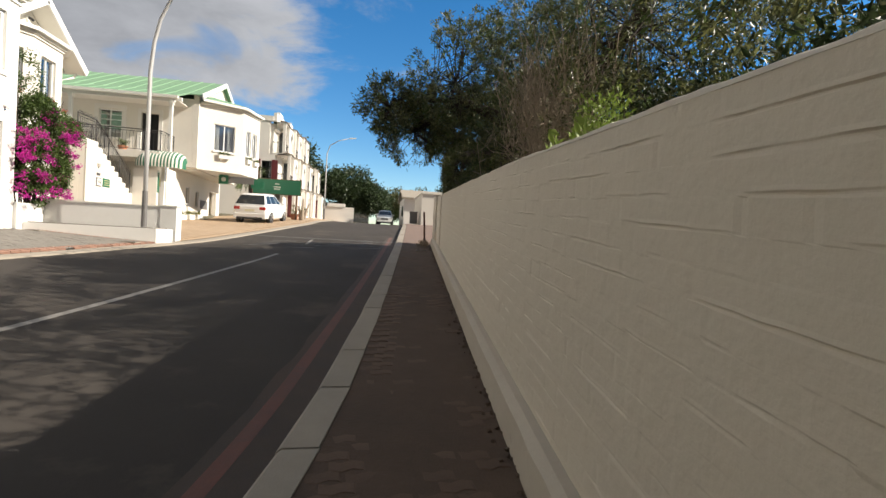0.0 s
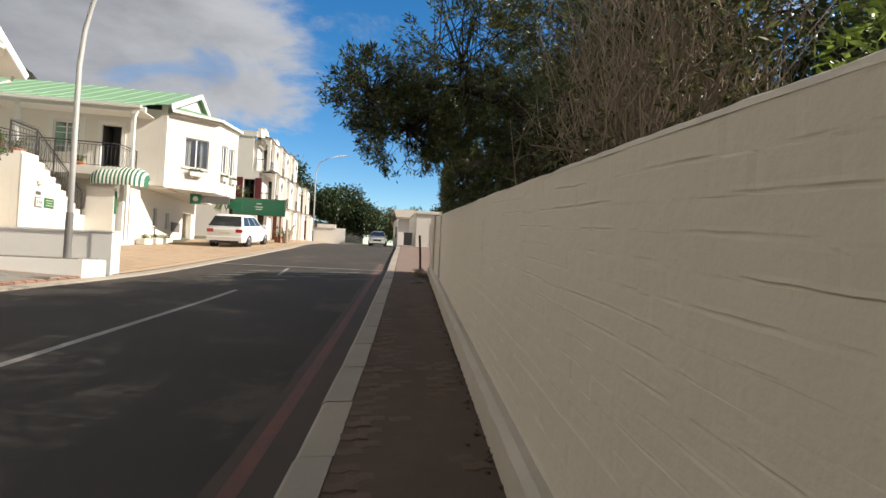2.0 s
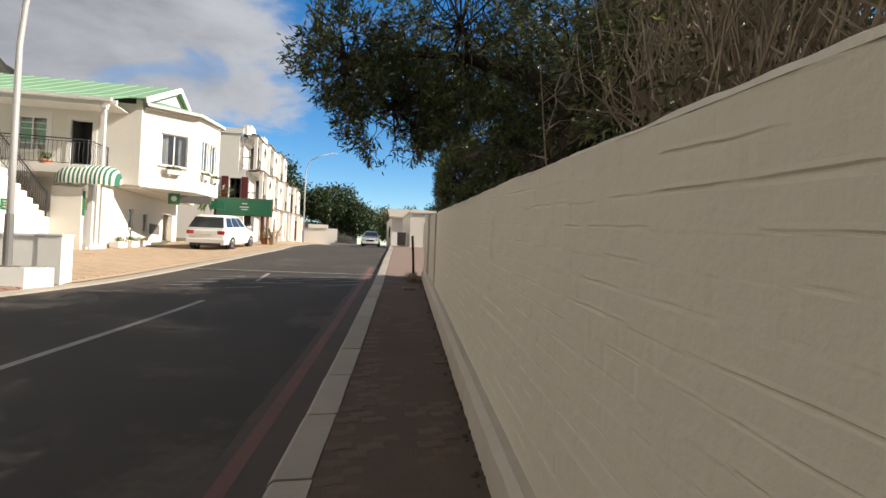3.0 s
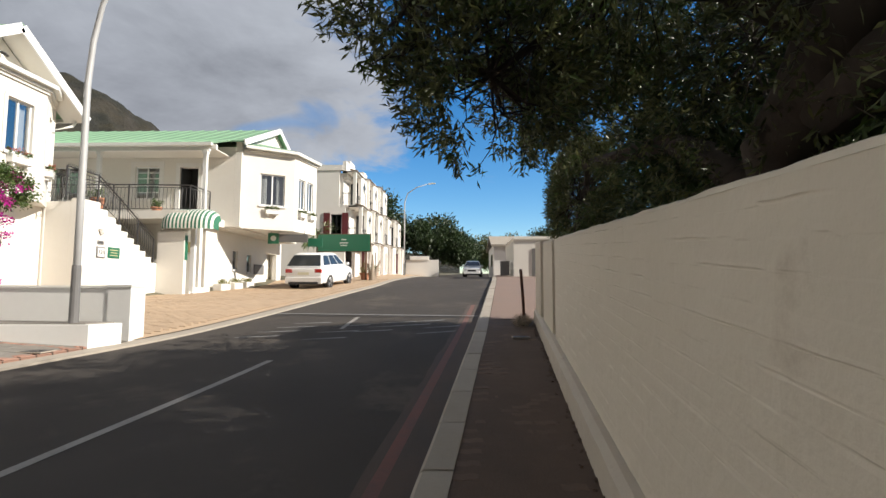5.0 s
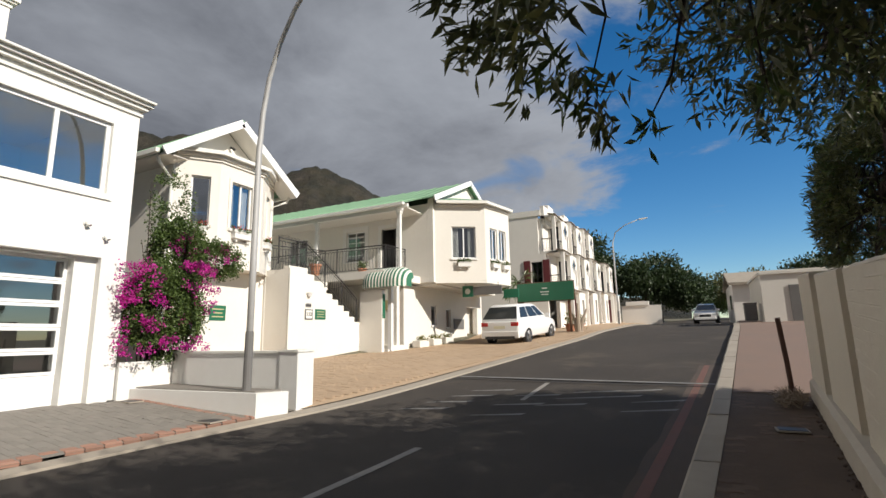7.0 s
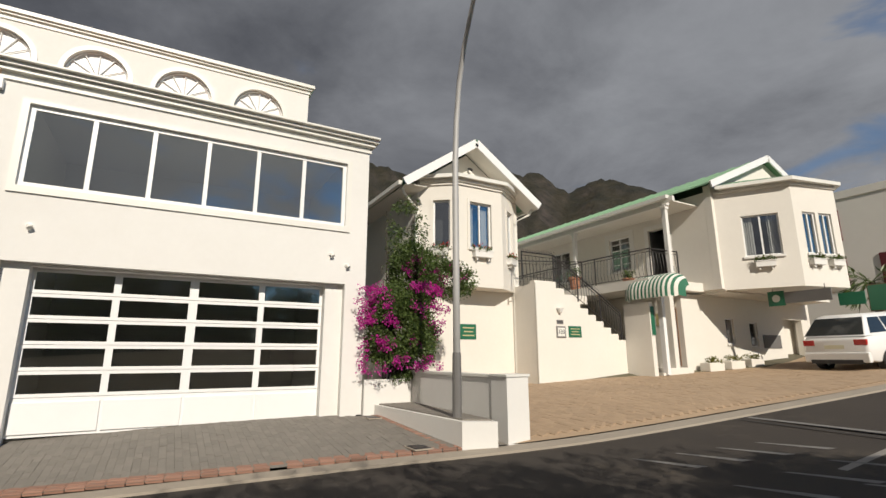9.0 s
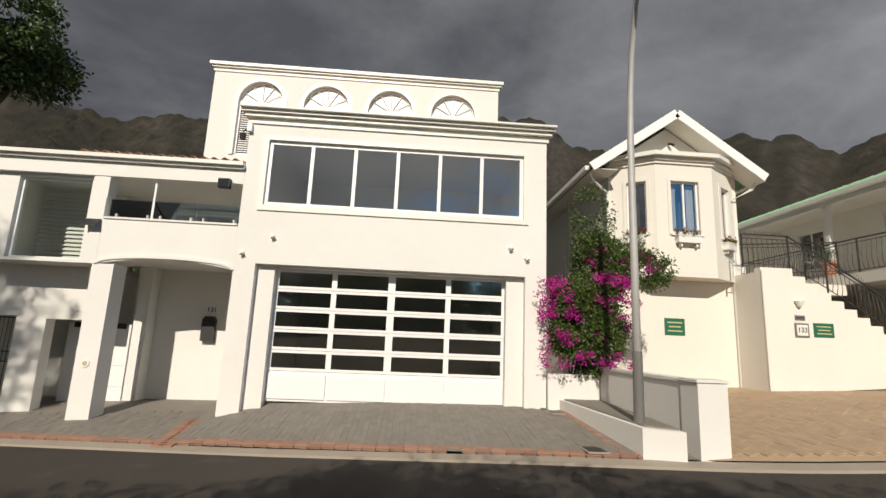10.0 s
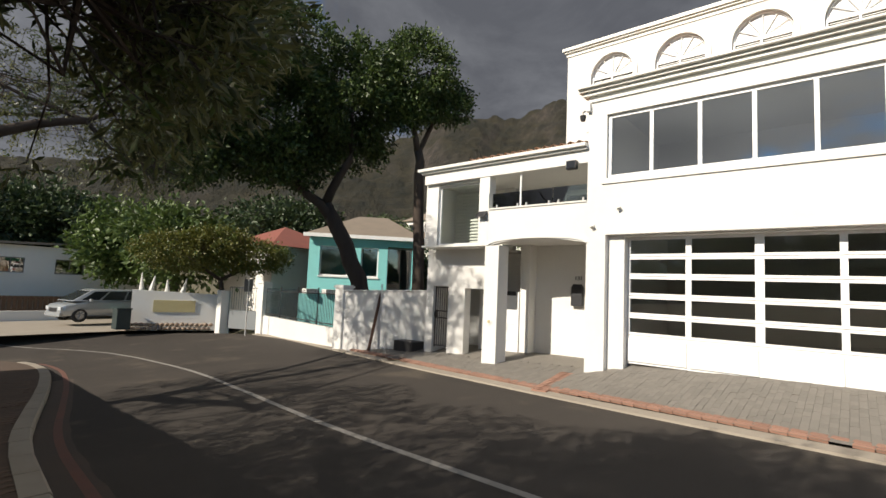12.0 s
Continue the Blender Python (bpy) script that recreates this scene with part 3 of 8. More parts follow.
def line_strip(name, ya, yb, xfun, width, material, label, step=0.4):
    bm = bmesh.new()
    strip(bm, span(ya, yb, step), lambda y: [(xfun(y) + d, y, road_z(xfun(y) + d, y) + 0.005) for d in (-width / 2, width / 2)])
    return tagged(part(name, bm, M[material]), label, "road marking", kind="structure")


line_strip("road_marking", -17, 13.05, lambda y: smooth_list(CENTRE, y, 2.0), 0.11, "roadline", "worn white centre line on the asphalt")
line_strip("road_marking", 16.1, 17.9, lambda y: -2.62, 0.10, "roadline", "worn white centre line on the asphalt")
bm = bmesh.new()
strip(bm, span(-6, 20.5, 0.4), lambda y: [(xn(y) - 0.50 + 0.06 * noise.noise((y * 1.3, 4.0, 0.0)), y, road_z(xn(y) - 0.50, y) + 0.003), (xn(y) - 0.03, y, road_z(xn(y) - 0.03, y) + 0.003)])
tagged(part("gutter_dust", bm, M["dust"]), "reddish-brown dust along the kerb", "dust", kind="structure")
line_strip("red_line", -11, 20.5, lambda y: xn(y) - 0.34, 0.12, "redline", "faded red no-stopping line beside the kerb")

# garden wall: bag-washed brick courses on a low plinth, with sunk bays between pilasters at its end
wall_right = thing("garden_wall", "beige painted bag-washed brick garden wall with a plinth", "wall", kind="structure")
W0, W1 = -9.0, 16.4
def wall_top(y): return lerp_list([(-14, -0.1), (-0.4, 0.80), (2.7, 1.06), (5.4, 1.255), (6.57, 1.33), (9.97, 1.55), (12.84, 1.73), (17, 2.0)], y)
def wf(y): return xw(y) + 0.09 - max(0, y - 12.9) * 0.015
bm = bmesh.new()
ys = span(W0, -1.5, 0.12) + span(-1.45, 6.0, 0.028) + span(6.04, 12.86, 0.045)
COURSE = 0.102
FRAC = (0.0, 0.045, 0.10, 0.22, 0.50, 0.80, 0.93)
rowv = []
for y in ys:
    zt, zb = wall_top(y) - 0.03, zn(y)
    col = []
    c0 = int(math.floor((-1.9 + y * 0.002) / COURSE))
    for c in range(c0, c0 + 36):
        half = (c % 2) * 0.5
        bend = 0.010 * noise.noise((y * 1.3, c * 3.1, 8.8)) + 0.004 * noise.noise((y * 9.0, c * 3.1, 2.8))
        for fr in FRAC:
            z = (c + fr) * COURSE + y * 0.078 + bend      # courses follow the slope of the street
            u = (y + 0.025 * noise.noise((c * 2.7, z, 1.0))) / 0.235 + half
            b = math.floor(u)
            open_joint = noise.noise((y * 2.3, c * 1.9, 1.7)) + 0.5 * noise.noise((y * 8.0, c * 4.4, 5.1))
            gap = min(1.0, max(0.0, 0.15 + 1.7 * open_joint))
            near = min(u - b, b + 1 - u) * 0.235
            side = max(0.0, 1 - near / 0.022) * min(1.0, max(0.0, 2.0 * noise.noise((b * 3.3, c * 2.1, 6.0))))
            sunk = (1.0 if fr in (0.0, 0.045) else 0.12 if fr == 0.93 else 0.0) * gap
            lip = -0.0022 * gap if fr == 0.10 else 0.0
            brick = noise.noise((b * 3.7, c * 5.1, 0.5))
            mott = noise.noise((y * 5.0, z * 9.0, 4.2)) + 0.5 * noise.noise((y * 14.0, z * 20.0, 1.2))
            x = wf(y) + 0.0055 * sunk + lip + 0.004 * side + 0.003 * brick + 0.0022 * mott
            col.append(bm.verts.new((x, y, min(zt, max(zb, z)))))
    wob = 0.012 * noise.noise((y * 2.1, 3.3, 0.4)) + 0.006 * noise.noise((y * 9, 1.3, 0.4))
    for dx, dz in ((0.008, 0.018 + wob), (0.03, 0.03 + wob), (0.20, 0.03 + wob), (0.24, 0.0), (0.24, -2.3)):
        col.append(bm.verts.new((wf(y) + dx, y, zt + dz)))
    rowv.append(col)
for a, b in zip(rowv, rowv[1:]):
    for k in range(len(a) - 1):
        bm.faces.new((a[k], b[k], b[k + 1], a[k + 1]))
bm.faces.new(rowv[-1])
part("wall_body", bm, M["beige"], wall_right)
# plinth with a ragged lower edge
bm = bmesh.new()
strip(bm, span(W0, W1, 0.06), lambda y: [(xw(y) - 0.035, y, zn(y) + 0.02), (xw(y) - 0.012 + 0.012 * noise.noise((y * 3, 0, 0)) - 0.012, y, zn(y) + 0.36 + 0.016 * noise.noise((y * 3, 1, 0))), (xw(y) + 0.03, y, zn(y) + 0.405), (wf(y) + 0.06, y, zn(y) + 0.41)])
part("plinth", bm, M["plinth"], wall_right, "dusty plinth")
# end: sunk strip, bay, end pier
for ya, yb, inset, top in ((12.86, 13.22, 0.10, 0.02), (13.22, 14.75, 0.0, 0.0), (14.75, 15.1, 0.09, 0.02), (15.1, 16.4, -0.02, 0.04)):
    bm = bmesh.new()
    strip(bm, span(ya, yb, 0.2), lambda y: [(wf(y) + inset, y, zn(y) - 0.2), (wf(y) + inset, y, wall_top(y) + top - 0.02), (wf(y) + inset + 0.03, y, wall_top(y) + top), (wf(y) + 0.24, y, wall_top(y) + top), (wf(y) + 0.26, y, zn(y) - 0.3)])
    a0, a1 = min(bm.verts, key=lambda v: v.co.y).co.y, max(bm.verts, key=lambda v: v.co.y).co.y
    for edge in (a0, a1):
        bm.faces.new([v for v in bm.verts if abs(v.co.y - edge) < 1e-5])
    bmesh.ops.recalc_face_normals(bm, faces=bm.faces)
    part("pier" if inset <= 0 else "recess", bm, M["beige"], wall_right)

# worn speed-hump stripes and the pale seam across the road
def stripe(pts, label="worn white speed-hump stripe on the asphalt", material="faded"):
    bm = bmesh.new()
    bm.faces.new([bm.verts.new((x, y, road_z(x, y) + 0.006)) for x, y in pts])
    tagged(part("road_marking", bm, M[material]), label, "road marking", kind="structure")


for x, y in ((-4.5, 14.9), (-3.1, 14.8), (-3.0, 15.6), (-2.9, 16.4), (-1.5, 16.5), (-1.2, 17.1), (-4.3, 15.5), (-4.1, 16.1), (-3.9, 16.7), (-2.3, 15.7), (-2.1, 16.3), (-1.9, 16.9), (-0.9, 15.5), (-0.8, 16.2)):
    stripe([(x, y), (x + 0.8, y + 0.22), (x + 0.85, y + 0.36), (x + 0.05, y + 0.06)])
stripe([(xf(18.1) + 0.1, 18.22), (xn(18.1) - 0.05, 17.95), (xn(18.1) - 0.05, 18.07), (xf(18.1) + 0.1, 18.34)], "pale worn seam across the asphalt")
# dark stripe that paints a thin cast shadow onto the road
stripe([(xf(17.8) + 0.1, 17.98), (xn(17.8) - 0.05, 17.72), (xn(17.8) - 0.05, 17.77), (xf(17.8) + 0.1, 18.03)], "thin dark tar seam across the asphalt", "patch")

# ---- house with the glazed garage door ----
HX = -9.6


def arch_fill(bm, place, u0, u1, v_spring, v_top, thick, n=14):
    """Fills the two corners between a round arch and its square opening."""
    c, r, h = (u0 + u1) / 2, (u1 - u0) / 2, v_top - v_spring
    arc = [(c - r * math.cos(math.pi * k / n), v_spring + h * math.sin(math.pi * k / n)) for k in range(n + 1)]
    for (a, va), (b, vb) in zip(arc, arc[1:]):
        f0, f1 = [bm.verts.new(place(u, v, 0)) for u, v in ((a, va), (b, vb), (b, v_top), (a, v_top))], [bm.verts.new(place(u, v, thick)) for u, v in ((a, va), (b, vb))]
        bm.faces.new(f0)
        bm.faces.new((f0[0], f1[0], f1[1], f0[1]))


def ring(bm, place, c, v_spring, r, h, width, proud, n=18, foot=0.0):
    """A moulding round an arch, proud of the wall."""
    prev = None
    pts = [(-1, -foot)] * (foot > 0) + [(-math.cos(math.pi * k / n), math.sin(math.pi * k / n)) for k in range(n + 1)] + [(1, -foot)] * (foot > 0)
    for cx_, sy in pts:
        straight = sy < 0
        q = []
        for rr, d in ((0, 0), (0, -proud), (width, -proud), (width, 0)):
            q.append(bm.verts.new(place(c + cx_ * (r + rr), v_spring + (sy if straight else sy * (h + rr)), d)))
        if prev:
            for k in range(3):
                bm.faces.new((prev[k], q[k], q[k + 1], prev[k + 1]))
        prev = q


house_a = thing("house", "white plastered three-storey house with a glazed garage door", "house", (0, 0, 0))
F = facing_x(HX)
bm = bmesh.new()
wall_cells(bm, F, 6.54, 13.0, -0.6, 5.92, 0.16, [(6.97, 12.55, -0.6, 2.76), (6.99, 12.49, 4.00, 5.43)])
part("front_wall", bm, M["white"], house_a)
bm = bmesh.new()
wall_cells(bm, facing_x(HX - 0.162), 6.84, 12.7, -0.6, 3.6, 0.30, [(7.33, 12.18, -0.6, 2.72)])
part("garage_surround", bm, M["white"], house_a)
bm = bmesh.new()
box(bm, -15, HX - 0.162, 6.54, 6.838, -0.6, 5.92)
part("side_wall", bm, M["white"], house_a)
bm = bmesh.new()
box(bm, -15, HX - 0.162, 12.702, 13.0, -0.6, 5.92)
part("side_wall", bm, M["white"], house_a)
# room behind the large windows: floor, back wall, ceiling
bm = bmesh.new()
box(bm, -13.9, HX - 0.17, 6.84, 12.7, 3.6, 3.7), box(bm, -13.9, -13.8, 6.84, 12.7, 3.7, 5.9), box(bm, -13.8, HX - 0.17, 6.84, 12.7, 5.85, 5.91)
part("room", bm, M["room"], house_a)
bm = bmesh.new()
box(bm, -14.8, -14.7, 6.84, 12.7, -0.5, 3.58), box(bm, -14.7, -10.1, 6.84, 12.7, -0.5, 0.06)
part("garage_room", bm, M["room"], house_a)
# garage door of six sections, five of them glazed
door = new("garage_door")
door.parent = house_a
GY0, GY1, GZ0, GZ1, DX = 7.33, 12.18, 0.03, 2.72, -9.98
sill_h = 0.60
sec = (GZ1 - GZ0 - sill_h) / 5
cols = [GY0 + (GY1 - GY0) * k / 4 for k in range(5)]
for s in range(6):
    z0, z1 = (GZ0, GZ0 + sill_h - 0.004) if s == 0 else (GZ0 + sill_h + (s - 1) * sec + 0.004, GZ0 + sill_h + s * sec - 0.004)
    bm = bmesh.new()
    if s == 0:
        box(bm, DX - 0.04, DX, GY0, GY1, z0, z1)
        for a, b in zip(cols, cols[1:]):
            box(bm, DX, DX + 0.03, a + 0.025, b - 0.025, z0 + 0.05, z1 - 0.06, bevel=0.008)
    else:
        box(bm, DX - 0.04, DX + 0.01, GY0, GY1, z0, z0 + 0.055), box(bm, DX - 0.04, DX + 0.01, GY0, GY1, z1 - 0.055, z1)
        for k, c in enumerate(cols):
            w = 0.075 if k == 2 else 0.055
            a, b = max(GY0, c - w), min(GY1, c + w)
            box(bm, DX - 0.04, DX + 0.008, a, b, z0 + 0.055, z1 - 0.055)
    part("section", bm, M["trim"], door)
    if s:
        for a, b in zip(cols, cols[1:]):
            bm = bmesh.new()
            bm.faces.new([bm.verts.new(p) for p in ((DX - 0.02, a + 0.04, z0 + 0.05), (DX - 0.02, b - 0.04, z0 + 0.05), (DX - 0.02, b - 0.04, z1 - 0.05), (DX - 0.02, a + 0.04, z1 - 0.05))])
            part("pane", bm, M["glass_dark"], door).visible_shadow = False
# band of sliding windows
uw = window(house_a, F, 6.99, 12.49, 4.00, 5.43, [6.99 + 5.50 * k / 6 for k in range(1, 6)], depth=0.07, bar=0.075, glass="glass", room=None, name="window_band", sill=False)
bm = bmesh.new()
for a, b, c, d in ((6.88, 12.60, 3.88, 3.997), (6.88, 12.60, 5.433, 5.50), (6.88, 6.987, 3.997, 5.433), (12.493, 12.60, 3.997, 5.433)):
    box(bm, HX, HX + 0.035, a, b, c, d)
part("window_surround", bm, M["gutter"], house_a)
# cornice, gutter, tiled roof edge
part("cornice", solid(HX + 0.001, HX + 0.04, 6.50, 13.04, 5.78, 5.84), M["gutter"], house_a)
part("cornice", solid(HX - 0.3, HX + 0.10, 6.44, 13.10, 5.922, 6.0), M["gutter"], house_a)
part("cornice", solid(HX - 0.3, HX + 0.17, 6.37, 13.17, 6.001, 6.06), M["gutter"], house_a)
bm = bmesh.new()
box(bm, HX + 0.10, HX + 0.25, 6.36, 13.18, 6.062, 6.11, bevel=0.015)
part("gutter", bm, M["gutter"], house_a)


def tiled_roof(name, parent, material, y0, y1, x_low, x_high, z_low, z_high, pitch=0.22, rows=8, label=""):
    """Rolled tiles sloping up to -x: waves across, small steps at each course."""
    bm = bmesh.new()
    n = int((y1 - y0) / pitch) * 6
    prev = None
    for r in range(rows):
        for e in (0, 1):
            t = (r + e * 0.96) / rows
            x, z = x_low + (x_high - x_low) * t, z_low + (z_high - z_low) * t + (0.035 if e == 0 else 0.0)
            row = [bm.verts.new((x, y0 + (y1 - y0) * k / n, z + 0.045 * math.sin(2 * math.pi * k / 6) + 0.012 * noise.noise((k // 6 * 1.3, r, 0)))) for k in range(n + 1)]
            if prev:
                for k in range(n):
                    bm.faces.new((prev[k], prev[k + 1], row[k + 1], row[k]))
            prev = row
    return part(name, bm, M[material], parent, label)


tiled_roof("tiled_roof", house_a, "tile", 6.5, 13.05, HX + 0.14, -16.8, 6.03, 7.7, label="terracotta roll tiles")
# upper storey with four arched windows
U = facing_x(-16.800)
ARCH = [(3.43, 5.06, 7.70), (5.81, 7.47, 8.40), (8.20, 9.87, 8.40), (10.58, 12.24, 8.40)]
bm = bmesh.new()
wall_cells(bm, U, 2.44, 13.13, 2.0, 11.07, 0.3, [(a, b, v, 10.62) for a, b, v in ARCH])
for a, b, v in ARCH:
    arch_fill(bm, U, a, b, 9.78, 10.62, 0.3)
part("upper_wall", bm, M["white"], house_a)
for ya, yb in ((2.44, 2.74), (12.83, 13.13)):
    part("upper_side_wall", solid(-24, -17.102, ya, yb, 2.0, 11.07), M["white"], house_a)
part("upper_roof", solid(-24, -17.102, 2.742, 12.828, 10.71, 10.83), M["white"], house_a)
for z0, z1, out in ((10.93, 11.01, 0.04), (11.071, 11.14, 0.10), (11.141, 11.26, 0.17)):
    part("upper_cornice", solid(-16.799 if out < 0.05 else -24, -16.800 + out, 2.44 - out, 13.13 + out, z0, z1), M["gutter"], house_a)
for a, b, v in ARCH:
    c, r = (a + b) / 2, (b - a) / 2
    bm = bmesh.new()
    ring(bm, U, c, 9.78, r, 0.84, 0.13, 0.05, foot=9.78 - v)
    part("arch_moulding", bm, M["gutter"], house_a)
    w = new("arched_window")
    w.parent = house_a
    bm = bmesh.new()
    for t0, t1 in ((0.0, 0.045), (0.46, 0.50), (0.955, 1.0)):
        box(bm, -16.940, -16.890, a + (b - a) * t0, a + (b - a) * t1, v, 9.78)
    box(bm, -16.950, -16.880, a, b, 9.73, 9.83), box(bm, -16.940, -16.890, a, b, v, v + 0.06)
    for k in range(1, 6):
        an = math.pi * k / 6
        tube(bm, [(-16.915, c, 9.80), (-16.915, c - (r - 0.02) * math.cos(an), 9.80 + 0.80 * math.sin(an))], 0.02, 4)
    prev = None
    for k in range(15):
        an = math.pi * k / 14
        tube(bm, [(-16.915, c - (r - 0.03) * math.cos(an), 9.78 + 0.81 * math.sin(an)), (-16.915, c - (r - 0.03) * math.cos(an + 0.23), 9.78 + 0.81 * math.sin(an + 0.23))], 0.03, 4) if k < 14 else None
    part("window_frame", bm, M["trim"], w)
    bm = bmesh.new()
    zc = v + 0.08
    while zc < 9.70:
        for t0, t1 in ((0.06, 0.45), (0.51, 0.94)):
            slab(bm, [(-16.920, a + (b - a) * t0, zc), (-16.920, a + (b - a) * t1, zc), (-16.970, a + (b - a) * t1, zc + 0.05), (-16.970, a + (b - a) * t0, zc + 0.05)], 0.012)
        zc += 0.085
    part("louvre_shutter", bm, M["trim"], w, "white louvred shutters")
    bm = bmesh.new()
    pts = [(-16.960, c - r * math.cos(math.pi * k / 12), 9.78 + 0.84 * math.sin(math.pi * k / 12)) for k in range(13)]
    bm.faces.new([bm.verts.new(p) for p in pts])
    part("fanlight_pane", bm, M["trim"], w, "pale blind behind the fanlight")
    # dark sheet standing in for the shade behind the louvres
    bm = bmesh.new()
    bm.faces.new([bm.verts.new(p) for p in ((-17.010, a, v), (-17.010, b, v), (-17.010, b, 9.78), (-17.010, a, 9.78))])
    part("pane", bm, M["dark_room"], w)

# left wing: balcony over a carport, carried on a square column
bm = bmesh.new()
n = 14
y0, y1 = 3.86, 6.538
for k in range(n):
    a, b = y0 + (y1 - y0) * k / n, y0 + (y1 - y0) * (k + 1) / n
    za, zb = [2.60 + 0.15 * math.sin(math.pi * (v - y0) / (y1 - y0)) for v in (a, b)]
    vs = [bm.verts.new(p) for p in ((HX, a, za), (HX, b, zb), (HX, b, 3.52), (HX, a, 3.52), (HX - 0.24, a, za), (HX - 0.24, b, zb), (HX - 0.24, b, 3.52), (HX - 0.24, a, 3.52))]
    for q in ((0, 1, 2, 3), (7, 6, 5, 4), (0, 4, 5, 1), (3, 2, 6, 7)):
        bm.faces.new([vs[j] for j in q])
bmesh.ops.remove_doubles(bm, verts=bm.verts[:], dist=0.0005)
box(bm, HX - 0.30, HX, 3.64, 3.858, 2.60, 3.96)
part("balcony_parapet", bm, M["white"], house_a)
bm = bmesh.new()
ring(bm, F, 5.20, 2.60, 1.30, 0.15, 0.07, 0.03)
part("arch_moulding", bm, M["white"], house_a)
part("balcony_coping", solid(HX - 0.27, HX + 0.03, 3.88, 6.52, 3.522, 3.56), M["gutter"], house_a)
part("balcony_floor", solid(-12.2, HX - 0.242, 3.5, 6.538, 2.78, 2.98), M["white"], house_a)
bm = bmesh.new()
box(bm, HX - 0.46, HX, 3.80, 4.22, -0.5, 2.598)
part("column", bm, M["white"], house_a)
part("inner_pier", solid(-11.7, -11.3, 3.86, 4.14, -0.5, 2.778), M["white"], house_a)
part("carport_wall", solid(-12.0, -11.7, 3.6, 6.538, -0.5, 2.778), M["white"], house_a)
bm = bmesh.new()
wall_cells(bm, facing_x(-12.204), 3.5, 6.538, 2.98, 4.42, 0.25, [(3.9, 6.3, 2.98, 4.35)])
part("balcony_back_wall", bm, M["white"], house_a)
window(house_a, facing_x(-12.2), 3.9, 6.3, 2.98, 4.35, (4.7, 5.5), depth=0.12, bar=0.06, glass="glass", room="dark_room", back=1.2, name="sliding_door", sill=False)
bal = new("glass_balustrade")
bal.parent = house_a
for k in range(3):
    a = 3.90 + k * 0.87
    bm = bmesh.new()
    box(bm, HX - 0.13, HX - 0.118, a, a + 0.85, 3.60, 3.96)
    part("pane", bm, M["glass_clear"], bal).visible_shadow = False
    for e in (0.12, 0.74):
        part("clamp", solid(HX - 0.15, HX - 0.10, a + e, a + e + 0.035, 3.56, 3.66), M["metal"], bal)
part("post", solid(HX - 0.15, HX - 0.11, 4.72, 4.76, 3.56, 4.40), M["trim"], house_a)
bm = bmesh.new()
box(bm, HX - 0.30, HX - 0.02, 3.54, 3.86, 3.962, 4.42)
box(bm, HX - 0.30, HX - 0.02, 3.54, 3.638, 2.60, 3.96)
part("upper_column", bm, M["white"], house_a)
part("roof_beam", solid(HX - 0.32, HX, 1.58, 6.538, 4.422, 4.72), M["white"], house_a)
part("roof_slab", solid(-14.0, HX - 0.322, 1.58, 6.538, 4.5, 4.72), M["white"], house_a)
for z0, z1, out in ((4.722, 4.78, 0.08), (4.781, 4.86, 0.16)):
    part("cornice", solid(-10.2, HX + out, 1.58 - out, 6.538, z0, z1), M["gutter"], house_a)
tiled_roof("tiled_roof", house_a, "tile", 3.2, 6.5, HX + 0.06, -16.8, 4.88, 6.4, label="terracotta roll tiles")
LX = -10.4
bm = bmesh.new()
wall_cells(bm, facing_x(LX), 1.12, 3.64, -0.6, 2.60, 0.28, [(1.40, 1.98, -0.6, 1.52), (2.58, 3.64, -0.6, 1.48)])
part("lower_wall", bm, M["white"], house_a)
bm = bmesh.new()
wall_cells(bm, facing_x(HX - 0.12), 1.60, 3.54, 2.62, 4.42, 0.2, [(2.02, 3.46, 2.66, 4.36)])
part("wing_wall", bm, M["white"], house_a)
part("wing_floor", solid(-12.2, HX - 0.06, 1.5, 3.538, 2.602, 2.66), M["gutter"], house_a)
window(house_a, facing_x(HX - 0.12), 2.02, 3.46, 2.66, 4.36, (), depth=0.12, bar=0.05, glass="glass_clear", room=None, name="corner_window", sill=False)
bm = bmesh.new()
for k in range(17):
    z = 2.75 + k * 0.095
    slab(bm, [(-10.9, 1.7, z), (-10.9, 3.46, z), (-10.97, 3.46, z + 0.08), (-10.97, 1.7, z + 0.08)], 0.015)
part("louvre_shutter", bm, M["gutter"], house_a, "grey louvred blind behind glass")
part("wing_back", solid(-11.6, -11.4, 1.60, 3.498, 2.662, 4.498), M["room"], house_a)
part("wing_side", solid(-14.0, LX - 0.282, 1.12, 1.36, -0.6, 2.6), M["white"], house_a)
part("wing_side", solid(-12.2, HX - 0.322, 1.38, 1.598, 2.662, 4.498), M["white"], house_a)
# white panel garage door under the wing, with two slots
g2 = new("side_garage_door")
g2.parent = house_a
for k in range(4):
    part("panel", solid(-11.29, -11.25, 2.50, 3.855, -0.4 + k * 0.46, 0.055 + k * 0.46), M["trim"], g2)
part("carport_back", solid(-12.2, -12.0, 2.502, 3.498, -0.5, 2.598), M["white"], house_a)
for a in (2.62, 3.36):
    part("slot_window", solid(-11.248, -11.24, a, a + 0.40, 1.33, 1.45, bevel=0.003), M["black"], g2)
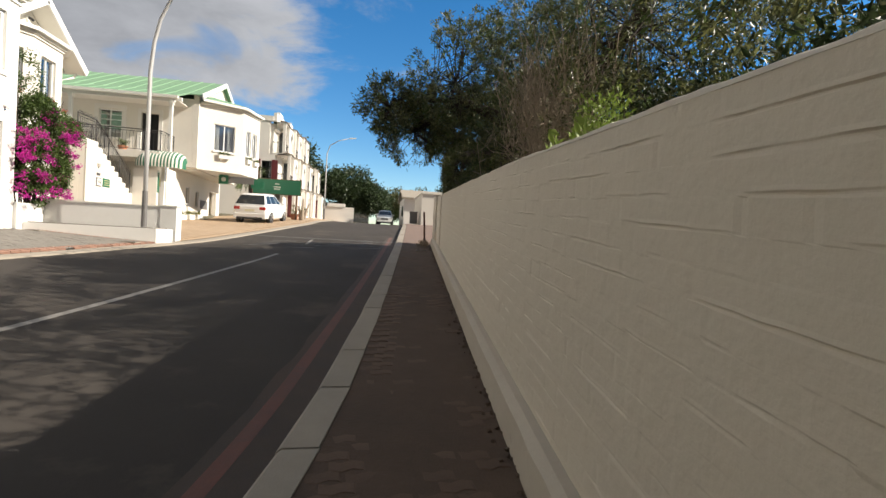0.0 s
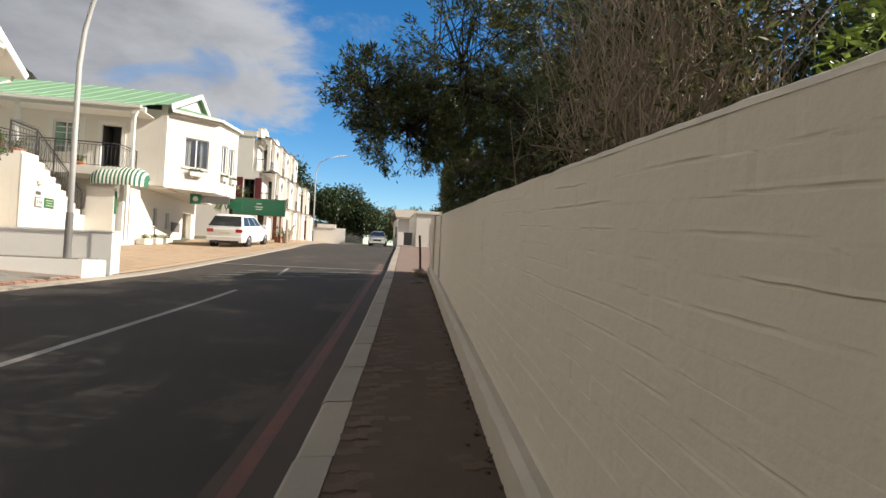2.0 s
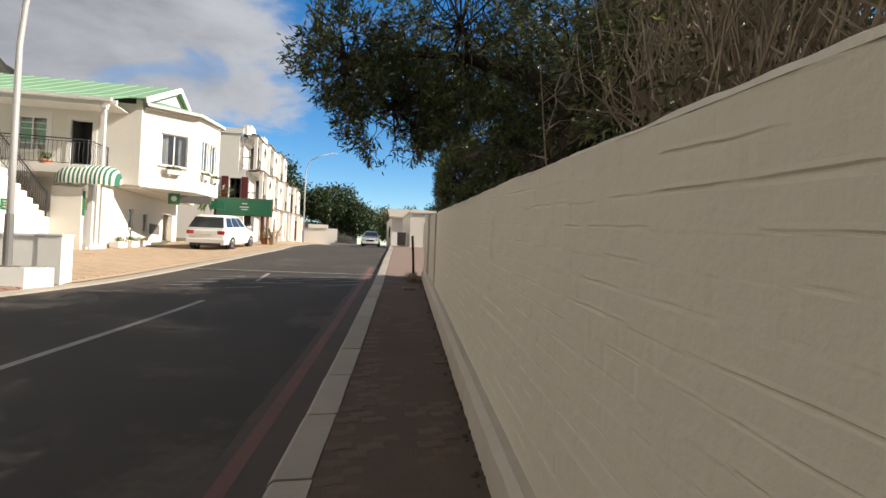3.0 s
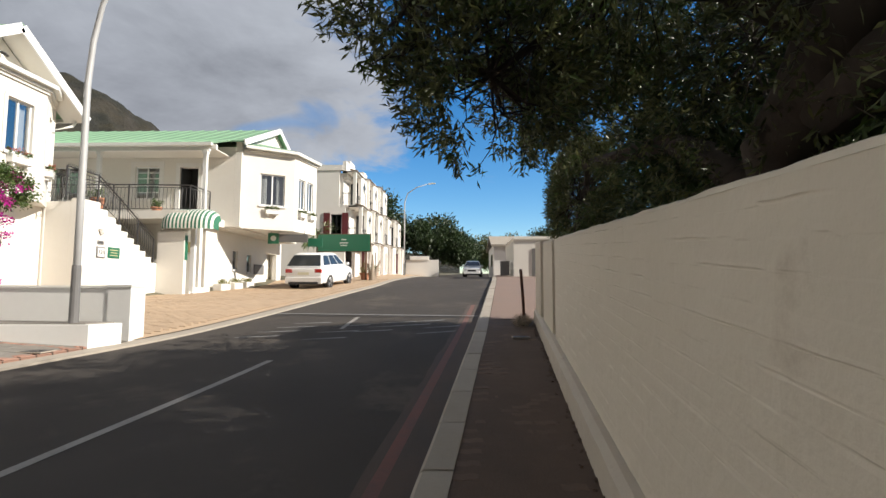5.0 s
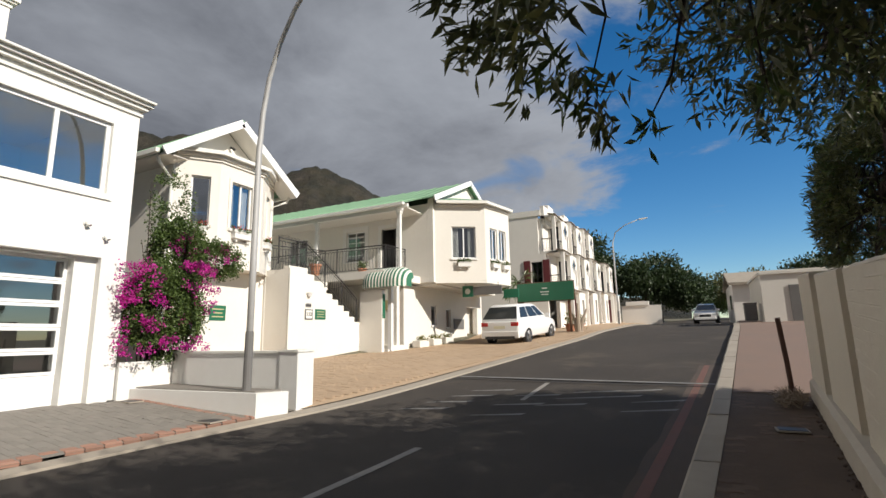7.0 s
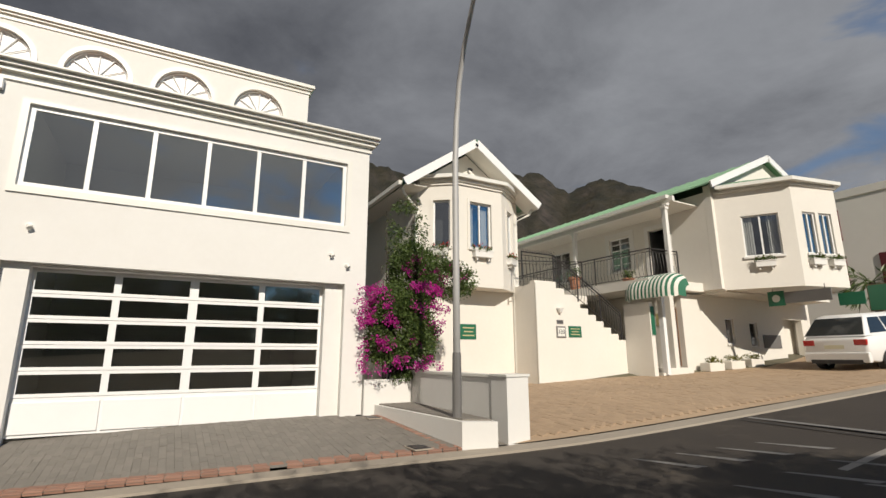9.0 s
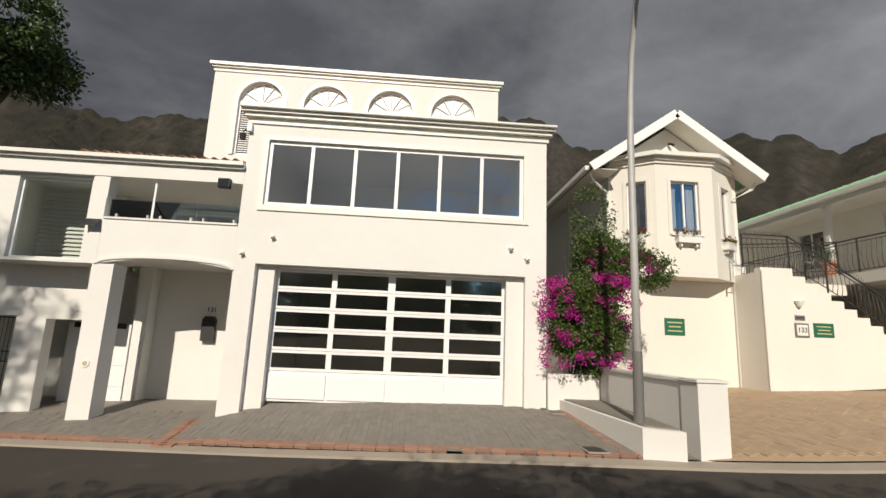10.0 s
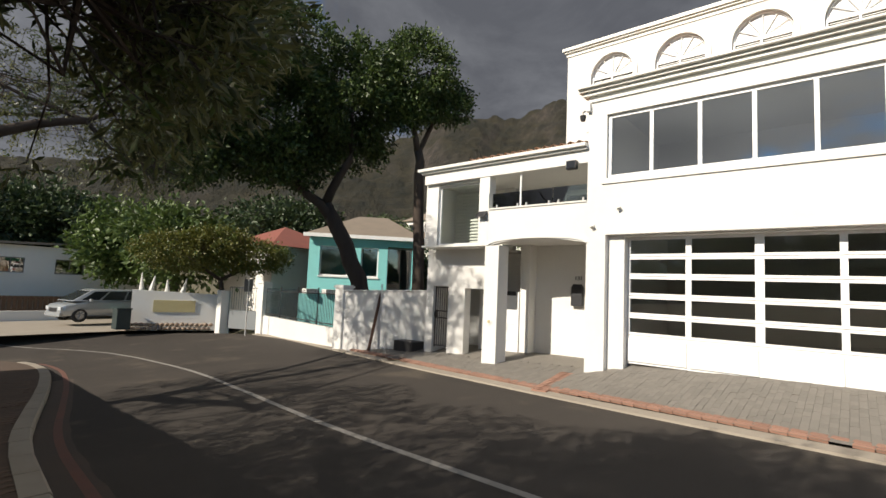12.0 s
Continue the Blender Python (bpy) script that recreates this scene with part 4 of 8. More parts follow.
# barred pedestrian gate
gate = thing("security_gate", "black iron barred pedestrian gate in a white wall", "gate", (LX - 0.1, 1.40, -0.30))
bm = bmesh.new()
for a in (0.02, 0.53):
    tube(bm, [(0, a, 0), (0, a, 1.80)], 0.02, 6)
for z in (0.06, 0.88, 1.08, 1.78):
    tube(bm, [(0, 0.02, z), (0, 0.53, z)], 0.016, 6)
part("gate_frame", bm, M["iron"], gate)
for k in range(1, 6):
    bm = bmesh.new()
    tube(bm, [(0, 0.02 + 0.085 * k, 0.06), (0, 0.02 + 0.085 * k, 1.78)], 0.009, 6)
    part("bar", bm, M["iron"], gate)
part("lock_box", solid(-0.03, 0.03, 0.0, 0.08, 0.90, 1.06), M["iron"], gate)
part("gate_backing", solid(-12.0, -11.8, 1.36, 2.49, -0.5, 2.598), M["room"], house_a)
# steps beside the pier
st = thing("steps", "pale concrete steps beside the garage pier", "steps", (-11.1, 6.16, -0.3))
for k in range(3):
    part("step", solid(-0.45, 0.25 - k * 0.22, 0, 0.36, k * 0.17, k * 0.17 + 0.168), M["cream"], st)


def wall_spot(at, label="small round white wall spotlight"):
    t = thing("wall_light", label, "wall light", at, group="wall spotlights on the white house")
    bm = bmesh.new()
    tube(bm, [(0.0, 0, 0), (0.025, 0, 0)], 0.045, 10)
    part("base", bm, M["trim"], t)
    bm = bmesh.new()
    tube(bm, [(0.02, 0, 0), (0.06, 0.01, -0.01), (0.09, 0.03, -0.06)], 0.03, 10, 0.045)
    part("head", bm, M["gutter"], t)


for yy, zz_ in ((7.26, 3.35), (12.21, 3.37), (12.56, 3.16), (6.68, 2.98)):
    wall_spot((HX, yy, zz_))
flood = thing("floodlight", "black rectangular floodlight under the roof edge", "floodlight", (HX + 0.02, 6.2, 4.42))
part("housing", solid(0, 0.14, -0.12, 0.12, -0.14, 0.06, bevel=0.015), M["black"], flood)
part("lens", solid(0.142, 0.15, -0.10, 0.10, -0.12, 0.04), M["glass_dark"], flood)
solar = thing("solar_lamp", "tilted solar lamp panel on the balcony column", "wall light", (HX, 3.70, 3.50))
bm = bmesh.new()
slab(bm, [(0.02, -0.14, 0.0), (0.02, 0.14, 0.0), (0.16, 0.14, -0.14), (0.16, -0.14, -0.14)], 0.03)
part("panel", bm, M["black"], solar)
part("bracket", solid(0.0, 0.05, -0.03, 0.03, -0.16, -0.04), M["trim"], solar)
cctv = thing("security_camera", "dome security camera on a white bracket", "camera", (HX, 6.56, 5.55))
part("bracket", solid(0, 0.10, -0.05, 0.05, 0.02, 0.20, bevel=0.01), M["trim"], cctv)
bm = bmesh.new()
tube(bm, [(0.08, -0.12, -0.06), (0.08, -0.12, -0.12), (0.08, -0.12, -0.18)], 0.075, 12, 0.05)
tube(bm, [(0.06, -0.02, 0.06), (0.08, -0.12, 0.02), (0.08, -0.12, -0.07)], 0.02, 6)
part("dome", bm, M["black"], cctv)
mail = thing("mailbox", "black metal mailbox fixed to the white wall", "mailbox", (-11.7, 5.42, 1.13))
bm = bmesh.new()
prism_pts = [(-0.15, 0), (0.15, 0), (0.15, 0.50), (0.09, 0.58), (-0.09, 0.58), (-0.15, 0.50)]
slab(bm, [(0.14, u, v) for u, v in prism_pts], 0.14, (-1, 0, 0))
part("body", bm, M["black"], mail)
part("flap", solid(0.141, 0.15, -0.11, 0.11, 0.36, 0.44), M["iron"], mail)


def text_part(name, words, size, place, rot, material, parent=None, label="", depth=0.006):
    cu = bpy.data.curves.new(name, "FONT")
    cu.body, cu.size, cu.align_x, cu.align_y, cu.extrude = words, size, "CENTER", "CENTER", depth
    tmp = bpy.data.objects.new(name, cu)
    scene.collection.objects.link(tmp)
    dg = bpy.context.evaluated_depsgraph_get()
    me = bpy.data.meshes.new_from_object(tmp.evaluated_get(dg))
    bpy.data.objects.remove(tmp)
    me.materials.clear()
    me.materials.append(material)
    ob = new(name, me)
    ob.matrix_basis = pose(*place, *rot)
    if parent is not None:
        ob.parent = parent
    if label:
        ob["label"] = label
    return ob


num_a = thing("house_number", "black house number figures on the white wall", "house number", (-11.7, 5.42, 1.87))
text_part("numeral", "131", 0.16, (0.008, 0, 0), (90, 0, 90), M["black"], num_a)
medal = thing("wall_medallion", "small round ceramic medallion on the column", "medallion", (HX, 4.0, 0.66))
bm = bmesh.new()
tube(bm, [(0, 0, 0), (0.02, 0, 0)], 0.075, 18)
part("disc", bm, M["trim"], medal)
bm = bmesh.new()
tube(bm, [(0.021, 0, 0), (0.026, 0, 0)], 0.045, 14)
part("centre", bm, M["gold"], medal)
bm = bmesh.new()
tube(bm, [(HX + 0.06, 12.93, 0.12), (HX + 0.06, 12.93, -0.02), (HX + 0.16, 12.93, -0.06)], 0.06, 10)
tagged(part("drain_pipe", bm, M["black"]), "short black drain pipe at the wall foot", "pipe")

# ---- gabled house with the bay ----
def board(bm, a, b, w, t, up=(0, 0, 1)):
    """A flat board from a to b: w high, t thick."""
    a, b, up = Vector(a), Vector(b), Vector(up)
    d = (b - a).normalized()
    s = d.cross(up).normalized() * t / 2
    u = s.cross(d).normalized() * w / 2
    vs = [bm.verts.new(p + i * s + j * u) for p in (a, b) for i, j in ((-1, -1), (1, -1), (1, 1), (-1, 1))]
    for q in ((0, 1, 2, 3), (7, 6, 5, 4), (0, 4, 5, 1), (1, 5, 6, 2), (2, 6, 7, 3), (3, 7, 4, 0)):
        bm.faces.new([vs[k] for k in q])
    bmesh.ops.recalc_face_normals(bm, faces=bm.faces)


def ribbed(parent, name, a, b, c, d, ribs, thick=0.05):
    """A roof sheet a-b (eave) to d-c (ridge), with each raised seam a part under it."""
    a, b, c, d = map(Vector, (a, b, c, d))
    bm = bmesh.new()
    slab(bm, [a, b, c, d], thick)
    sheet = part(name, bm, M["roof_green"], parent)
    nrm = (b - a).cross(d - a).normalized()
    if nrm.z < 0:
        nrm = -nrm
    side = (b - a).normalized() * 0.02
    for k in range(ribs + 1):
        p, q = a.lerp(b, k / ribs) + nrm * 0.002, d.lerp(c, k / ribs) + nrm * 0.002
        bm = bmesh.new()
        vs = [bm.verts.new(v) for v in (p - side, p + side, p + side * 0.5 + nrm * 0.03, p - side * 0.5 + nrm * 0.03, q - side, q + side, q + side * 0.5 + nrm * 0.03, q - side * 0.5 + nrm * 0.03)]
        for f in ((0, 1, 2, 3), (7, 6, 5, 4), (1, 5, 6, 2), (2, 6, 7, 3), (3, 7, 4, 0)):
            bm.faces.new([vs[j] for j in f])
        part("seam", bm, M["roof_green"], sheet)
    return sheet


def rnd(a, b): return random.uniform(a, b)


def leaf_cloud(name, centres, normals_out, count, length, width, spread, material, parent=None, droop=0.2, seed=1, label="", leaf_curl=0.25):
    """Sprigs of small folded leaves round given centres, as one mesh."""
    rg = np.random.default_rng(seed)
    c = np.repeat(np.asarray(centres, float), count, axis=0)
    o = np.repeat(np.asarray(normals_out, float), count, axis=0)
    n = len(c)
    pos = c + rg.normal(0, spread, (n, 3))
    d = o + rg.normal(0, 0.75, (n, 3))
    d[:, 2] -= droop
    d /= np.linalg.norm(d, axis=1)[:, None] + 1e-9
    s = np.cross(d, rg.normal(0, 1, (n, 3)))
    s /= np.linalg.norm(s, axis=1)[:, None] + 1e-9
    u = np.cross(s, d)
    ln = (length * rg.uniform(0.65, 1.3, n))[:, None]
    wd = (width * rg.uniform(0.7, 1.25, n))[:, None]
    p0 = pos
    p1 = pos + d * ln * 0.5 + s * wd * 0.5 + u * wd * leaf_curl
    p2 = pos + d * ln
    p3 = pos + d * ln * 0.5 - s * wd * 0.5 + u * wd * leaf_curl
    verts = np.stack([p0, p1, p2, p3], 1).reshape(-1, 3)
    idx = np.arange(n) * 4
    tris = np.stack([np.stack([idx, idx + 1, idx + 2], 1), np.stack([idx, idx + 2, idx + 3], 1)], 1).reshape(-1, 3)
    me = bpy.data.meshes.new(name)
    me.vertices.add(len(verts))
    me.vertices.foreach_set("co", verts.ravel())
    me.loops.add(len(tris) * 3)
    me.loops.foreach_set("vertex_index", tris.ravel().astype(np.int32))
    me.polygons.add(len(tris))
    me.polygons.foreach_set("loop_start", (np.arange(len(tris)) * 3).astype(np.int32))
    me.update(calc_edges=True)
    me.materials.append(material)
    ob = new(name, me)
    if parent is not None:
        ob.parent = parent
    if label:
        ob["label"] = label
    return ob


def flower_box(at, rz, group, label, bloom="red_flower", w=0.55, trailing=False):
    t = thing("window_box", label, "window box", at, group=group, rz=rz)
    bm = bmesh.new()
    prism(bm, [(-w / 2, 0.0), (-w / 2, -0.18), (w / 2, -0.18), (w / 2, 0.0)], 0, 0.17)
    box(bm, -w / 2 - 0.015, w / 2 + 0.015, -0.195, 0.0, 0.17, 0.195)
    box(bm, -w / 2 + 0.08, -w / 2 + 0.13, -0.12, 0.0, -0.09, 0.0), box(bm, w / 2 - 0.13, w / 2 - 0.08, -0.12, 0.0, -0.09, 0.0)
    part("box", bm, M["white"], t)
    rg = np.random.default_rng(int(abs(at[1]) * 100))
    pts = np.column_stack([rg.uniform(-w / 2, w / 2, 26), rg.uniform(-0.2, 0.0, 26), rg.uniform(0.2, 0.3, 26)])
    leaf_cloud("leaves", pts, np.tile((0, -0.2, 0.6), (26, 1)), 7, 0.06, 0.035, 0.03, M["leaf_mid"], t, seed=3)
    pts = pts[:9] + (0, 0, 0.05)
    leaf_cloud("blossom", pts, np.tile((0, -0.3, 0.6), (9, 1)), 12, 0.035, 0.03, 0.025, M[bloom], t, seed=4)
    if trailing:
        pts = np.column_stack([rg.uniform(-w / 2, w / 2, 60), rg.uniform(-0.26, -0.18, 60), rg.uniform(-0.45, 0.25, 60)])
        leaf_cloud("trailing_leaves", pts, np.tile((0, -0.2, -0.6), (60, 1)), 6, 0.06, 0.03, 0.03, M["leaf_mid"], t, seed=5)
    return t


house_b = thing("house", "cream gabled house with a bay window and green roof", "house")
BX = -12.1
bm = bmesh.new()
wall_cells(bm, facing_x(BX), 15.45, 19.1, -0.3, 7.6, 0.25, [(15.7, 18.9, 3.5, 6.2)])
bmesh.ops.bisect_plane(bm, geom=bm.verts[:] + bm.edges[:] + bm.faces[:], plane_co=(0, 17.15, 7.55), plane_no=(0, 0.70, 1), clear_outer=True)
bmesh.ops.bisect_plane(bm, geom=bm.verts[:] + bm.edges[:] + bm.faces[:], plane_co=(0, 17.15, 7.55), plane_no=(0, -0.70, 1), clear_outer=True)
part("front_wall", bm, M["cream"], house_b)
part("side_wall", solid(-24, BX - 0.252, 15.45, 15.70, -0.3, 6.1), M["cream"], house_b)
part("side_wall", solid(-24, BX - 0.252, 18.85, 19.10, -0.3, 6.1), M["cream"], house_b)
BAY = [(-12.1, 15.5), (-11.4, 16.42), (-11.4, 17.98), (-12.1, 19.0)]
for k, (u0, u1) in enumerate(((0.42, 0.92), (0.40, 1.16), (0.45, 0.95))):
    p, q = BAY[k], BAY[k + 1]
    length = (Vector(q) - Vector(p)).length
    fr = along(p, q)
    bm = bmesh.new()
    wall_cells(bm, fr, 0, length, 3.32, 6.22, 0.16, [(u0, u1, 4.36, 5.76)])
    part("bay_wall", bm, M["cream"], house_b)
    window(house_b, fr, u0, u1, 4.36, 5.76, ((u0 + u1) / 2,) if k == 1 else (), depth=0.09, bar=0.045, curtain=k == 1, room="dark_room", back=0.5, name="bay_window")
    bm = bmesh.new()
    for a, b, c, d in ((u0 - 0.09, u0, 4.30, 5.85), (u1, u1 + 0.09, 4.30, 5.85), (u0, u1, 5.76, 5.85)):
        vs = [bm.verts.new(fr(u, v, dd)) for dd in (-0.025, 0.0) for u, v in ((a, c), (b, c), (b, d), (a, d))]
        for qd in ((0, 1, 2, 3), (0, 4, 5, 1), (1, 5, 6, 2), (2, 6, 7, 3), (3, 7, 4, 0)):
            bm.faces.new([vs[j] for j in qd])
    bmesh.ops.recalc_face_normals(bm, faces=bm.faces)
    part("window_surround", bm, M["cream"], house_b)
bm = bmesh.new()
prism(bm, [BAY[0], BAY[1], BAY[2], BAY[3], (-12.34, 19.0), (-12.34, 15.5)], 3.22, 3.318)
part("bay_floor", bm, M["cream"], house_b)
# moulded cornice and gutter round the bay
def offset_bay(pts, o):
    c = [(x + o, y + (o * 0.35 if k in (2, 3) else -o * 0.35)) for k, (x, y) in enumerate(pts)]
    return c


for z0, z1, o, mat in ((6.222, 6.30, 0.05, "cream"), (6.30, 6.38, 0.11, "cream"), (6.39, 6.50, 0.24, "gutter")):
    bm = bmesh.new()
    b = offset_bay(BAY, o)
    prism(bm, [*b, (-12.3, b[3][1]), (-12.3, b[0][1])], z0, z1)
    part("bay_cornice", bm, M[mat], house_b)
bm = bmesh.new()
b = offset_bay(BAY, 0.22)
ridge_pts = [(-12.09, 16.1, 6.60), (-12.09, 18.3, 6.60)]
for tri in ((b[0], b[1], ridge_pts[0]), (b[1], b[2], ridge_pts[1], ridge_pts[0]), (b[2], b[3], ridge_pts[1])):
    bm.faces.new([bm.verts.new((*v, 6.505) if len(v) == 2 else v) for v in tri])
part("bay_roof", bm, M["gutter"], house_b)
RB = (7.80, 17.12)   # ridge height and line
for sgn, y_eave in ((-1, 14.72), (1, 19.52)):
    ribbed(house_b, "roof", (-11.45, y_eave, 6.12), (-24, y_eave, 6.12), (-24, RB[1], RB[0]), (-11.45, RB[1], RB[0]), 20)
    bm = bmesh.new()
    slab(bm, [(-11.46, y_eave + sgn * -0.04, 5.97), (-12.12, y_eave + sgn * -0.04, 5.97), (-12.12, RB[1], RB[0] - 0.15), (-11.46, RB[1], RB[0] - 0.15)], 0.03)
    part("gable_soffit", bm, M["cream"], house_b)
    bm = bmesh.new()
    board(bm, (-11.42, y_eave - sgn * 0.0, 6.02), (-11.42, RB[1] + sgn * 0.0, RB[0] - 0.10), 0.24, 0.05)
    part("bargeboard", bm, M["trim"], house_b)
    bm = bmesh.new()
    board(bm, (-11.6, y_eave + sgn * 0.05, 6.05), (-24, y_eave + sgn * 0.05, 6.05), 0.12, 0.12)
    part("gutter", bm, M["gutter"], house_b)
    bm = bmesh.new()
    ye = y_eave - sgn * 0.05
    tube(bm, [(-11.75, ye, 6.0), (-11.8, ye - sgn * 0.1, 5.8), (-12.02, ye - sgn * 0.62, 5.5), (-12.02, ye - sgn * 0.62, 0.4)], 0.045, 8)
    part("downpipe", bm, M["gutter"], house_b)
bm = bmesh.new()
slab(bm, [(-11.5, 14.8, 6.02), (-24, 14.8, 6.02), (-24, 15.45, 6.02), (-11.5, 15.45, 6.02)], 0.02)
part("soffit", bm, M["cream"], house_b)
vent = thing("security_camera", "small dark security camera under the gable", "camera", (BX, 17.2, 7.05))
part("bracket", solid(0, 0.08, -0.03, 0.03, 0, 0.06), M["trim"], vent)
bm = bmesh.new()
tube(bm, [(0.06, 0, 0.03), (0.14, 0.02, 0.0), (0.20, 0.05, -0.06)], 0.04, 8)
part("lens_body", bm, M["black"], vent)
flower_box((-11.4, 17.2, 4.08), 90, "window boxes of the gabled house", "white window box with red geraniums under the bay window", w=0.62)
flower_box((-11.76, 18.48, 4.02), 125, "window boxes of the gabled house", "white window box with pink flowers beside the stairs", w=0.5)
flower_box((-11.75, 15.96, 4.08), 52, "window boxes of the gabled house", "white window box overgrown with trailing green plants", w=0.6, trailing=True)


def plaque(at, w, h, label, bars=3, rz=90, mat="green", name="wall_plaque"):
    t = thing(name, label, "sign", at, rz=rz)
    part("plate", solid(-w / 2, w / 2, -0.02, 0, -h / 2, h / 2, bevel=0.004), M[mat], t)
    for k in range(bars):
        z = h / 2 - h * (k + 1) / (bars + 1)
        bw = w * (0.36 - 0.07 * (k % 2))
        part("lettering_bar", solid(-bw, bw, -0.024, -0.0195, z - h * 0.04, z + h * 0.04), M["gold"], t)
    return t


plaque((BX, 17.15, 1.98), 0.55, 0.44, "green wall plaque with faded gold lettering on cream plaster")
# recessed door between house and stair
part("passage_wall", solid(-12.6, -12.35, 19.102, 20.2, -0.3, 3.3), M["cream"], house_b)
part("passage_door", solid(-12.348, -12.31, 19.14, 19.72, 0.5, 2.7), M["cream"], house_b)

# outside stair with stepped parapet and iron railing
SX = -11.0
stair = thing("outside_stair", "cream plastered outside stair with stepped parapet", "stairs")
bm = bmesh.new()
n = 9
run, rise = (22.55 - 19.66) / n, (3.50 - 1.78) / n
prof = [(18.82, 0.2), (18.82, 3.50), (19.66, 3.50)]
for k in range(n):
    y_ = 19.66 + run * k
    prof += [(y_, 3.50 - rise * (k + 1)), (y_ + run, 3.50 - rise * (k + 1))]
prof += [(22.55, 0.5)]
slab(bm, [(SX, a, b) for a, b in prof], 0.22, (-1, 0, 0))
part("stair_wall", bm, M["cream"], stair)
for k in range(n):
    y_ = 19.66 + run * k
    part("step", solid(-12.6, SX - 0.222, y_, y_ + run, 0.3, 3.36 - rise * (k + 1)), M["cream"], stair)
part("stair_landing", solid(-12.6, SX - 0.222, 18.82, 19.658, 0.3, 3.40), M["cream"], stair)
bm = bmesh.new()
tube(bm, [(SX + 0.03, 18.84, 0.5), (SX + 0.03, 18.84, 3.42)], 0.03, 8)
part("downpipe", bm, M["gutter"], stair)
plaque((SX, 20.33, 2.0), 0.52, 0.34, "green wall plaque with gold lettering on the stair wall")
num = thing("house_number", "grey stone number plate 133 on the stair wall", "house number", (SX, 19.76, 1.98), rz=90)
part("plate", solid(-0.18, 0.18, -0.03, 0, -0.17, 0.17, bevel=0.01), M["signgrey"], num)
part("border", solid(-0.14, 0.14, -0.036, -0.028, -0.13, 0.13), M["gutter"], num)
text_part("numeral", "133", 0.17, (0, -0.04, 0), (90, 0, 0), M["iron"], num)
slot = thing("letter_slot", "small grey letter slot above the number plate", "letter slot", (SX, 19.74, 2.28), rz=90)
part("frame", solid(-0.13, 0.13, -0.02, 0, -0.06, 0.06, bevel=0.006), M["signgrey"], slot)
part("opening", solid(-0.10, 0.10, -0.023, -0.0195, -0.015, 0.015), M["black"], slot)
wl_ = thing("wall_light", "white half-bowl wall light on the stair wall", "wall light", (SX, 19.72, 2.60))
bm = bmesh.new()
tube(bm, [(0.07, 0, 0.09), (0.07, 0, 0.04), (0.06, 0, -0.02), (0.045, 0, -0.06)], 0.11, 14, 0.03)
part("bowl", bm, M["trim"], wl_)


def railing(name, label, pts, height, spacing, group="", posts=True, spikes=False, z_gap=0.1):
    """Iron railing along a 3D polyline of its foot line."""
    t = thing(name, label, "railing", group=group)
    for a, b in zip(pts, pts[1:]):
        a, b = Vector(a), Vector(b)
        up = Vector((0, 0, 1))
        for h, r in ((height, 0.022), (height - 0.10, 0.012), (z_gap, 0.012)):
            bm = bmesh.new()
            tube(bm, [a + up * h, b + up * h], r, 6)
            part("rail", bm, M["iron"], t)
        n = max(1, int((b - a).length / spacing))
        for k in range(1, n):
            p = a.lerp(b, k / n)
            bm = bmesh.new()
            belly = (b - a).normalized().cross(up) * 0.05
            tube(bm, [p + up * z_gap, p + up * (height * 0.35) + belly, p + up * (height * 0.6) + belly * 0.5, p + up * (height - 0.1)], 0.008, 5)
            part("baluster", bm, M["iron"], t)
        if spikes:
            for k in range(n * 2):
                p = a.lerp(b, k / (n * 2)) + up * (height - 0.005)
                bm = bmesh.new()
                tips = [p + Vector((s_ * 0.05, 0.0, 0.10 + rnd(-0.02, 0.02))) for s_ in (-1, 1)]
                tube(bm, [tips[0], p, tips[1]], 0.004, 4)
                part("spike", bm, M["iron"], t)
    for p in pts:
        bm = bmesh.new()
        p = Vector(p)
        tube(bm, [p, p + Vector((0, 0, height + 0.02))], 0.024, 6)
        part("post", bm, M["iron"], t)
    return t


railing("stair_railing", "black wrought-iron stair railing with spikes", [(SX - 0.1, 18.45, 3.50), (SX - 0.1, 19.68, 3.50), (SX - 0.1, 20.65, 2.95), (SX - 0.1, 21.6, 2.38), (SX - 0.1, 22.5, 1.80)], 0.85, 0.13, spikes=True)

# ---- long green-roofed house ----
house_c = thing("house", "cream two-storey house with a verandah, bay and green sheet roof", "house")
CY = 25.4
bm = bmesh.new()
V = facing_my(CY)
wall_cells(bm, V, -24, -9.555, 3.72, 6.9, 0.25, [(-13.9, -12.85, 4.65, 6.05), (-11.95, -11.15, 3.72, 6.02), (-17.5, -16.3, 4.6, 6.05)])
part("verandah_wall", bm, M["cream"], house_c)
window(house_c, V, -13.9, -12.85, 4.65, 6.05, (-13.4,), (4.95, 5.25, 5.55, 5.8), depth=0.08, bar=0.05, curtain=True, room="room", name="verandah_window")
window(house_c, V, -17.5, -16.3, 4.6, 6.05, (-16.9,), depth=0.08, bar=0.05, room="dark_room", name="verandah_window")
bm = bmesh.new()
for a, b, c, d in ((-14.1, -13.9, 4.6, 6.1), (-12.85, -12.65, 4.6, 6.1), (-14.1, -12.65, 6.1, 6.28), (-12.12, -11.95, 3.74, 6.06), (-11.15, -10.98, 3.74, 6.06), (-12.12, -10.98, 6.06, 6.2)):
    box(bm, a, b, CY - 0.03, CY - 0.001, c, d)
part("opening_surround", bm, M["white"], house_c)
# backing and door leaf carry the doorway's shade in their dark colour
part("doorway_dark", solid(-12.3, -10.8, CY + 0.9, CY + 1.0, 3.7, 6.3), M["dark_room"], house_c)
dr = new("open_door")
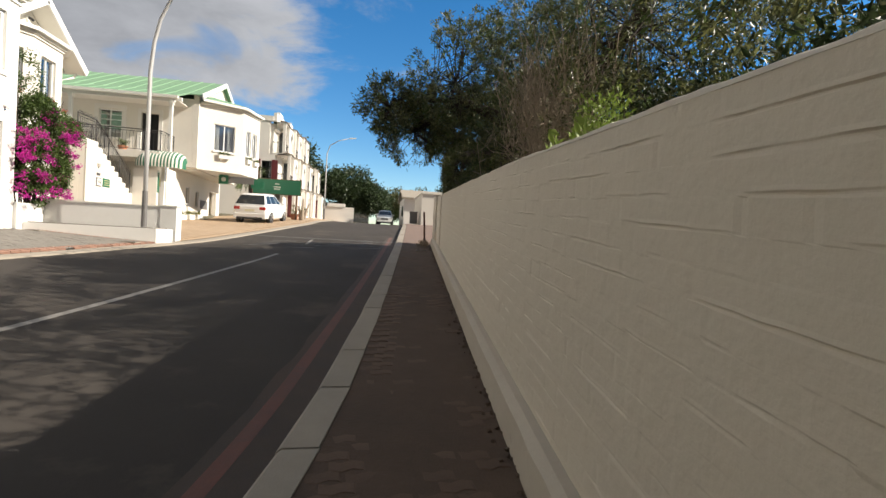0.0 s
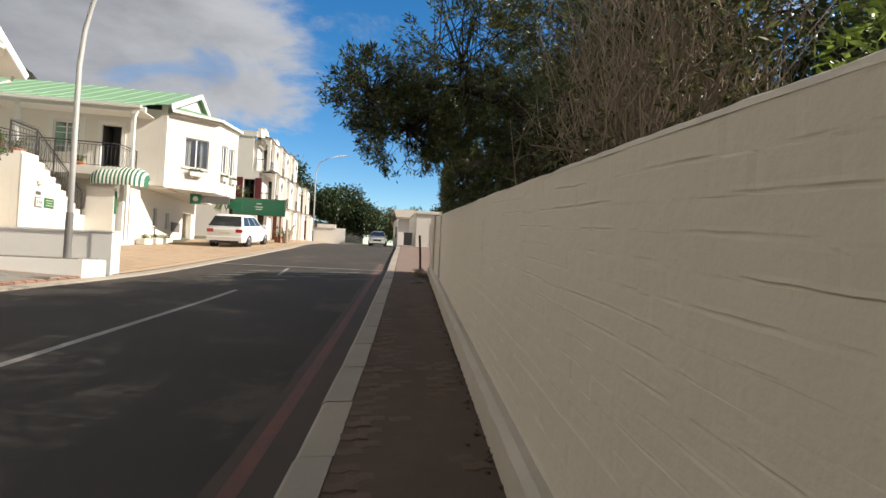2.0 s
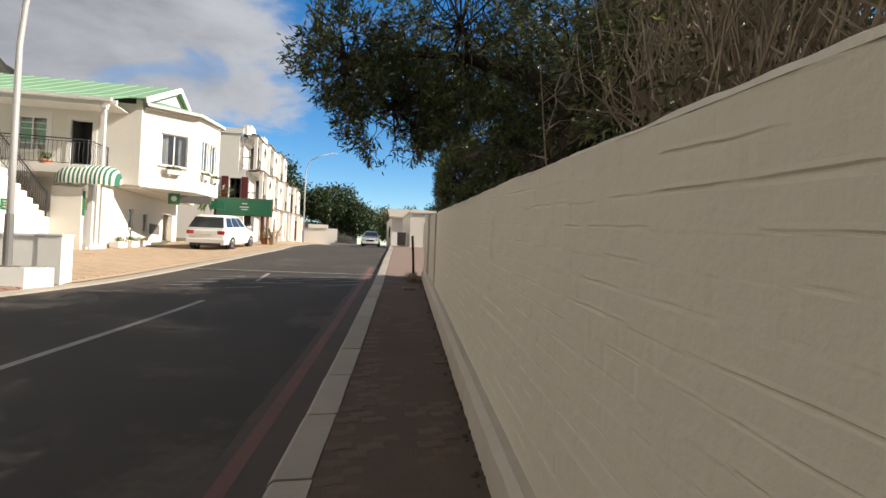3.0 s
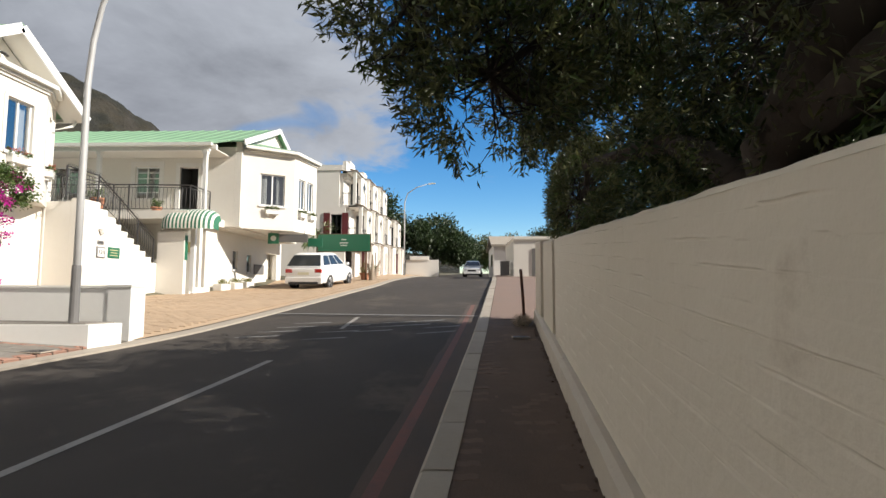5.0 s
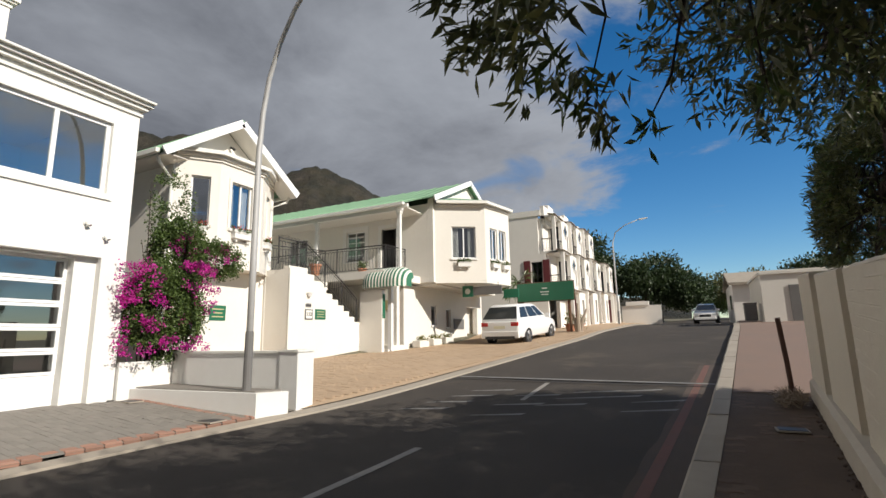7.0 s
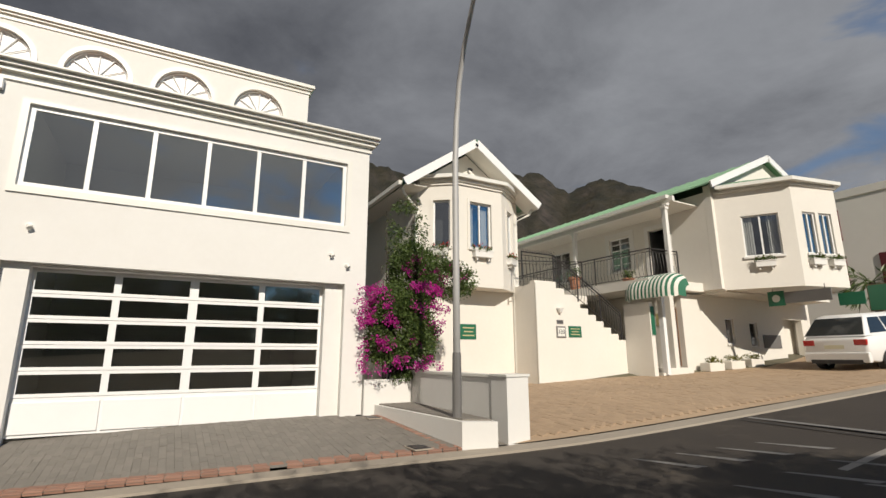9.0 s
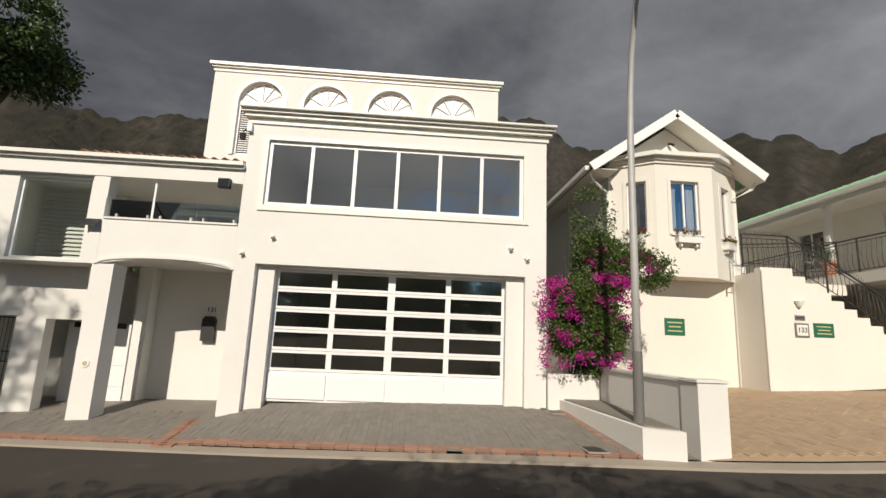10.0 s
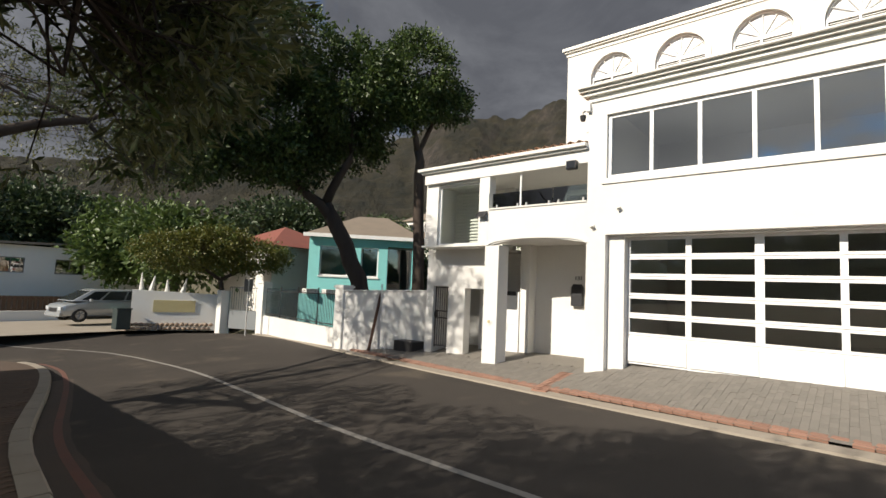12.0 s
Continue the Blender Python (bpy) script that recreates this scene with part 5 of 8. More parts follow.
dr.parent = house_c
part("leaf", solid(-11.93, -11.89, CY + 0.05, CY + 0.8, 3.76, 6.0), M["dark_room"], dr)
part("terrace_slab", solid(-24, -9.95, 22.6, CY - 0.002, 3.42, 3.72), M["cream"], house_c)
part("terrace_wall", solid(-24, -10.6, 24.3, CY - 0.004, 0.4, 3.418), M["cream"], house_c)
part("terrace_side", solid(-24, -12.62, 18.9, 22.598, 3.10, 3.40), M["cream"], house_c)
for x in (-10.0, -14.3, -18.6):
    bm = bmesh.new()
    box(bm, x - 0.07, x + 0.07, 23.73, 23.87, 3.72, 6.28), box(bm, x - 0.10, x + 0.10, 23.70, 23.90, 6.16, 6.282), box(bm, x - 0.10, x + 0.10, 23.70, 23.90, 3.72, 3.86)
    part("column", bm, M["white"], house_c)
part("verandah_beam", solid(-24, -9.85, 23.72, 23.88, 6.284, 6.46), M["white"], house_c)
bm = bmesh.new()
box(bm, -24, -9.6, 23.38, 23.56, 6.40, 6.52)
box(bm, -9.9, -9.45, 23.5, 23.62, 6.30, 6.46)
part("gutter", bm, M["gutter"], house_c)
part("verandah_ceiling", solid(-24, -9.8, 23.9, CY - 0.004, 6.44, 6.48), M["cream"], house_c)
RID, RY = 8.80, 29.0
ribbed(house_c, "verandah_roof", (-9.65, 23.45, 6.52), (-26, 23.45, 6.52), (-26, CY - 0.3, 7.12), (-9.65, CY - 0.3, 7.12), 26)
ribbed(house_c, "roof", (-9.05, CY - 0.35, 7.08), (-26, CY - 0.35, 7.08), (-26, RY, RID), (-9.05, RY, RID), 26)
ribbed(house_c, "roof", (-9.05, 33.0, 7.0), (-26, 33.0, 7.0), (-26, RY, RID), (-9.05, RY, RID), 26)
bm = bmesh.new()
board(bm, (-9.03, CY - 0.35, 7.0), (-9.03, RY, RID - 0.06), 0.24, 0.05)
part("bargeboard", bm, M["trim"], house_c)
bm = bmesh.new()
board(bm, (-9.03, 33.0, 6.92), (-9.03, RY, RID - 0.06), 0.24, 0.05)
part("bargeboard", bm, M["trim"], house_c)
bm = bmesh.new()
slab(bm, [(-9.3, CY, 3.46), (-9.3, 32.6, 3.46), (-9.3, 32.6, 7.1), (-9.3, RY, RID - 0.1), (-9.3, CY, 7.1)], 0.25, (-1, 0, 0))
part("gable_wall", bm, M["cream"], house_c)
part("overhang_side", solid(-11.2, -9.552, CY, CY + 0.25, 3.46, 3.718), M["cream"], house_c)
part("overhang_floor", solid(-10.3, -9.3, CY + 0.25, 32.6, 3.36, 3.458), M["cream"], house_c)
BAY2 = [(-9.3, 25.55), (-7.45, 26.75), (-7.0, 28.6), (-9.3, 31.2)]
for k, wins in enumerate((((0.72, 1.78),), ((0.35, 0.9), (1.05, 1.6)), ())):
    p, q = BAY2[k], BAY2[k + 1]
    fr = along(p, q)
    length = (Vector(q) - Vector(p)).length
    bm = bmesh.new()
    wall_cells(bm, fr, 0, length, 3.52, 6.75, 0.16, [(a, b, 4.48, 5.88) for a, b in wins])
    part("bay_wall", bm, M["cream"], house_c)
    for a, b in wins:
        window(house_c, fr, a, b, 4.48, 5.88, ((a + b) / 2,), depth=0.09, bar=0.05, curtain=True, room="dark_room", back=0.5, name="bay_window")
for z0, z1, o, mat in ((3.42, 3.518, 0.0, "cream"), (6.752, 6.84, 0.06, "cream"), (6.86, 6.98, 0.22, "gutter")):
    bm = bmesh.new()
    b2 = [(BAY2[0][0] + o, BAY2[0][1] - o), (BAY2[1][0] + o, BAY2[1][1] - o), (BAY2[2][0] + o, BAY2[2][1] + o * 0.3), (BAY2[3][0] + o, BAY2[3][1] + o)]
    prism(bm, [*b2], z0, z1)
    part("bay_cornice", bm, M[mat], house_c)
bm = bmesh.new()
rp = [(-9.25, 27.2, 7.55), (-9.25, 29.8, 7.55)]
for tri in ((b2[0], b2[1], rp[0]), (b2[1], b2[2], rp[1], rp[0]), (b2[2], b2[3], rp[1])):
    bm.faces.new([bm.verts.new((*v, 6.985) if len(v) == 2 else v) for v in tri])
part("bay_roof", bm, M["roof_green"], house_c)
bm = bmesh.new()
wall_cells(bm, facing_x(-10.3), 24.6, 33, 0.2, 3.358, 0.25, [(27.0, 27.5, 1.7, 2.6), (28.5, 29.0, 1.6, 2.5), (30.9, 32.3, 0.2, 2.7)])
part("lower_wall", bm, M["cream"], house_c)
window(house_c, facing_x(-10.3), 27.0, 27.5, 1.7, 2.6, depth=0.08, bar=0.04, name="small_window")
window(house_c, facing_x(-10.3), 28.5, 29.0, 1.6, 2.5, depth=0.08, bar=0.04, name="small_window")
part("lower_room", solid(-10.9, -10.8, 30.6, 32.6, 0.2, 3.3), M["cream"], house_c)
part("grey_panel", solid(-10.298, -10.27, 29.3, 30.5, 1.55, 2.05), M["signgrey"], house_c)
part("back_wall", solid(-26, -10.552, 32.6, 32.85, 0.2, 7.0), M["cream"], house_c)
# porch: screen wall, door, awning
part("screen_wall", solid(-11.0, -10.0, 22.56, 22.74, 0.45, 2.93), M["cream"], house_c)
part("porch_wall", solid(-10.58, -10.0, 23.6, 23.8, 0.5, 3.3), M["cream"], house_c)
bm = bmesh.new()
box(bm, -10.02, -9.86, 23.0, 23.14, 0.7, 3.3)
part("porch_post", bm, M["trim"], house_c)
for k in range(2):
    part("porch_step", solid(-10.9 + k * 0.2, -9.95 - k * 0.0, 22.9 + k * 0.32, 24.4, 0.6 + k * 0.15, 0.748 + k * 0.15), M["cream"], house_c)
pd = new("porch_door")
pd.parent = house_c
part("leaf", solid(-10.56, -10.50, 24.32, 25.1, 0.95, 2.9), M["wood"], pd)
for k in range(6):
    part("bar", solid(-10.49, -10.475, 24.36 + k * 0.13, 24.38 + k * 0.13, 0.98, 2.86), M["iron"], pd)
plaque((-9.998, 22.68, 2.35), 0.16, 0.9, "narrow green sign on the end of the screen wall", bars=0, rz=90)
plaque((-10.4, 23.598, 2.45), 0.34, 0.4, "small brass name plates beside the porch", bars=2, rz=0, mat="gold")
awning = thing("awning", "green and white striped dome awning over the porch", "awning", (-10.0, 23.15, 3.22))
na, nb = 30, 8
for k in range(na):
    bm = bmesh.new()
    prev = None
    for j in range(nb + 2):
        row = []
        for e in (0, 1):
            s_ = (k + e) / na
            u = (s_ - 0.5) * 2.1
            edge = min(1.0, 3.6 * min(s_, 1 - s_))
            round_end = math.sqrt(max(0.0, 1 - (1 - edge) ** 2)) * 0.75 + 0.25
            an = math.pi / 2 * min(j, nb) / nb
            yv, zv = -0.75 * math.sin(an) * round_end, 0.62 * math.cos(an) * round_end
            if j > nb:
                zv = -0.16 - (0.04 if e == (k % 2) else 0.0)
            row.append(bm.verts.new((u, yv, zv)))
        if prev:
            bm.faces.new((prev[0], prev[1], row[1], row[0]))
        prev = row
    part("stripe", bm, M["awn_green" if k % 2 else "awn_white"], awning)
railing("terrace_railing", "black wrought-iron railing round the terrace", [(-19.0, 22.75, 3.72), (-14.2, 22.75, 3.72), (-12.3, 22.75, 3.72), (-10.05, 22.9, 3.72), (-9.98, 24.2, 3.72)], 1.0, 0.14)
railing("terrace_railing", "black wrought-iron railing at the head of the stairs", [(-12.7, 18.6, 3.42), (-12.7, 22.5, 3.72)], 0.95, 0.14)


def pot(at, r, h, label, plant="leaf_mid", group=""):
    t = thing("plant_pot", label, "plant pot", at, group=group)
    bm = bmesh.new()
    tube(bm, [(0, 0, 0), (0, 0, h * 0.5), (0, 0, h * 0.88), (0, 0, h)], r * 0.7, 14, r)
    tube(bm, [(0, 0, h * 0.86), (0, 0, h)], r * 1.12, 14)
    part("pot", bm, M["terracotta"], t)
    rg = np.random.default_rng(int(at[0] * -37 + at[1] * 11))
    pts = rg.normal(0, r * 0.5, (30, 3)) + (0, 0, h + r * 0.7)
    leaf_cloud("leaves", pts, pts - np.array((0, 0, h)), 9, 0.10, 0.04, 0.04, M[plant], t, seed=7)
    return t


pot((-13.9, 23.3, 3.72), 0.24, 0.6, "terracotta pot on the terrace")
pot((-12.4, 24.6, 3.72), 0.2, 0.45, "terracotta pot beside the verandah door")
for k, yv in enumerate((25.4, 26.6, 27.8)):
    t = thing("planter_box", "low cream planter box with small plants at the wall foot", "planter", (-9.95, yv, court_z(-9.95, yv)), group="planter boxes along the lower wall")
    part("box", solid(-0.18, 0.18, -0.4, 0.4, 0, 0.28, bevel=0.02), M["cream"], t)
    pts = np.random.default_rng(k).uniform((-0.14, -0.35, 0.28), (0.14, 0.35, 0.42), (20, 3))
    leaf_cloud("leaves", pts, np.tile((0, 0, 0.7), (20, 1)), 8, 0.09, 0.035, 0.03, M["leaf_yellow"], t, seed=k)
# hanging sign boards below the bay
hs = thing("hanging_sign", "hanging grey and green sign board below the bay", "sign", (-7.55, 26.75, 3.12))
part("board", solid(-0.55, 0.75, 0, 0.05, -0.20, 0.16), M["signgrey"], hs)
part("emblem_board", solid(-1.05, -0.56, -0.01, 0.05, -0.26, 0.22), M["green"], hs)
bm = bmesh.new()
tube(bm, [(-0.80, -0.022, -0.02), (-0.80, -0.012, -0.02)], 0.12, 18)
part("emblem", bm, M["lettering"], hs)
for a in (-0.9, 0.6):
    bm = bmesh.new()
    tube(bm, [(a, 0.02, 0.16), (a, 0.02, 0.32)], 0.012, 5)
    part("hanger", bm, M["iron"], hs)
hs2 = thing("hanging_sign", "small green sign board below the bay", "sign", (-7.05, 28.4, 3.06), rz=0)
part("board", solid(-0.25, 0.45, 0, 0.05, -0.2, 0.2), M["green"], hs2)
flower_box((-8.25, 26.22, 4.1), 33, "window boxes of the green-roofed house", "white window box with yellow flowers below the bay window", bloom="leaf_yellow", w=0.55)
flower_box((-7.32, 27.3, 4.1), 76, "window boxes of the green-roofed house", "white window box on the front of the bay", bloom="leaf_yellow", w=0.5)
flower_box((-7.12, 28.1, 4.1), 76, "window boxes of the green-roofed house", "white window box on the front of the bay", bloom="leaf_yellow", w=0.5)

# ---- planter, lamps, cars, signs ----
planter = thing("planter", "white plastered planter with a pier and coping", "planter")
bm = bmesh.new()
prism(bm, [(-9.5, 13.25), (-6.33, 13.42), (-6.08, 13.90), (-9.5, 14.10)], -0.4, 0.30)
part("plinth", bm, M["white"], planter)
bm = bmesh.new()
prism(bm, [(-9.45, 13.33), (-6.45, 13.50), (-6.22, 13.88), (-9.45, 14.08)], 0.30, 0.325)
part("paved_top", bm, M["drive_grey"], planter)
part("back_wall", solid(-9.52, -6.5, 14.10, 14.32, -0.4, 0.93), M["white"], planter)
part("coping", solid(-9.52, -6.5, 14.07, 14.35, 0.932, 0.975), M["gutter"], planter)
part("side_wall", solid(-9.64, -9.52, 13.02, 14.32, -0.4, 0.80), M["white"], planter)
bm = bmesh.new()
box(bm, -6.5, -6.07, 14.08, 14.50, -0.4, 0.95)
part("pier", bm, M["white"], planter)
part("pier_cap", solid(-6.52, -6.05, 14.06, 14.52, 0.952, 0.99), M["gutter"], planter)


def street_lamp(at, pts, head, label, r=0.062, group="street lamps"):
    t = thing("street_lamp", label, "street lamp", at, group=group)
    bm = bmesh.new()
    tube(bm, pts, r, 12, r * 0.5)
    part("pole", bm, M["metal"], t, smooth=True)
    bm = bmesh.new()
    tube(bm, [(0, 0, 0), (0, 0, 0.95), (0, 0, 1.02)], r * 1.25, 12, r * 1.1)
    part("sleeve", bm, M["signgrey"], t, "worn dark grey lower sleeve")
    bm = bmesh.new()
    h, d = Vector(pts[-1]), Vector(head)
    tube(bm, [h, h + d * 0.3, h + d * 0.75, h + d], 0.07, 8, 0.05)
    part("lantern", bm, M["gutter"], t)
    return t


street_lamp((-6.71, 13.56, 0.31), [(0, 0, 0), (0, 0, 2.5), (0, 0, 4.3), (0.07, -0.01, 5.1), (0.22, -0.04, 5.75), (0.50, -0.09, 6.35), (0.95, -0.18, 6.9), (1.55, -0.30, 7.3), (2.05, -0.38, 7.45)], (0.5, -0.08, 0.03),
            "grey steel street lamp standing in the white planter")
street_lamp((-4.65, 46, court_z(-4.65, 46) - 0.05), [(0, 0, 0), (0, 0, 4), (0, 0, 6.2), (0.25, 0, 7.0), (1.0, 0, 7.5), (2.0, 0, 7.8)], (0.6, 0, 0.05), "grey steel street lamp with a curved arm farther up the street")
street_lamp((-3.2, 78, 2.6), [(0, 0, 0), (0, 0, 5.2), (0.25, 0, 6.2), (1.0, 0, 6.7), (2.0, 0, 6.9)], (0.6, 0, 0.05), "far street lamp with a curved arm")


def car(name, label, at, rz, length, width, height, paint, kind="suv"):
    """A car facing local +y: lofted body and cabin, windows, wheels, lamps."""
    t = thing(name, label, "car", at, rz=rz)
    L, W = length, width
    secs = [(-0.5, 0.32, 0.58, 0.86), (-0.485, 0.22, 0.63, 0.93), (-0.40, 0.18, 0.65, 0.98), (-0.1, 0.17, 0.65, 1.0), (0.18, 0.17, 0.64, 1.0), (0.36, 0.18, 0.58, 0.98), (0.46, 0.20, 0.53, 0.92), (0.5, 0.26, 0.46, 0.80)]
    bm = bmesh.new()
    prev = None
    for f, lo, hi, wk in secs:
        y, w, z0, z1 = f * L, W * wk / 2, lo * height, hi * height
        zm = (z0 + z1) / 2
        row = [bm.verts.new(p) for p in ((-w * 0.92, y, z0), (-w, y, zm * 0.95), (-w * 0.97, y, z1 - 0.10), (-w * 0.86, y, z1), (w * 0.86, y, z1), (w * 0.97, y, z1 - 0.10), (w, y, zm * 0.95), (w * 0.92, y, z0))]
        if prev:
            for k in range(8):
                bm.faces.new((prev[k], prev[(k + 1) % 8], row[(k + 1) % 8], row[k]))
        else:
            bm.faces.new(row[::-1])
        prev = row
    bm.faces.new(prev)
    bmesh.ops.recalc_face_normals(bm, faces=bm.faces)
    bmesh.ops.bevel(bm, geom=bm.edges[:], offset=0.045, segments=2, affect="EDGES", profile=0.5)
    body = part("body", bm, M[paint], t, smooth=True)
    # cabin
    if kind == "van":
        base, top = (-0.49, 0.40), (-0.47, 0.16)
    else:
        base, top = (-0.492, 0.25), (-0.375, 0.0)
    zb, zt = 0.63 * height, height
    wb, wt = W * 0.44, W * 0.335

    def cab(fb, ft, k):       # k from belt (0) to roof (1)
        return (base[fb] + (top[ft] - base[fb]) * k) * L, wb + (wt - wb) * k, zb + (zt - zb) * k

    bm = bmesh.new()
    rings = []
    for k in (0.0, 0.86, 1.0):
        yb, w, z = cab(0, 0, k)
        yf, _, _ = cab(1, 1, k)
        if k == 1.0:
            yb, yf, w = yb + 0.12, yf - 0.15, w - 0.10
        rings.append([bm.verts.new(p) for p in ((-w, yb, z), (w, yb, z), (w, yf, z), (-w, yf, z))])
    for a, b in zip(rings, rings[1:]):
        for k in range(4):
            bm.faces.new((a[k], a[(k + 1) % 4], b[(k + 1) % 4], b[k]))
    bm.faces.new(rings[-1])
    bmesh.ops.bevel(bm, geom=bm.edges[:], offset=0.04, segments=2, affect="EDGES", profile=0.5)
    part("roof", bm, M[paint], t, smooth=True)
    o = 0.012

    def pane(name, corners):
        bm = bmesh.new()
        bm.faces.new([bm.verts.new(c) for c in corners])
        return part(name, bm, M["glass_pane_car"], t)

    y0, w0, z0 = cab(0, 0, 0.06)
    y1, w1, z1 = cab(0, 0, 0.84)
    pane("rear_window", [(-w0 * 0.96, y0 - o, z0), (w0 * 0.96, y0 - o, z0), (w1 * 0.95, y1 - o, z1), (-w1 * 0.95, y1 - o, z1)])
    y0, w0, z0 = cab(1, 1, 0.08)
    y1, w1, z1 = cab(1, 1, 0.84)
    pane("windscreen", [(-w0 * 0.92, y0 + o, z0), (w0 * 0.92, y0 + o, z0), (w1 * 0.92, y1 + o, z1), (-w1 * 0.92, y1 + o, z1)])
    cuts = (0.06, 0.36, 0.68, 0.93)
    for s_ in (-1, 1):
        for a, b in zip(cuts, cuts[1:]):
            c = []
            for k, fr in ((0.10, a + 0.015), (0.10, b - 0.015), (0.80, b - 0.015), (0.80, a + 0.015)):
                yb, w, z = cab(0, 0, k)
                yf, _, _ = cab(1, 1, k)
                c.append((s_ * (w + o), yb + (yf - yb) * fr, z))
            pane("side_window", c)
        mir = bmesh.new()
        box(mir, s_ * W * 0.5 - 0.10, s_ * W * 0.5 + 0.10, 0.20 * L, 0.20 * L + 0.12, 0.62 * height, 0.62 * height + 0.15, bevel=0.03)
        part("door_mirror", mir, M[paint], t)
        part("tail_lamp", solid(s_ * W * 0.36 - 0.16, s_ * W * 0.36 + 0.16, -0.5 * L - 0.006, -0.46 * L, 0.475 * height, 0.575 * height, bevel=0.02), M["tail"], t)
        part("headlamp", solid(s_ * W * 0.34 - 0.16, s_ * W * 0.34 + 0.13, 0.46 * L, 0.5 * L + 0.004, 0.36 * height, 0.46 * height, bevel=0.02), M["headlamp"], t)
        for fy in (-0.30, 0.31):
            wh = new("wheel")
            wh.parent = t
            wh.location = (s_ * (W / 2 - 0.13), fy * L, 0.21 * height)
            rad = 0.21 * height
            bm = bmesh.new()
            prof = [(-0.11, rad * 0.62), (-0.12, rad * 0.9), (-0.08, rad), (0.08, rad), (0.12, rad * 0.9), (0.11, rad * 0.62)]
            rows = [[bm.verts.new((x, r_ * math.cos(2 * math.pi * k / 24), r_ * math.sin(2 * math.pi * k / 24))) for x, r_ in prof] for k in range(24)]
            for k in range(24):
                for j in range(5):
                    bm.faces.new((rows[k][j], rows[k][j + 1], rows[(k + 1) % 24][j + 1], rows[(k + 1) % 24][j]))
            part("tyre", bm, M["rubber"], wh)
            bm = bmesh.new()
            for k in range(5):
                an = 2 * math.pi * k / 5
                board(bm, (s_ * 0.10, 0, 0), (s_ * 0.10, rad * 0.62 * math.cos(an), rad * 0.62 * math.sin(an)), 0.09, 0.03, (1, 0, 0))
            tube(bm, [(-0.06, 0, 0), (0.06, 0, 0)], rad * 0.63, 20)
            part("rim", bm, M["alloy"], wh)
    part("bumper", solid(-W * 0.45, W * 0.45, -0.5 * L - 0.03, -0.47 * L, 0.19 * height, 0.36 * height, bevel=0.03), M[paint], t)
    part("bumper_trim", solid(-W * 0.36, W * 0.36, -0.5 * L - 0.035, -0.48 * L, 0.17 * height, 0.24 * height), M["black"], t)
    part("grille", solid(-W * 0.22, W * 0.22, 0.49 * L, 0.5 * L + 0.008, 0.30 * height, 0.42 * height, bevel=0.01), M["black"], t)
    part("front_bumper", solid(-W * 0.42, W * 0.42, 0.47 * L, 0.5 * L + 0.03, 0.17 * height, 0.28 * height, bevel=0.03), M[paint], t)
    part("number_plate", solid(-0.26, 0.26, -0.5 * L - 0.006, -0.5 * L + 0.01, 0.42 * height, 0.485 * height), M["plate"], t)
    return t


M["glass_pane_car"] = surface("car_window", (0.018, 0.022, 0.024), (0.03, 0.034, 0.036), 0.06, grain=2, stain=1, bump=0)
suv = car("car", "white parked off-roader on the tan forecourt", (-6.72, 29.0, court_z(-6.72, 29.0) - 0.02), -4, 4.6, 1.88, 1.70, "car_white")
suv.matrix_basis = pose(-6.72, 29.0, court_z(-6.72, 29.0) - 0.05, 4.2, 0, -5)
car("car", "white pick-up coming down the street", (1.3, 53.0, road_z(1.3, 53.0) - 0.02), 176, 4.6, 1.8, 1.62, "car_white")
car("car", "silver panel van parked on a side drive", (-8.1, -21.4, -1.15), -78, 4.6, 1.85, 1.75, "car_silver", kind="van")

board_sign = thing("sign_board", "large green sign board on posts beside the forecourt", "sign", (-6.75, 33.4, court_z(-6.75, 33.4)), rz=-2)
zs = 3.98 - court_z(-6.75, 33.4)
part("board", solid(-1.55, 1.55, -0.03, 0.03, zs - 0.98, zs), M["green"], board_sign)
part("board_frame", solid(-1.6, 1.6, 0.031, 0.06, zs - 1.02, zs + 0.04), M["wood"], board_sign)
for a, b, z in ((-0.15, 0.15, 0.30), (-0.25, 0.25, 0.50), (-0.2, 0.2, 0.64)):
    part("lettering_bar", solid(a, b, -0.036, -0.0305, zs - z - 0.03, zs - z + 0.03), M["lettering"], board_sign)
for x in (-1.3, 1.3):
    bm = bmesh.new()
    tube(bm, [(x, 0.1, -0.2), (x, 0.1, zs + 0.02)], 0.06, 8)
    part("post", bm, M["wood"], board_sign)
for k, (px, py) in enumerate(((-5.0, 33.2), (-5.6, 33.9), (-7.4, 32.8))):
    pot((px, py, court_z(px, py)), 0.3, 0.4, "low planted pot below the green sign", plant="leaf_yellow", group="pots below the sign")
stump = thing("tree_stump", "weathered grey branching driftwood stump beside the sign", "stump", (-4.9, 32.6, court_z(-4.9, 32.6) - 0.05))
bm = bmesh.new()
for dx, dy, h in ((0, 0, 1.5), (0.25, 0.1, 1.2), (-0.2, 0.05, 1.0)):
    tube(bm, [(dx * 0.3, dy, 0), (dx * 0.7, dy, h * 0.5), (dx * 1.6, dy * 2, h)], 0.13, 7, 0.04)
part("trunk", bm, M["twig"], stump)

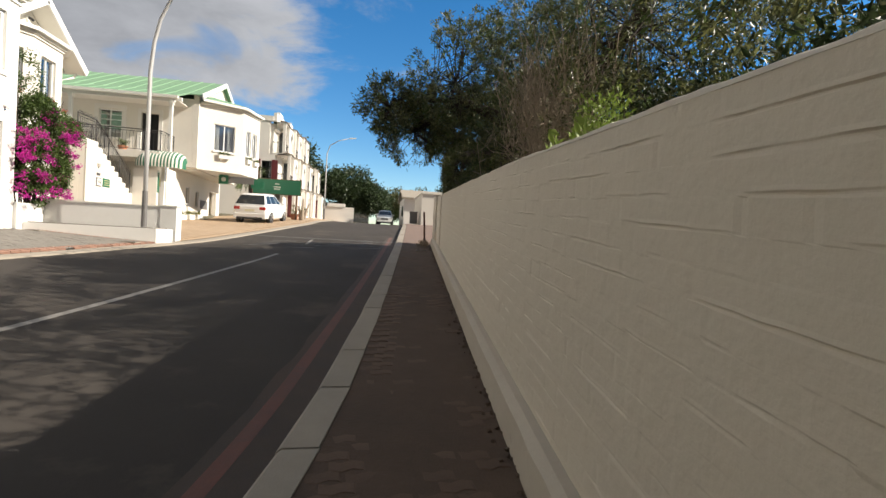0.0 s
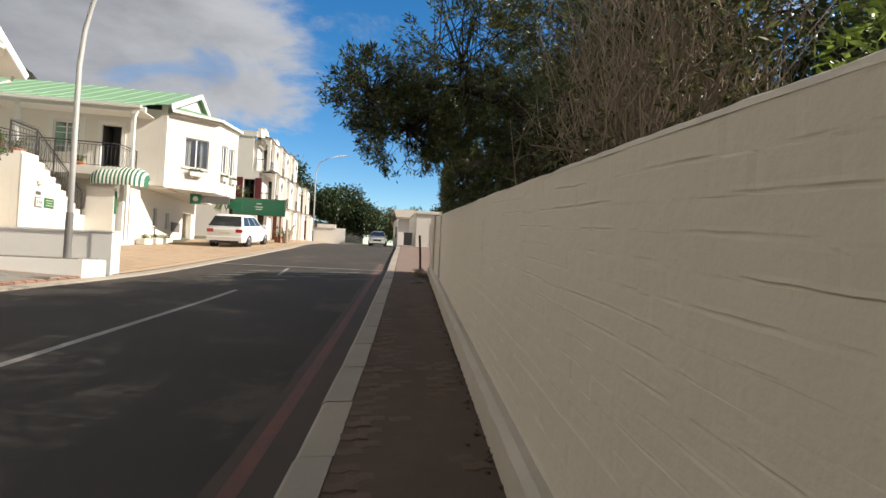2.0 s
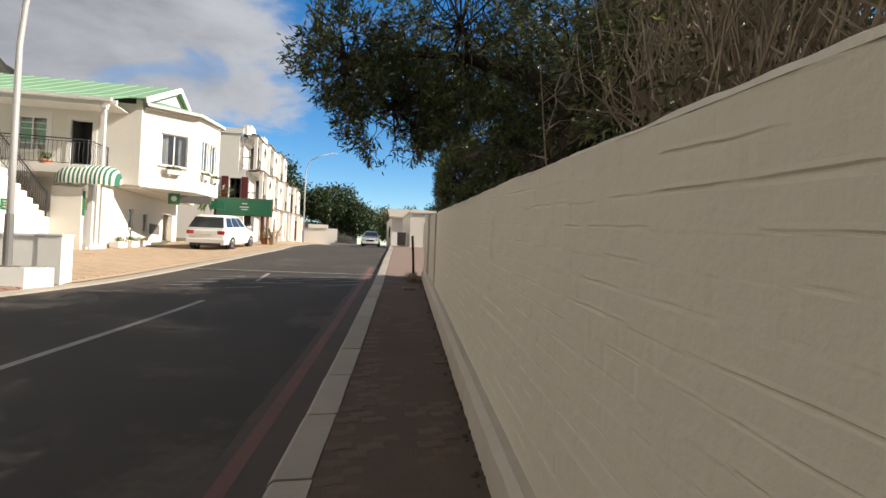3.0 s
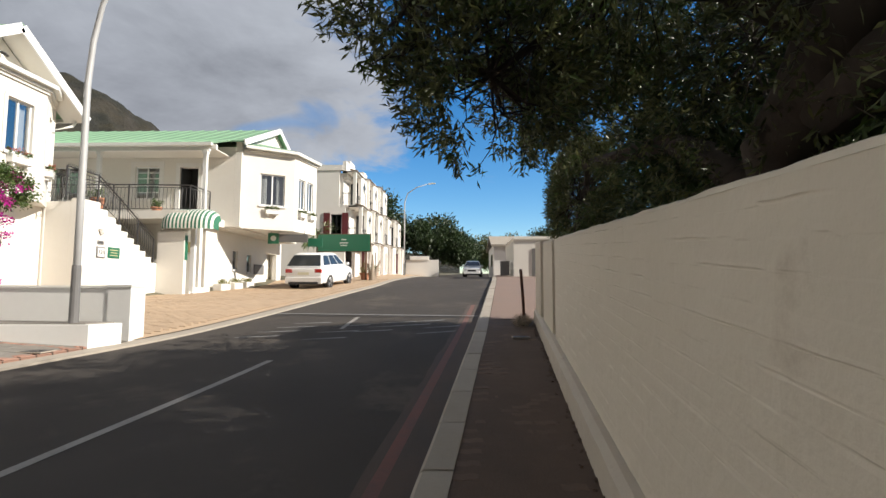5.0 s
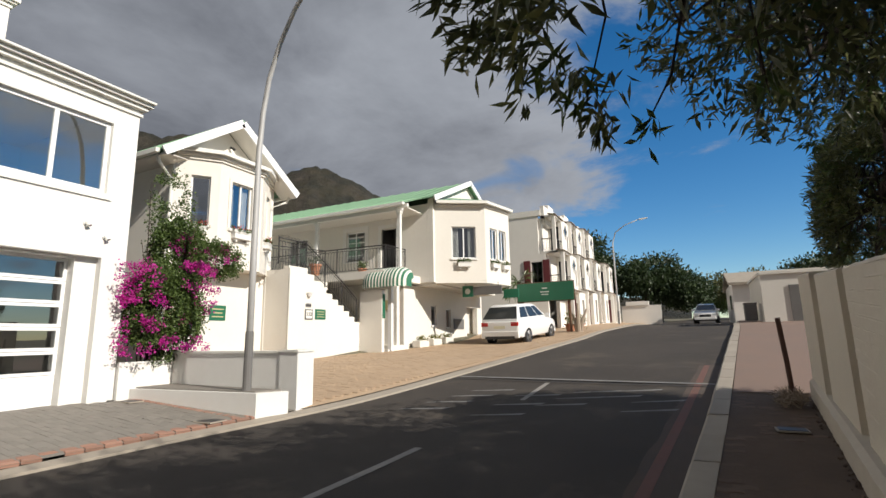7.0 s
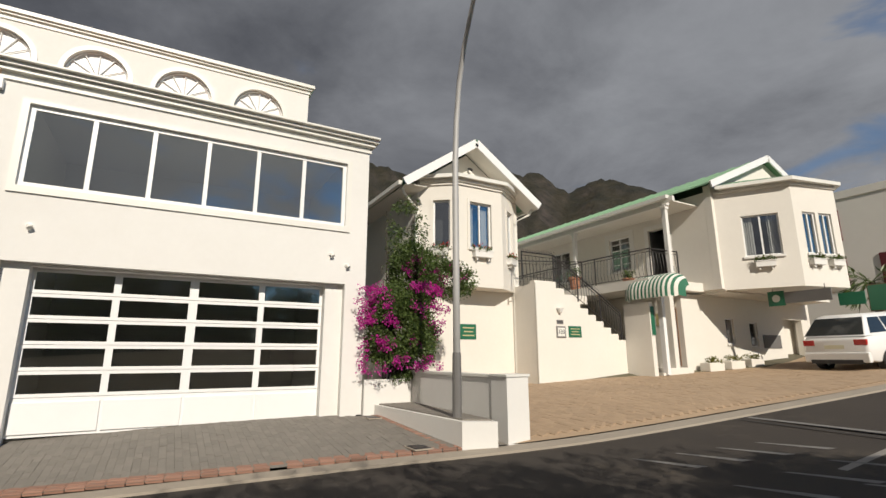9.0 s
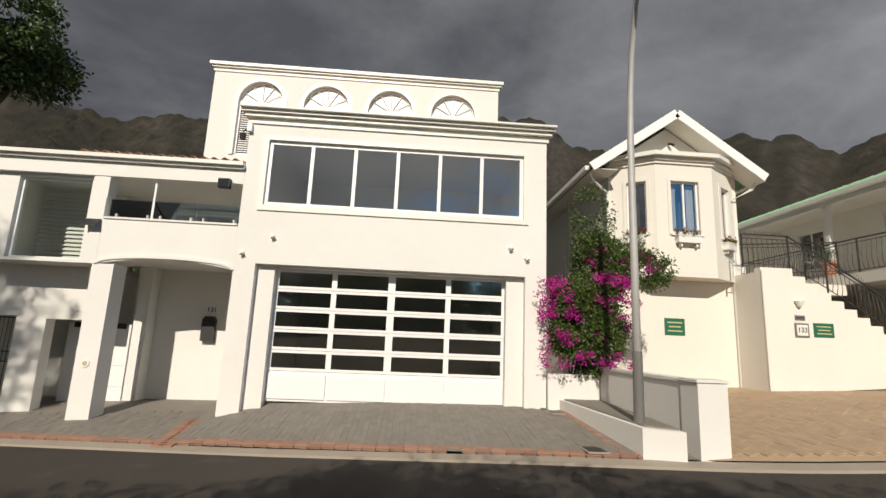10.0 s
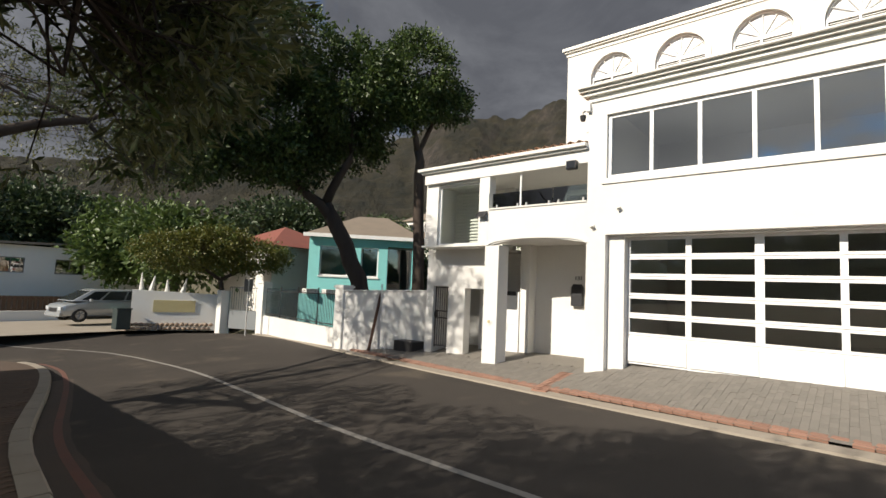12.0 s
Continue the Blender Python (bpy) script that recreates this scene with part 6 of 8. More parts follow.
pole = thing("rusty_post", "short leaning rusty steel post by the garden wall", "post", (1.42, 15.9, zn(15.9) + 0.1))
bm = bmesh.new()
tube(bm, [(0, 0, -0.1), (-0.03, 0, 0.6), (-0.07, 0.02, 1.22)], 0.035, 8)
part("post", bm, M["rust"], pole)
pts = np.random.default_rng(5).uniform((-0.2, -0.25, 0.02), (0.1, 0.25, 0.16), (60, 3))
weeds = leaf_cloud("dry_weeds", pts + (1.42, 15.8, zn(15.9) + 0.1), np.tile((-0.3, 0, 0.7), (60, 1)), 8, 0.13, 0.015, 0.03, M["twig"], seed=2)
tagged(weeds, "dry weeds at the foot of the rusty post", "weeds", kind="stuff")


def cover(at, r, label, square=False):
    t = thing("manhole_cover", label, "manhole cover", at)
    bm = bmesh.new()
    if square:
        box(bm, -r, r, -r * 0.8, r * 0.8, 0, 0.02, bevel=0.004)
    else:
        tube(bm, [(0, 0, 0), (0, 0, 0.02)], r, 22)
    part("rim", bm, M["concrete"] if square else M["rust"], t)
    bm = bmesh.new()
    if square:
        box(bm, -r * 0.85, r * 0.85, -r * 0.65, r * 0.65, 0.02, 0.026)
    else:
        tube(bm, [(0, 0, 0.02), (0, 0, 0.028)], r * 0.85, 22)
    part("lid", bm, M["iron"], t)


cover((1.15, 14.37, zn(14.37) + 0.125), 0.16, "small square iron cover in the pavement", True)
cover((-6.75, 12.9, court_z(-6.75, 12.9) + 0.005), 0.20, "square iron drain cover in the driveway", True)
cover((-9.1, 13.05, court_z(-9.1, 13.05) + 0.005), 0.18, "square iron drain cover near the planter", True)
cover((-9.35, 1.0, court_z(-9.35, 1.0) + 0.005), 0.30, "round iron manhole cover on the forecourt")

# bougainvillea between the houses
boug = thing("bougainvillea", "bougainvillea with magenta flowers climbing beside the garage", "shrub", (-9.9, 13.75, 0.6))
rg = np.random.default_rng(21)
for k in range(16):
    bm = bmesh.new()
    a = rg.uniform(-1, 1)
    h = rg.uniform(1.2, 4.4)
    tube(bm, [(rg.uniform(-.2, .2), rg.uniform(-.3, .3), -0.5), (0.1 + rg.uniform(-.2, .4), a * 0.3, h * 0.5), (rg.uniform(-0.3, 0.7), a * 0.7 + 0.1, h)], 0.025, 5, 0.006)
    part("stem", bm, M["bark"], boug)


def blob(c, r, n, rg, thr=-0.15, scale=1.6, seed=0.0):
    """Points in an ellipsoid, denser near its shell, with gaps."""
    out = []
    while len(out) < n:
        v = rg.normal(0, 1, 3)
        v /= np.linalg.norm(v)
        v *= rg.uniform(0.25, 1.0) ** 0.45
        p = np.array(c) + v * np.array(r)
        if noise.noise((p[0] * scale + seed, p[1] * scale, p[2] * scale)) > thr:
            out.append((*p, *v))
    a = np.array(out)
    return a[:, :3], a[:, 3:]


cl = [((0.4, 0.08, 1.25), (0.62, 0.80, 1.05), 2000), ((0.1, 0.45, 2.4), (0.5, 0.6, 0.9), 900), ((-0.3, 0.5, 3.5), (0.3, 0.5, 1.1), 150), ((0.2, 1.2, 2.45), (0.5, 0.9, 0.45), 480)]
for k, (c, r, n) in enumerate(cl):
    p, o = blob(c, r, n, rg, thr=-0.2 if k == 0 else -0.1)
    leaf_cloud("leaves", p, o, 12, 0.06, 0.040, 0.05, M["leaf_mid"], boug, seed=30 + k)
fl = []
for k in range(30):
    an = rg.uniform(-1.6, 1.5)
    zz_ = rg.uniform(0.35, 2.2)
    c = (0.45 + 0.5 * math.cos(an), 0.05 + 0.85 * math.sin(an), zz_)
    p, o = blob(c, (0.11, 0.13, 0.10), 5, rg, thr=-1)
    fl.append((p, o))
for k in range(12):
    an = rg.uniform(-1.5, 1.4)
    c = (0.45 + 0.64 * math.cos(an), 0.05 + 0.92 * math.sin(an), rg.uniform(1.3, 2.2))
    p, o = blob(c, (0.16, 0.22, 0.09), 7, rg, thr=-1)
    fl.append((p, o))
for k in range(8):
    c = (rg.uniform(0.2, 0.7), rg.uniform(0.3, 1.5), rg.uniform(2.3, 2.8))
    p, o = blob(c, (0.12, 0.16, 0.10), 6, rg, thr=-1)
    fl.append((p, o))
leaf_cloud("blossom", np.vstack([a for a, b in fl]), np.vstack([b for a, b in fl]), 14, 0.042, 0.040, 0.040, M["flower"], boug, seed=50, label="magenta flower bracts")

# ---- three-storey block up the street ----
block = thing("apartment_block", "white stepped three-storey block with balconies and maroon shutters", "building")
def zc(y): return court_z(-9, y)
UNITS = [(38.5, -7.2, 3), (42.4, -7.0, 3), (46.3, -6.8, 3), (50.2, -6.6, 2)]
UL, STEP = 3.88, 0.45      # length of a unit along the street; each lower storey stands this much farther out


def lattice(parent, x, y, z, r):
    """A dark diamond opening with a white frame on a wall facing +x."""
    bm = bmesh.new()
    slab(bm, [(x + 0.012, y + a_, z + b_) for a_, b_ in ((0, -r), (r, 0), (0, r), (-r, 0))], 0.01, (-1, 0, 0))
    d = part("diamond_window", bm, M["glass_pane_car"], parent, "dark diamond-shaped window")
    for (a0, b0), (a1, b1) in (((0, -r), (r, 0)), ((r, 0), (0, r)), ((0, r), (-r, 0)), ((-r, 0), (0, -r))):
        bm = bmesh.new()
        board(bm, (x + 0.03, y + a0, z + b0), (x + 0.03, y + a1, z + b1), 0.05, 0.04, (1, 0, 0))
        part("glazing_bar", bm, M["white_far"], d)


for i, (y0, x0, floors) in enumerate(UNITS):
    g = zc(y0)
    for s in range(floors):
        zb = g + (0.0, 2.55, 5.0)[s]
        xs = x0 + (2 - s) * STEP if floors == 3 else x0 + (2 - s) * STEP + 0.2
        xb = xs - 0.97                      # back of the corner loggia
        z1 = zb + 2.30
        low = -1.0 if s == 0 else -0.12
        # loggia: floor, back wall with dark door, corner posts, dark iron rail, sloping canopy
        part("loggia_floor", solid(xb, xs + 0.06, y0, y0 + 2.0, zb - 0.14, zb), M["white_far"], block)
        bm = bmesh.new()
        wall_cells(bm, facing_my(y0 + 2.0), xb, xs, zb + low, z1, 0.2, [(xb + 0.12, xb + 0.70, zb, zb + 2.0)])
        part("loggia_wall", bm, M["white_far"], block)
        part("loggia_door", solid(xb + 0.12, xb + 0.70, y0 + 2.08, y0 + 2.12, zb, zb + 2.0), M["maroon" if s == 0 else "glass_pane_car"], block)
        part("loggia_side", solid(xb - 0.2, xb, y0 + 0.2, y0 + 2.0, zb + low, z1), M["white_far"], block)
        for yy in (y0, y0 + 1.8):
            part("loggia_post", solid(xs - 0.22, xs, yy, yy + 0.2, zb, z1), M["white_far"], block)
        part("loggia_beam", solid(xb, xs, y0, y0 + 2.2, z1, z1 + 0.12), M["white_far"], block)
        if s:
            rail_ = new("loggia_rail")
            rail_.parent = block
            for p_, q_ in (((xb, y0 + 0.05), (xs - 0.22, y0 + 0.05)), ((xs - 0.05, y0 + 0.2), (xs - 0.05, y0 + 1.8))):
                bm = bmesh.new()
                tube(bm, [(*p_, zb + 0.85), (*q_, zb + 0.85)], 0.03, 5)
                part("hand_rail", bm, M["iron"], rail_)
                for k in range(1, 7):
                    px, py = p_[0] + (q_[0] - p_[0]) * k / 7, p_[1] + (q_[1] - p_[1]) * k / 7
                    bm = bmesh.new()
                    tube(bm, [(px, py, zb), (px, py, zb + 0.85)], 0.015, 4)
                    part("baluster", bm, M["iron"], rail_)
        bm = bmesh.new()
        slab(bm, [(xs + 0.10, y0 - 0.10, z1 + 0.13), (xs + 0.10, y0 + 2.3, z1 + 0.13), (xs - STEP, y0 + 2.3, z1 + 0.24), (xs - STEP, y0 - 0.10, z1 + 0.24)], 0.05)
        part("canopy", bm, M["tile_grey"], block, "dark sloping tiled canopy")
        # panel wall with the diamond and a shuttered window
        bm = bmesh.new()
        wall_cells(bm, facing_x(xs), y0 + 2.2, y0 + UL - 0.02, zb + low, z1 + 0.1, 0.25, [(y0 + 2.7, y0 + 3.4, zb + 0.25, zb + 1.9)] if s == 0 else [(y0 + 3.25, y0 + 3.65, zb + 0.3, zb + 1.5)])
        part("front_wall", bm, M["white_far"], block)
        part("front_glass", solid(xs - 0.2, xs - 0.16, y0 + 2.6, y0 + 3.8, zb + 0.2, zb + 1.95), M["glass_pane_car"], block)
        if s:
            lattice(block, xs, y0 + 2.78, zb + 1.72, 0.55)
        part("party_wall", solid(xs - 0.9, xs - 0.252, y0 + UL - 0.25, y0 + UL - 0.02, zb + low, z1), M["white_far"], block)
    H = (7.45, 7.35, 7.0, 4.9)[i]
    bm = bmesh.new()
    holes = [(x0 - 1.72, x0 - 0.98, g + 2.95, g + 4.35), (x0 - 4.9, x0 - 4.0, g + 2.95, g + 4.35), (x0 - 4.9, x0 - 4.0, g + 5.35, g + 6.8)] if i == 0 else []
    wall_cells(bm, facing_my(y0), x0 - 12, x0 - 0.72, g - 1, g + 4.88, 0.3, [h for h in holes if h[3] < g + 4.8])
    wall_cells(bm, facing_my(y0), x0 - 12, x0 - 1.17, g + 4.88, g + H, 0.3, [h for h in holes if h[3] > g + 4.8])
    part("side_wall", bm, M["white_far"], block)
    for a_, b_, c_, d_ in holes:
        window(block, facing_my(y0), a_, b_, c_, d_, ((a_ + b_) / 2,), (c_ + 0.47, c_ + 0.94), depth=0.1, bar=0.07, frame_mat="black", name="window", sill=True)
        for e_ in (a_ - 0.50, b_ + 0.04):
            part("shutter", solid(e_, e_ + 0.44, y0 - 0.06, y0 - 0.005, c_ - 0.05, d_ + 0.1, bevel=0.01), M["maroon"], block)
    # stepped parapet and flat roof
    bm = bmesh.new()
    for ya, yb, hh in ((0.0, 1.2, 0.30), (1.2, 2.6, 0.62), (2.6, 3.7, 0.42), (3.7, UL - 0.02, 0.15)):
        box(bm, x0 - 0.95, x0 - 0.70, y0 + ya, y0 + yb, g + H - 0.15, g + H + 0.35 + hh)
    part("parapet", bm, M["white_far"], block)
    part("parapet_return", solid(x0 - 12, x0 - 0.952, y0 - 0.05, y0 + 0.25, g + H, g + H + 0.38), M["white_far"], block)
    part("upper_front", solid(x0 - 1.0, x0 - 0.71, y0 + 0.252, y0 + UL - 0.02, g + H - 0.4, g + H - 0.152), M["white_far"], block)
    part("flat_roof", solid(x0 - 12, x0 - 0.712, y0 + 0.302, y0 + UL - 0.02, g + H - 0.55, g + H - 0.402), M["white_far"], block)
fw = thing("boundary_wall", "low white boundary wall at the street corner", "wall")
part("wall", solid(-5.6, -2.2, 56, 56.3, 1.4, 3.72), M["white_far"], fw)
part("wall_return", solid(-5.6, -5.3, 56.302, 66, 1.4, 3.7), M["white_far"], fw)
part("coping", solid(-5.2, -3.2, 55.9, 56.4, 3.722, 4.1), M["white_far"], fw)

# ---- right side beyond the garden wall ----
rh = thing("house", "white garage with a flat roof beyond the garden wall", "house")
part("wall", solid(3.75, 12, 39, 45, 0.5, 4.22), M["cream"], rh)
part("parapet", solid(3.68, 12.1, 38.9, 45.1, 4.222, 4.36), M["cream"], rh)
part("door", solid(5.0, 6.8, 38.95, 38.998, 1.5, 3.6), M["signgrey"], rh)
rh2 = thing("house", "white house with a pale pitched roof up the street", "house")
part("wall", solid(3.15, 13, 50.5, 58, 1.2, 4.85), M["white_far"], rh2)
part("window", solid(4.3, 5.0, 50.44, 50.498, 3.1, 3.9), M["glass_pane_car"], rh2)
part("window", solid(3.10, 3.148, 52, 53.5, 2.9, 4.0), M["glass_pane_car"], rh2)
bm = bmesh.new()
slab(bm, [(2.9, 50.1, 4.85), (13.3, 50.1, 4.85), (13.3, 54.2, 6.0), (2.9, 54.2, 6.0)], 0.2), slab(bm, [(2.9, 58.4, 4.85), (13.3, 58.4, 4.85), (13.3, 54.2, 6.0), (2.9, 54.2, 6.0)], 0.2)
part("roof", bm, M["concrete"], rh2)
wbin = thing("wheelie_bin", "grey wheeled bin against the white wall", "bin", (3.25, 40.4, zn(40.4) + 0.14))
part("body", solid(-0.3, 0.3, -0.35, 0.35, 0.08, 1.0, bevel=0.03), M["signgrey"], wbin)
part("lid", solid(-0.33, 0.33, -0.38, 0.38, 1.002, 1.07, bevel=0.02), M["signgrey"], wbin)
bm = bmesh.new()
strip(bm, span(16.6, 60, 1.0), lambda y: [(xn(y) + KERB_W + 0.02, y, zn(y) + 0.135), (xn(y) + KERB_W + 6, y, zn(y) + 0.2)])
tagged(part("pavement_red", bm, M["pave_red"]), "reddish brick-paved pavement and driveway up the street", "pavement", kind="structure")

# ---- down the street: boundary wall, fence, gate, sign wall ----
bw = thing("boundary_wall", "white plastered boundary wall with pillars", "wall", group="boundary wall of the aqua house")


def wall_between(name, a, b, za, zb, h, th, mat, parent):
    a, b = Vector(a), Vector(b)
    t = (b - a).normalized()
    nrm = Vector((-t.y, t.x)) * th
    bm = bmesh.new()
    prism(bm, [a, b, b + nrm, a + nrm], [za, zb, zb, za], [za + h, zb + h, zb + h, za + h] if not isinstance(h, tuple) else [h[0], h[1], h[1], h[0]])
    bmesh.ops.recalc_face_normals(bm, faces=bm.faces)
    return part(name, bm, M[mat], parent)


wall_between("wall", (-10.36, -2.75), (-10.75, 1.0), -1.2, -0.6, (1.20, 1.33), 0.22, "white", bw)
wall_between("coping", (-10.33, -2.75), (-10.72, 1.0), 1.205, 1.335, (1.25, 1.38), 0.28, "white", bw)


def pillar(at, w, z0, z1, parent):
    bm = bmesh.new()
    box(bm, at[0] - w / 2, at[0] + w / 2, at[1] - w / 2, at[1] + w / 2, z0, z1)
    box(bm, at[0] - w / 2 - 0.04, at[0] + w / 2 + 0.04, at[1] - w / 2 - 0.04, at[1] + w / 2 + 0.04, z1, z1 + 0.07)
    prism(bm, [(at[0] + i * w / 2, at[1] + j * w / 2) for i, j in ((-1, -1), (1, -1), (1, 1), (-1, 1))], z1 + 0.07, z1 + 0.10)
    return part("pillar", bm, M["white"], parent)


pillar((-10.5, -2.95), 0.45, -1.3, 1.32, bw)
pillar((-12.75, -12.2), 0.5, -1.6, 1.32, bw)
pillar((-11.75, -14.5), 0.5, -1.6, 0.75, bw)
wall_between("low_wall", (-12.6, -11.95), (-10.5, -3.15), -1.6, -1.3, (-0.30, -0.18), 0.22, "white", bw)
fence = thing("fence", "black iron palisade fence on a low white wall", "fence")
FA, FB = Vector((-12.68, -11.95, -0.30)), Vector((-10.6, -3.15, -0.18))
for h in (0.12, 1.25):
    bm = bmesh.new()
    tube(bm, [FA + Vector((0, 0, h)), FB + Vector((0, 0, h))], 0.02, 5)
    part("rail", bm, M["iron"], fence)
for k in range(1, 60):
    p = FA.lerp(FB, k / 60)
    thick = k % 15 == 0
    bm = bmesh.new()
    tube(bm, [p, p + Vector((0, 0, 1.48 if thick else 1.40))], 0.03 if thick else 0.011, 5)
    part("post" if thick else "slat", bm, M["iron"], fence)
sg = thing("driveway_gate", "grey painted steel driveway gate", "gate")
wall_between("gate_panel", (-11.9, -14.2), (-12.7, -12.5), -1.1, -1.1, 0.95, 0.06, "grey_paint", sg)
for k in range(14):
    p = Vector((-11.9, -14.2, -0.15)).lerp(Vector((-12.7, -12.5, -0.15)), k / 13)
    bm = bmesh.new()
    tube(bm, [p, p + Vector((0, 0, 1.2))], 0.014, 5)
    part("bar", bm, M["grey_paint"], sg)
bm = bmesh.new()
tube(bm, [(-11.9, -14.2, 1.05), (-12.7, -12.5, 1.05)], 0.025, 6)
part("top_rail", bm, M["grey_paint"], sg)
nosp = thing("road_sign", "thin grey road sign seen from behind", "sign", (-11.3, -11.2, -1.2))
bm = bmesh.new()
tube(bm, [(0, 0, 0), (0, 0, 2.7)], 0.035, 7)
part("post", bm, M["metal"], nosp)
part("plate", solid(-0.22, 0.22, -0.03, -0.015, 2.1, 2.7, bevel=0.005), M["signgrey"], nosp)
sw = thing("sign_wall", "white wall with a cream name board and rubble stone base", "wall")
wall_between("wall", (-8.0, -16.35), (-11.6, -14.95), -1.3, -1.3, (0.75, 0.60), 0.25, "white", sw)
for k in range(34):
    p = Vector((-7.95, -16.33)).lerp(Vector((-11.6, -14.9)), (k % 17 + 0.5 * (k // 17)) / 17.5)
    bm = bmesh.new()
    bmesh.ops.create_icosphere(bm, subdivisions=1, radius=0.15)
    for v in bm.verts:
        v.co = Vector((v.co.x * rnd(0.8, 1.2), v.co.y * 0.5 * rnd(0.8, 1.2), v.co.z * rnd(0.6, 0.9))) + Vector((p.x + 0.05, p.y + 0.08, -1.18 + 0.2 * (k // 17)))
    part("stone", bm, M["stone"], sw)
t = (Vector((-11.6, -14.95, 0)) - Vector((-8.0, -16.35, 0))).normalized()
nb_ = thing("name_board", "cream name board with rows of faded lettering", "sign", (-9.75, -15.62, -0.05), rz=math.degrees(math.atan2(t.y, t.x)) + 180)
part("board", solid(-0.95, 0.95, -0.05, 0.0, -0.3, 0.3), M["gold"], nb_)
for k in range(3):
    part("lettering_bar", solid(-0.6 + 0.1 * k, 0.6 - 0.1 * k, -0.056, -0.0505, 0.14 - k * 0.14, 0.19 - k * 0.14), M["wood"], nb_)
for k, (dx, hh) in enumerate(((0.35, 1.1), (0.75, 1.0), (1.5, 0.8), (2.2, 0.9))):
    p = Vector((-8.2, -16.4)) + Vector((t.x, t.y)) * dx
    st_ = thing("folded_parasol", "folded white parasol above the sign wall", "parasol", (p.x, p.y - 0.4, 0.3), group="folded parasols")
    bm = bmesh.new()
    tube(bm, [(0, 0, -0.3), (0.02, 0, 0.3), (0.05 - 0.2 * (k % 2), 0, hh + 0.2)], 0.26, 9, 0.02)
    part("cloth", bm, M["white"], st_)
    bm = bmesh.new()
    tube(bm, [(0, 0, -1.4), (0, 0, 0)], 0.03, 6)
    part("pole", bm, M["wood"], st_)
bin2 = thing("wheelie_bin", "dark green wheeled bin at the sign wall corner", "bin", (-7.5, -15.9, -1.2))
part("body", solid(-0.3, 0.3, -0.35, 0.35, 0.05, 0.98, bevel=0.03), M["bin"], bin2)
part("lid", solid(-0.33, 0.33, -0.38, 0.38, 0.982, 1.06, bevel=0.02), M["bin"], bin2)
box_t = thing("meter_box", "low dark box at the foot of the white wall", "box", (-10.45, 0.45, court_z(-10.4, 0.4) - 0.02))
part("body", solid(-0.3, 0.25, -0.45, 0.35, 0, 0.32, bevel=0.02), M["black"], box_t)
bm = bmesh.new()
tube(bm, [(-10.60, -1.1, 1.3), (-10.15, -1.1, -0.7)], 0.05, 6)
tagged(part("leaning_pipe", bm, M["rust"]), "dark rusty pipe leaning on the white wall", "pipe")

# aqua house
aq = thing("house", "aqua painted house with a dark porch and grey tiled roof", "house")
A0, A1 = (-15.3, -12.3), (-19.8, -8.1)
fr = along(A1, A0)
Lq = (Vector(A0) - Vector(A1)).length
fr = along(A0, A1) if fr(0, 0, 1)[0] > A1[0] else fr
bm = bmesh.new()
flip = along(A0, A1)(0, 0, 1)[0] < A0[0]
fr = along(A0, A1) if flip else along(A1, A0)
U = (lambda a, b: (a, b)) if flip else (lambda a, b: (Lq - b, Lq - a))
w1, w2, w3 = U(0.6, 2.2), U(2.9, 3.9), U(4.4, 5.8)
wall_cells(bm, fr, 0, Lq, -1.3, 4.2, 0.3, [(*w1, 1.9, 3.6), (*w2, 1.9, 3.6), (*w3, 0.6, 3.7)])
part("front_wall", bm, M["aqua"], aq)
for w in (w1, w2):
    window(aq, fr, *w, 1.9, 3.6, (), depth=0.15, bar=0.08, glass="glass_dark", room="teal", name="window", back=1.0)
window(aq, fr, *w3, 0.6, 3.7, (), depth=0.9, bar=0.05, glass="glass_dark", room="teal", name="porch", back=1.2, sill=False)
bm = bmesh.new()
e = [fr(-0.3, 4.2, -0.4), fr(Lq + 0.3, 4.2, -0.4), fr(Lq + 0.3, 4.2, 9), fr(-0.3, 4.2, 9)]
apx = [fr(Lq * 0.4, 5.9, 4), fr(Lq * 0.7, 5.9, 4)]
for tri in ((e[0], e[1], apx[1], apx[0]), (e[1], e[2], apx[1]), (e[2], e[3], apx[0], apx[1]), (e[3], e[0], apx[0])):
    bm.faces.new([bm.verts.new(v) for v in tri])
part("roof", bm, M["tile_grey"], aq)
bm = bmesh.new()
vs = [bm.verts.new(fr(u, v, d)) for d in (-0.42, -0.3) for u, v in ((-0.3, 4.05), (Lq + 0.3, 4.05), (Lq + 0.3, 4.25), (-0.3, 4.25))]
for q in ((0, 1, 2, 3), (7, 6, 5, 4), (0, 4, 5, 1), (1, 5, 6, 2), (2, 6, 7, 3), (3, 7, 4, 0)):
    bm.faces.new([vs[k] for k in q])
part("fascia", bm, M["trim"], aq)
wall_between("terrace_wall", (-13.9, -11.0), (-17.6, -7.6), -1.3, -1.3, 2.2, 0.25, "aqua", aq)
for k in range(3):
    p = Vector((-14.3, -10.5)).lerp(Vector((-16.5, -8.5)), k / 3)
    part("window_box", solid(p.x - 0.35, p.x + 0.35, p.y - 0.2, p.y + 0.2, 0.9, 1.15), M["white"], aq)
bm = bmesh.new()
board(bm, (-15.9, -6.6, 0.2), (-16.9, -7.9, 1.5), 0.12, 0.06)
part("stair_rail", bm, M["trim"], aq)
wh1 = thing("house", "white house with a red tiled roof behind the shrubs", "house")
part("wall", solid(-20.5, -15.0, -22, -15.5, -1.3, 3.6), M["white_far"], wh1)
bm = bmesh.new()
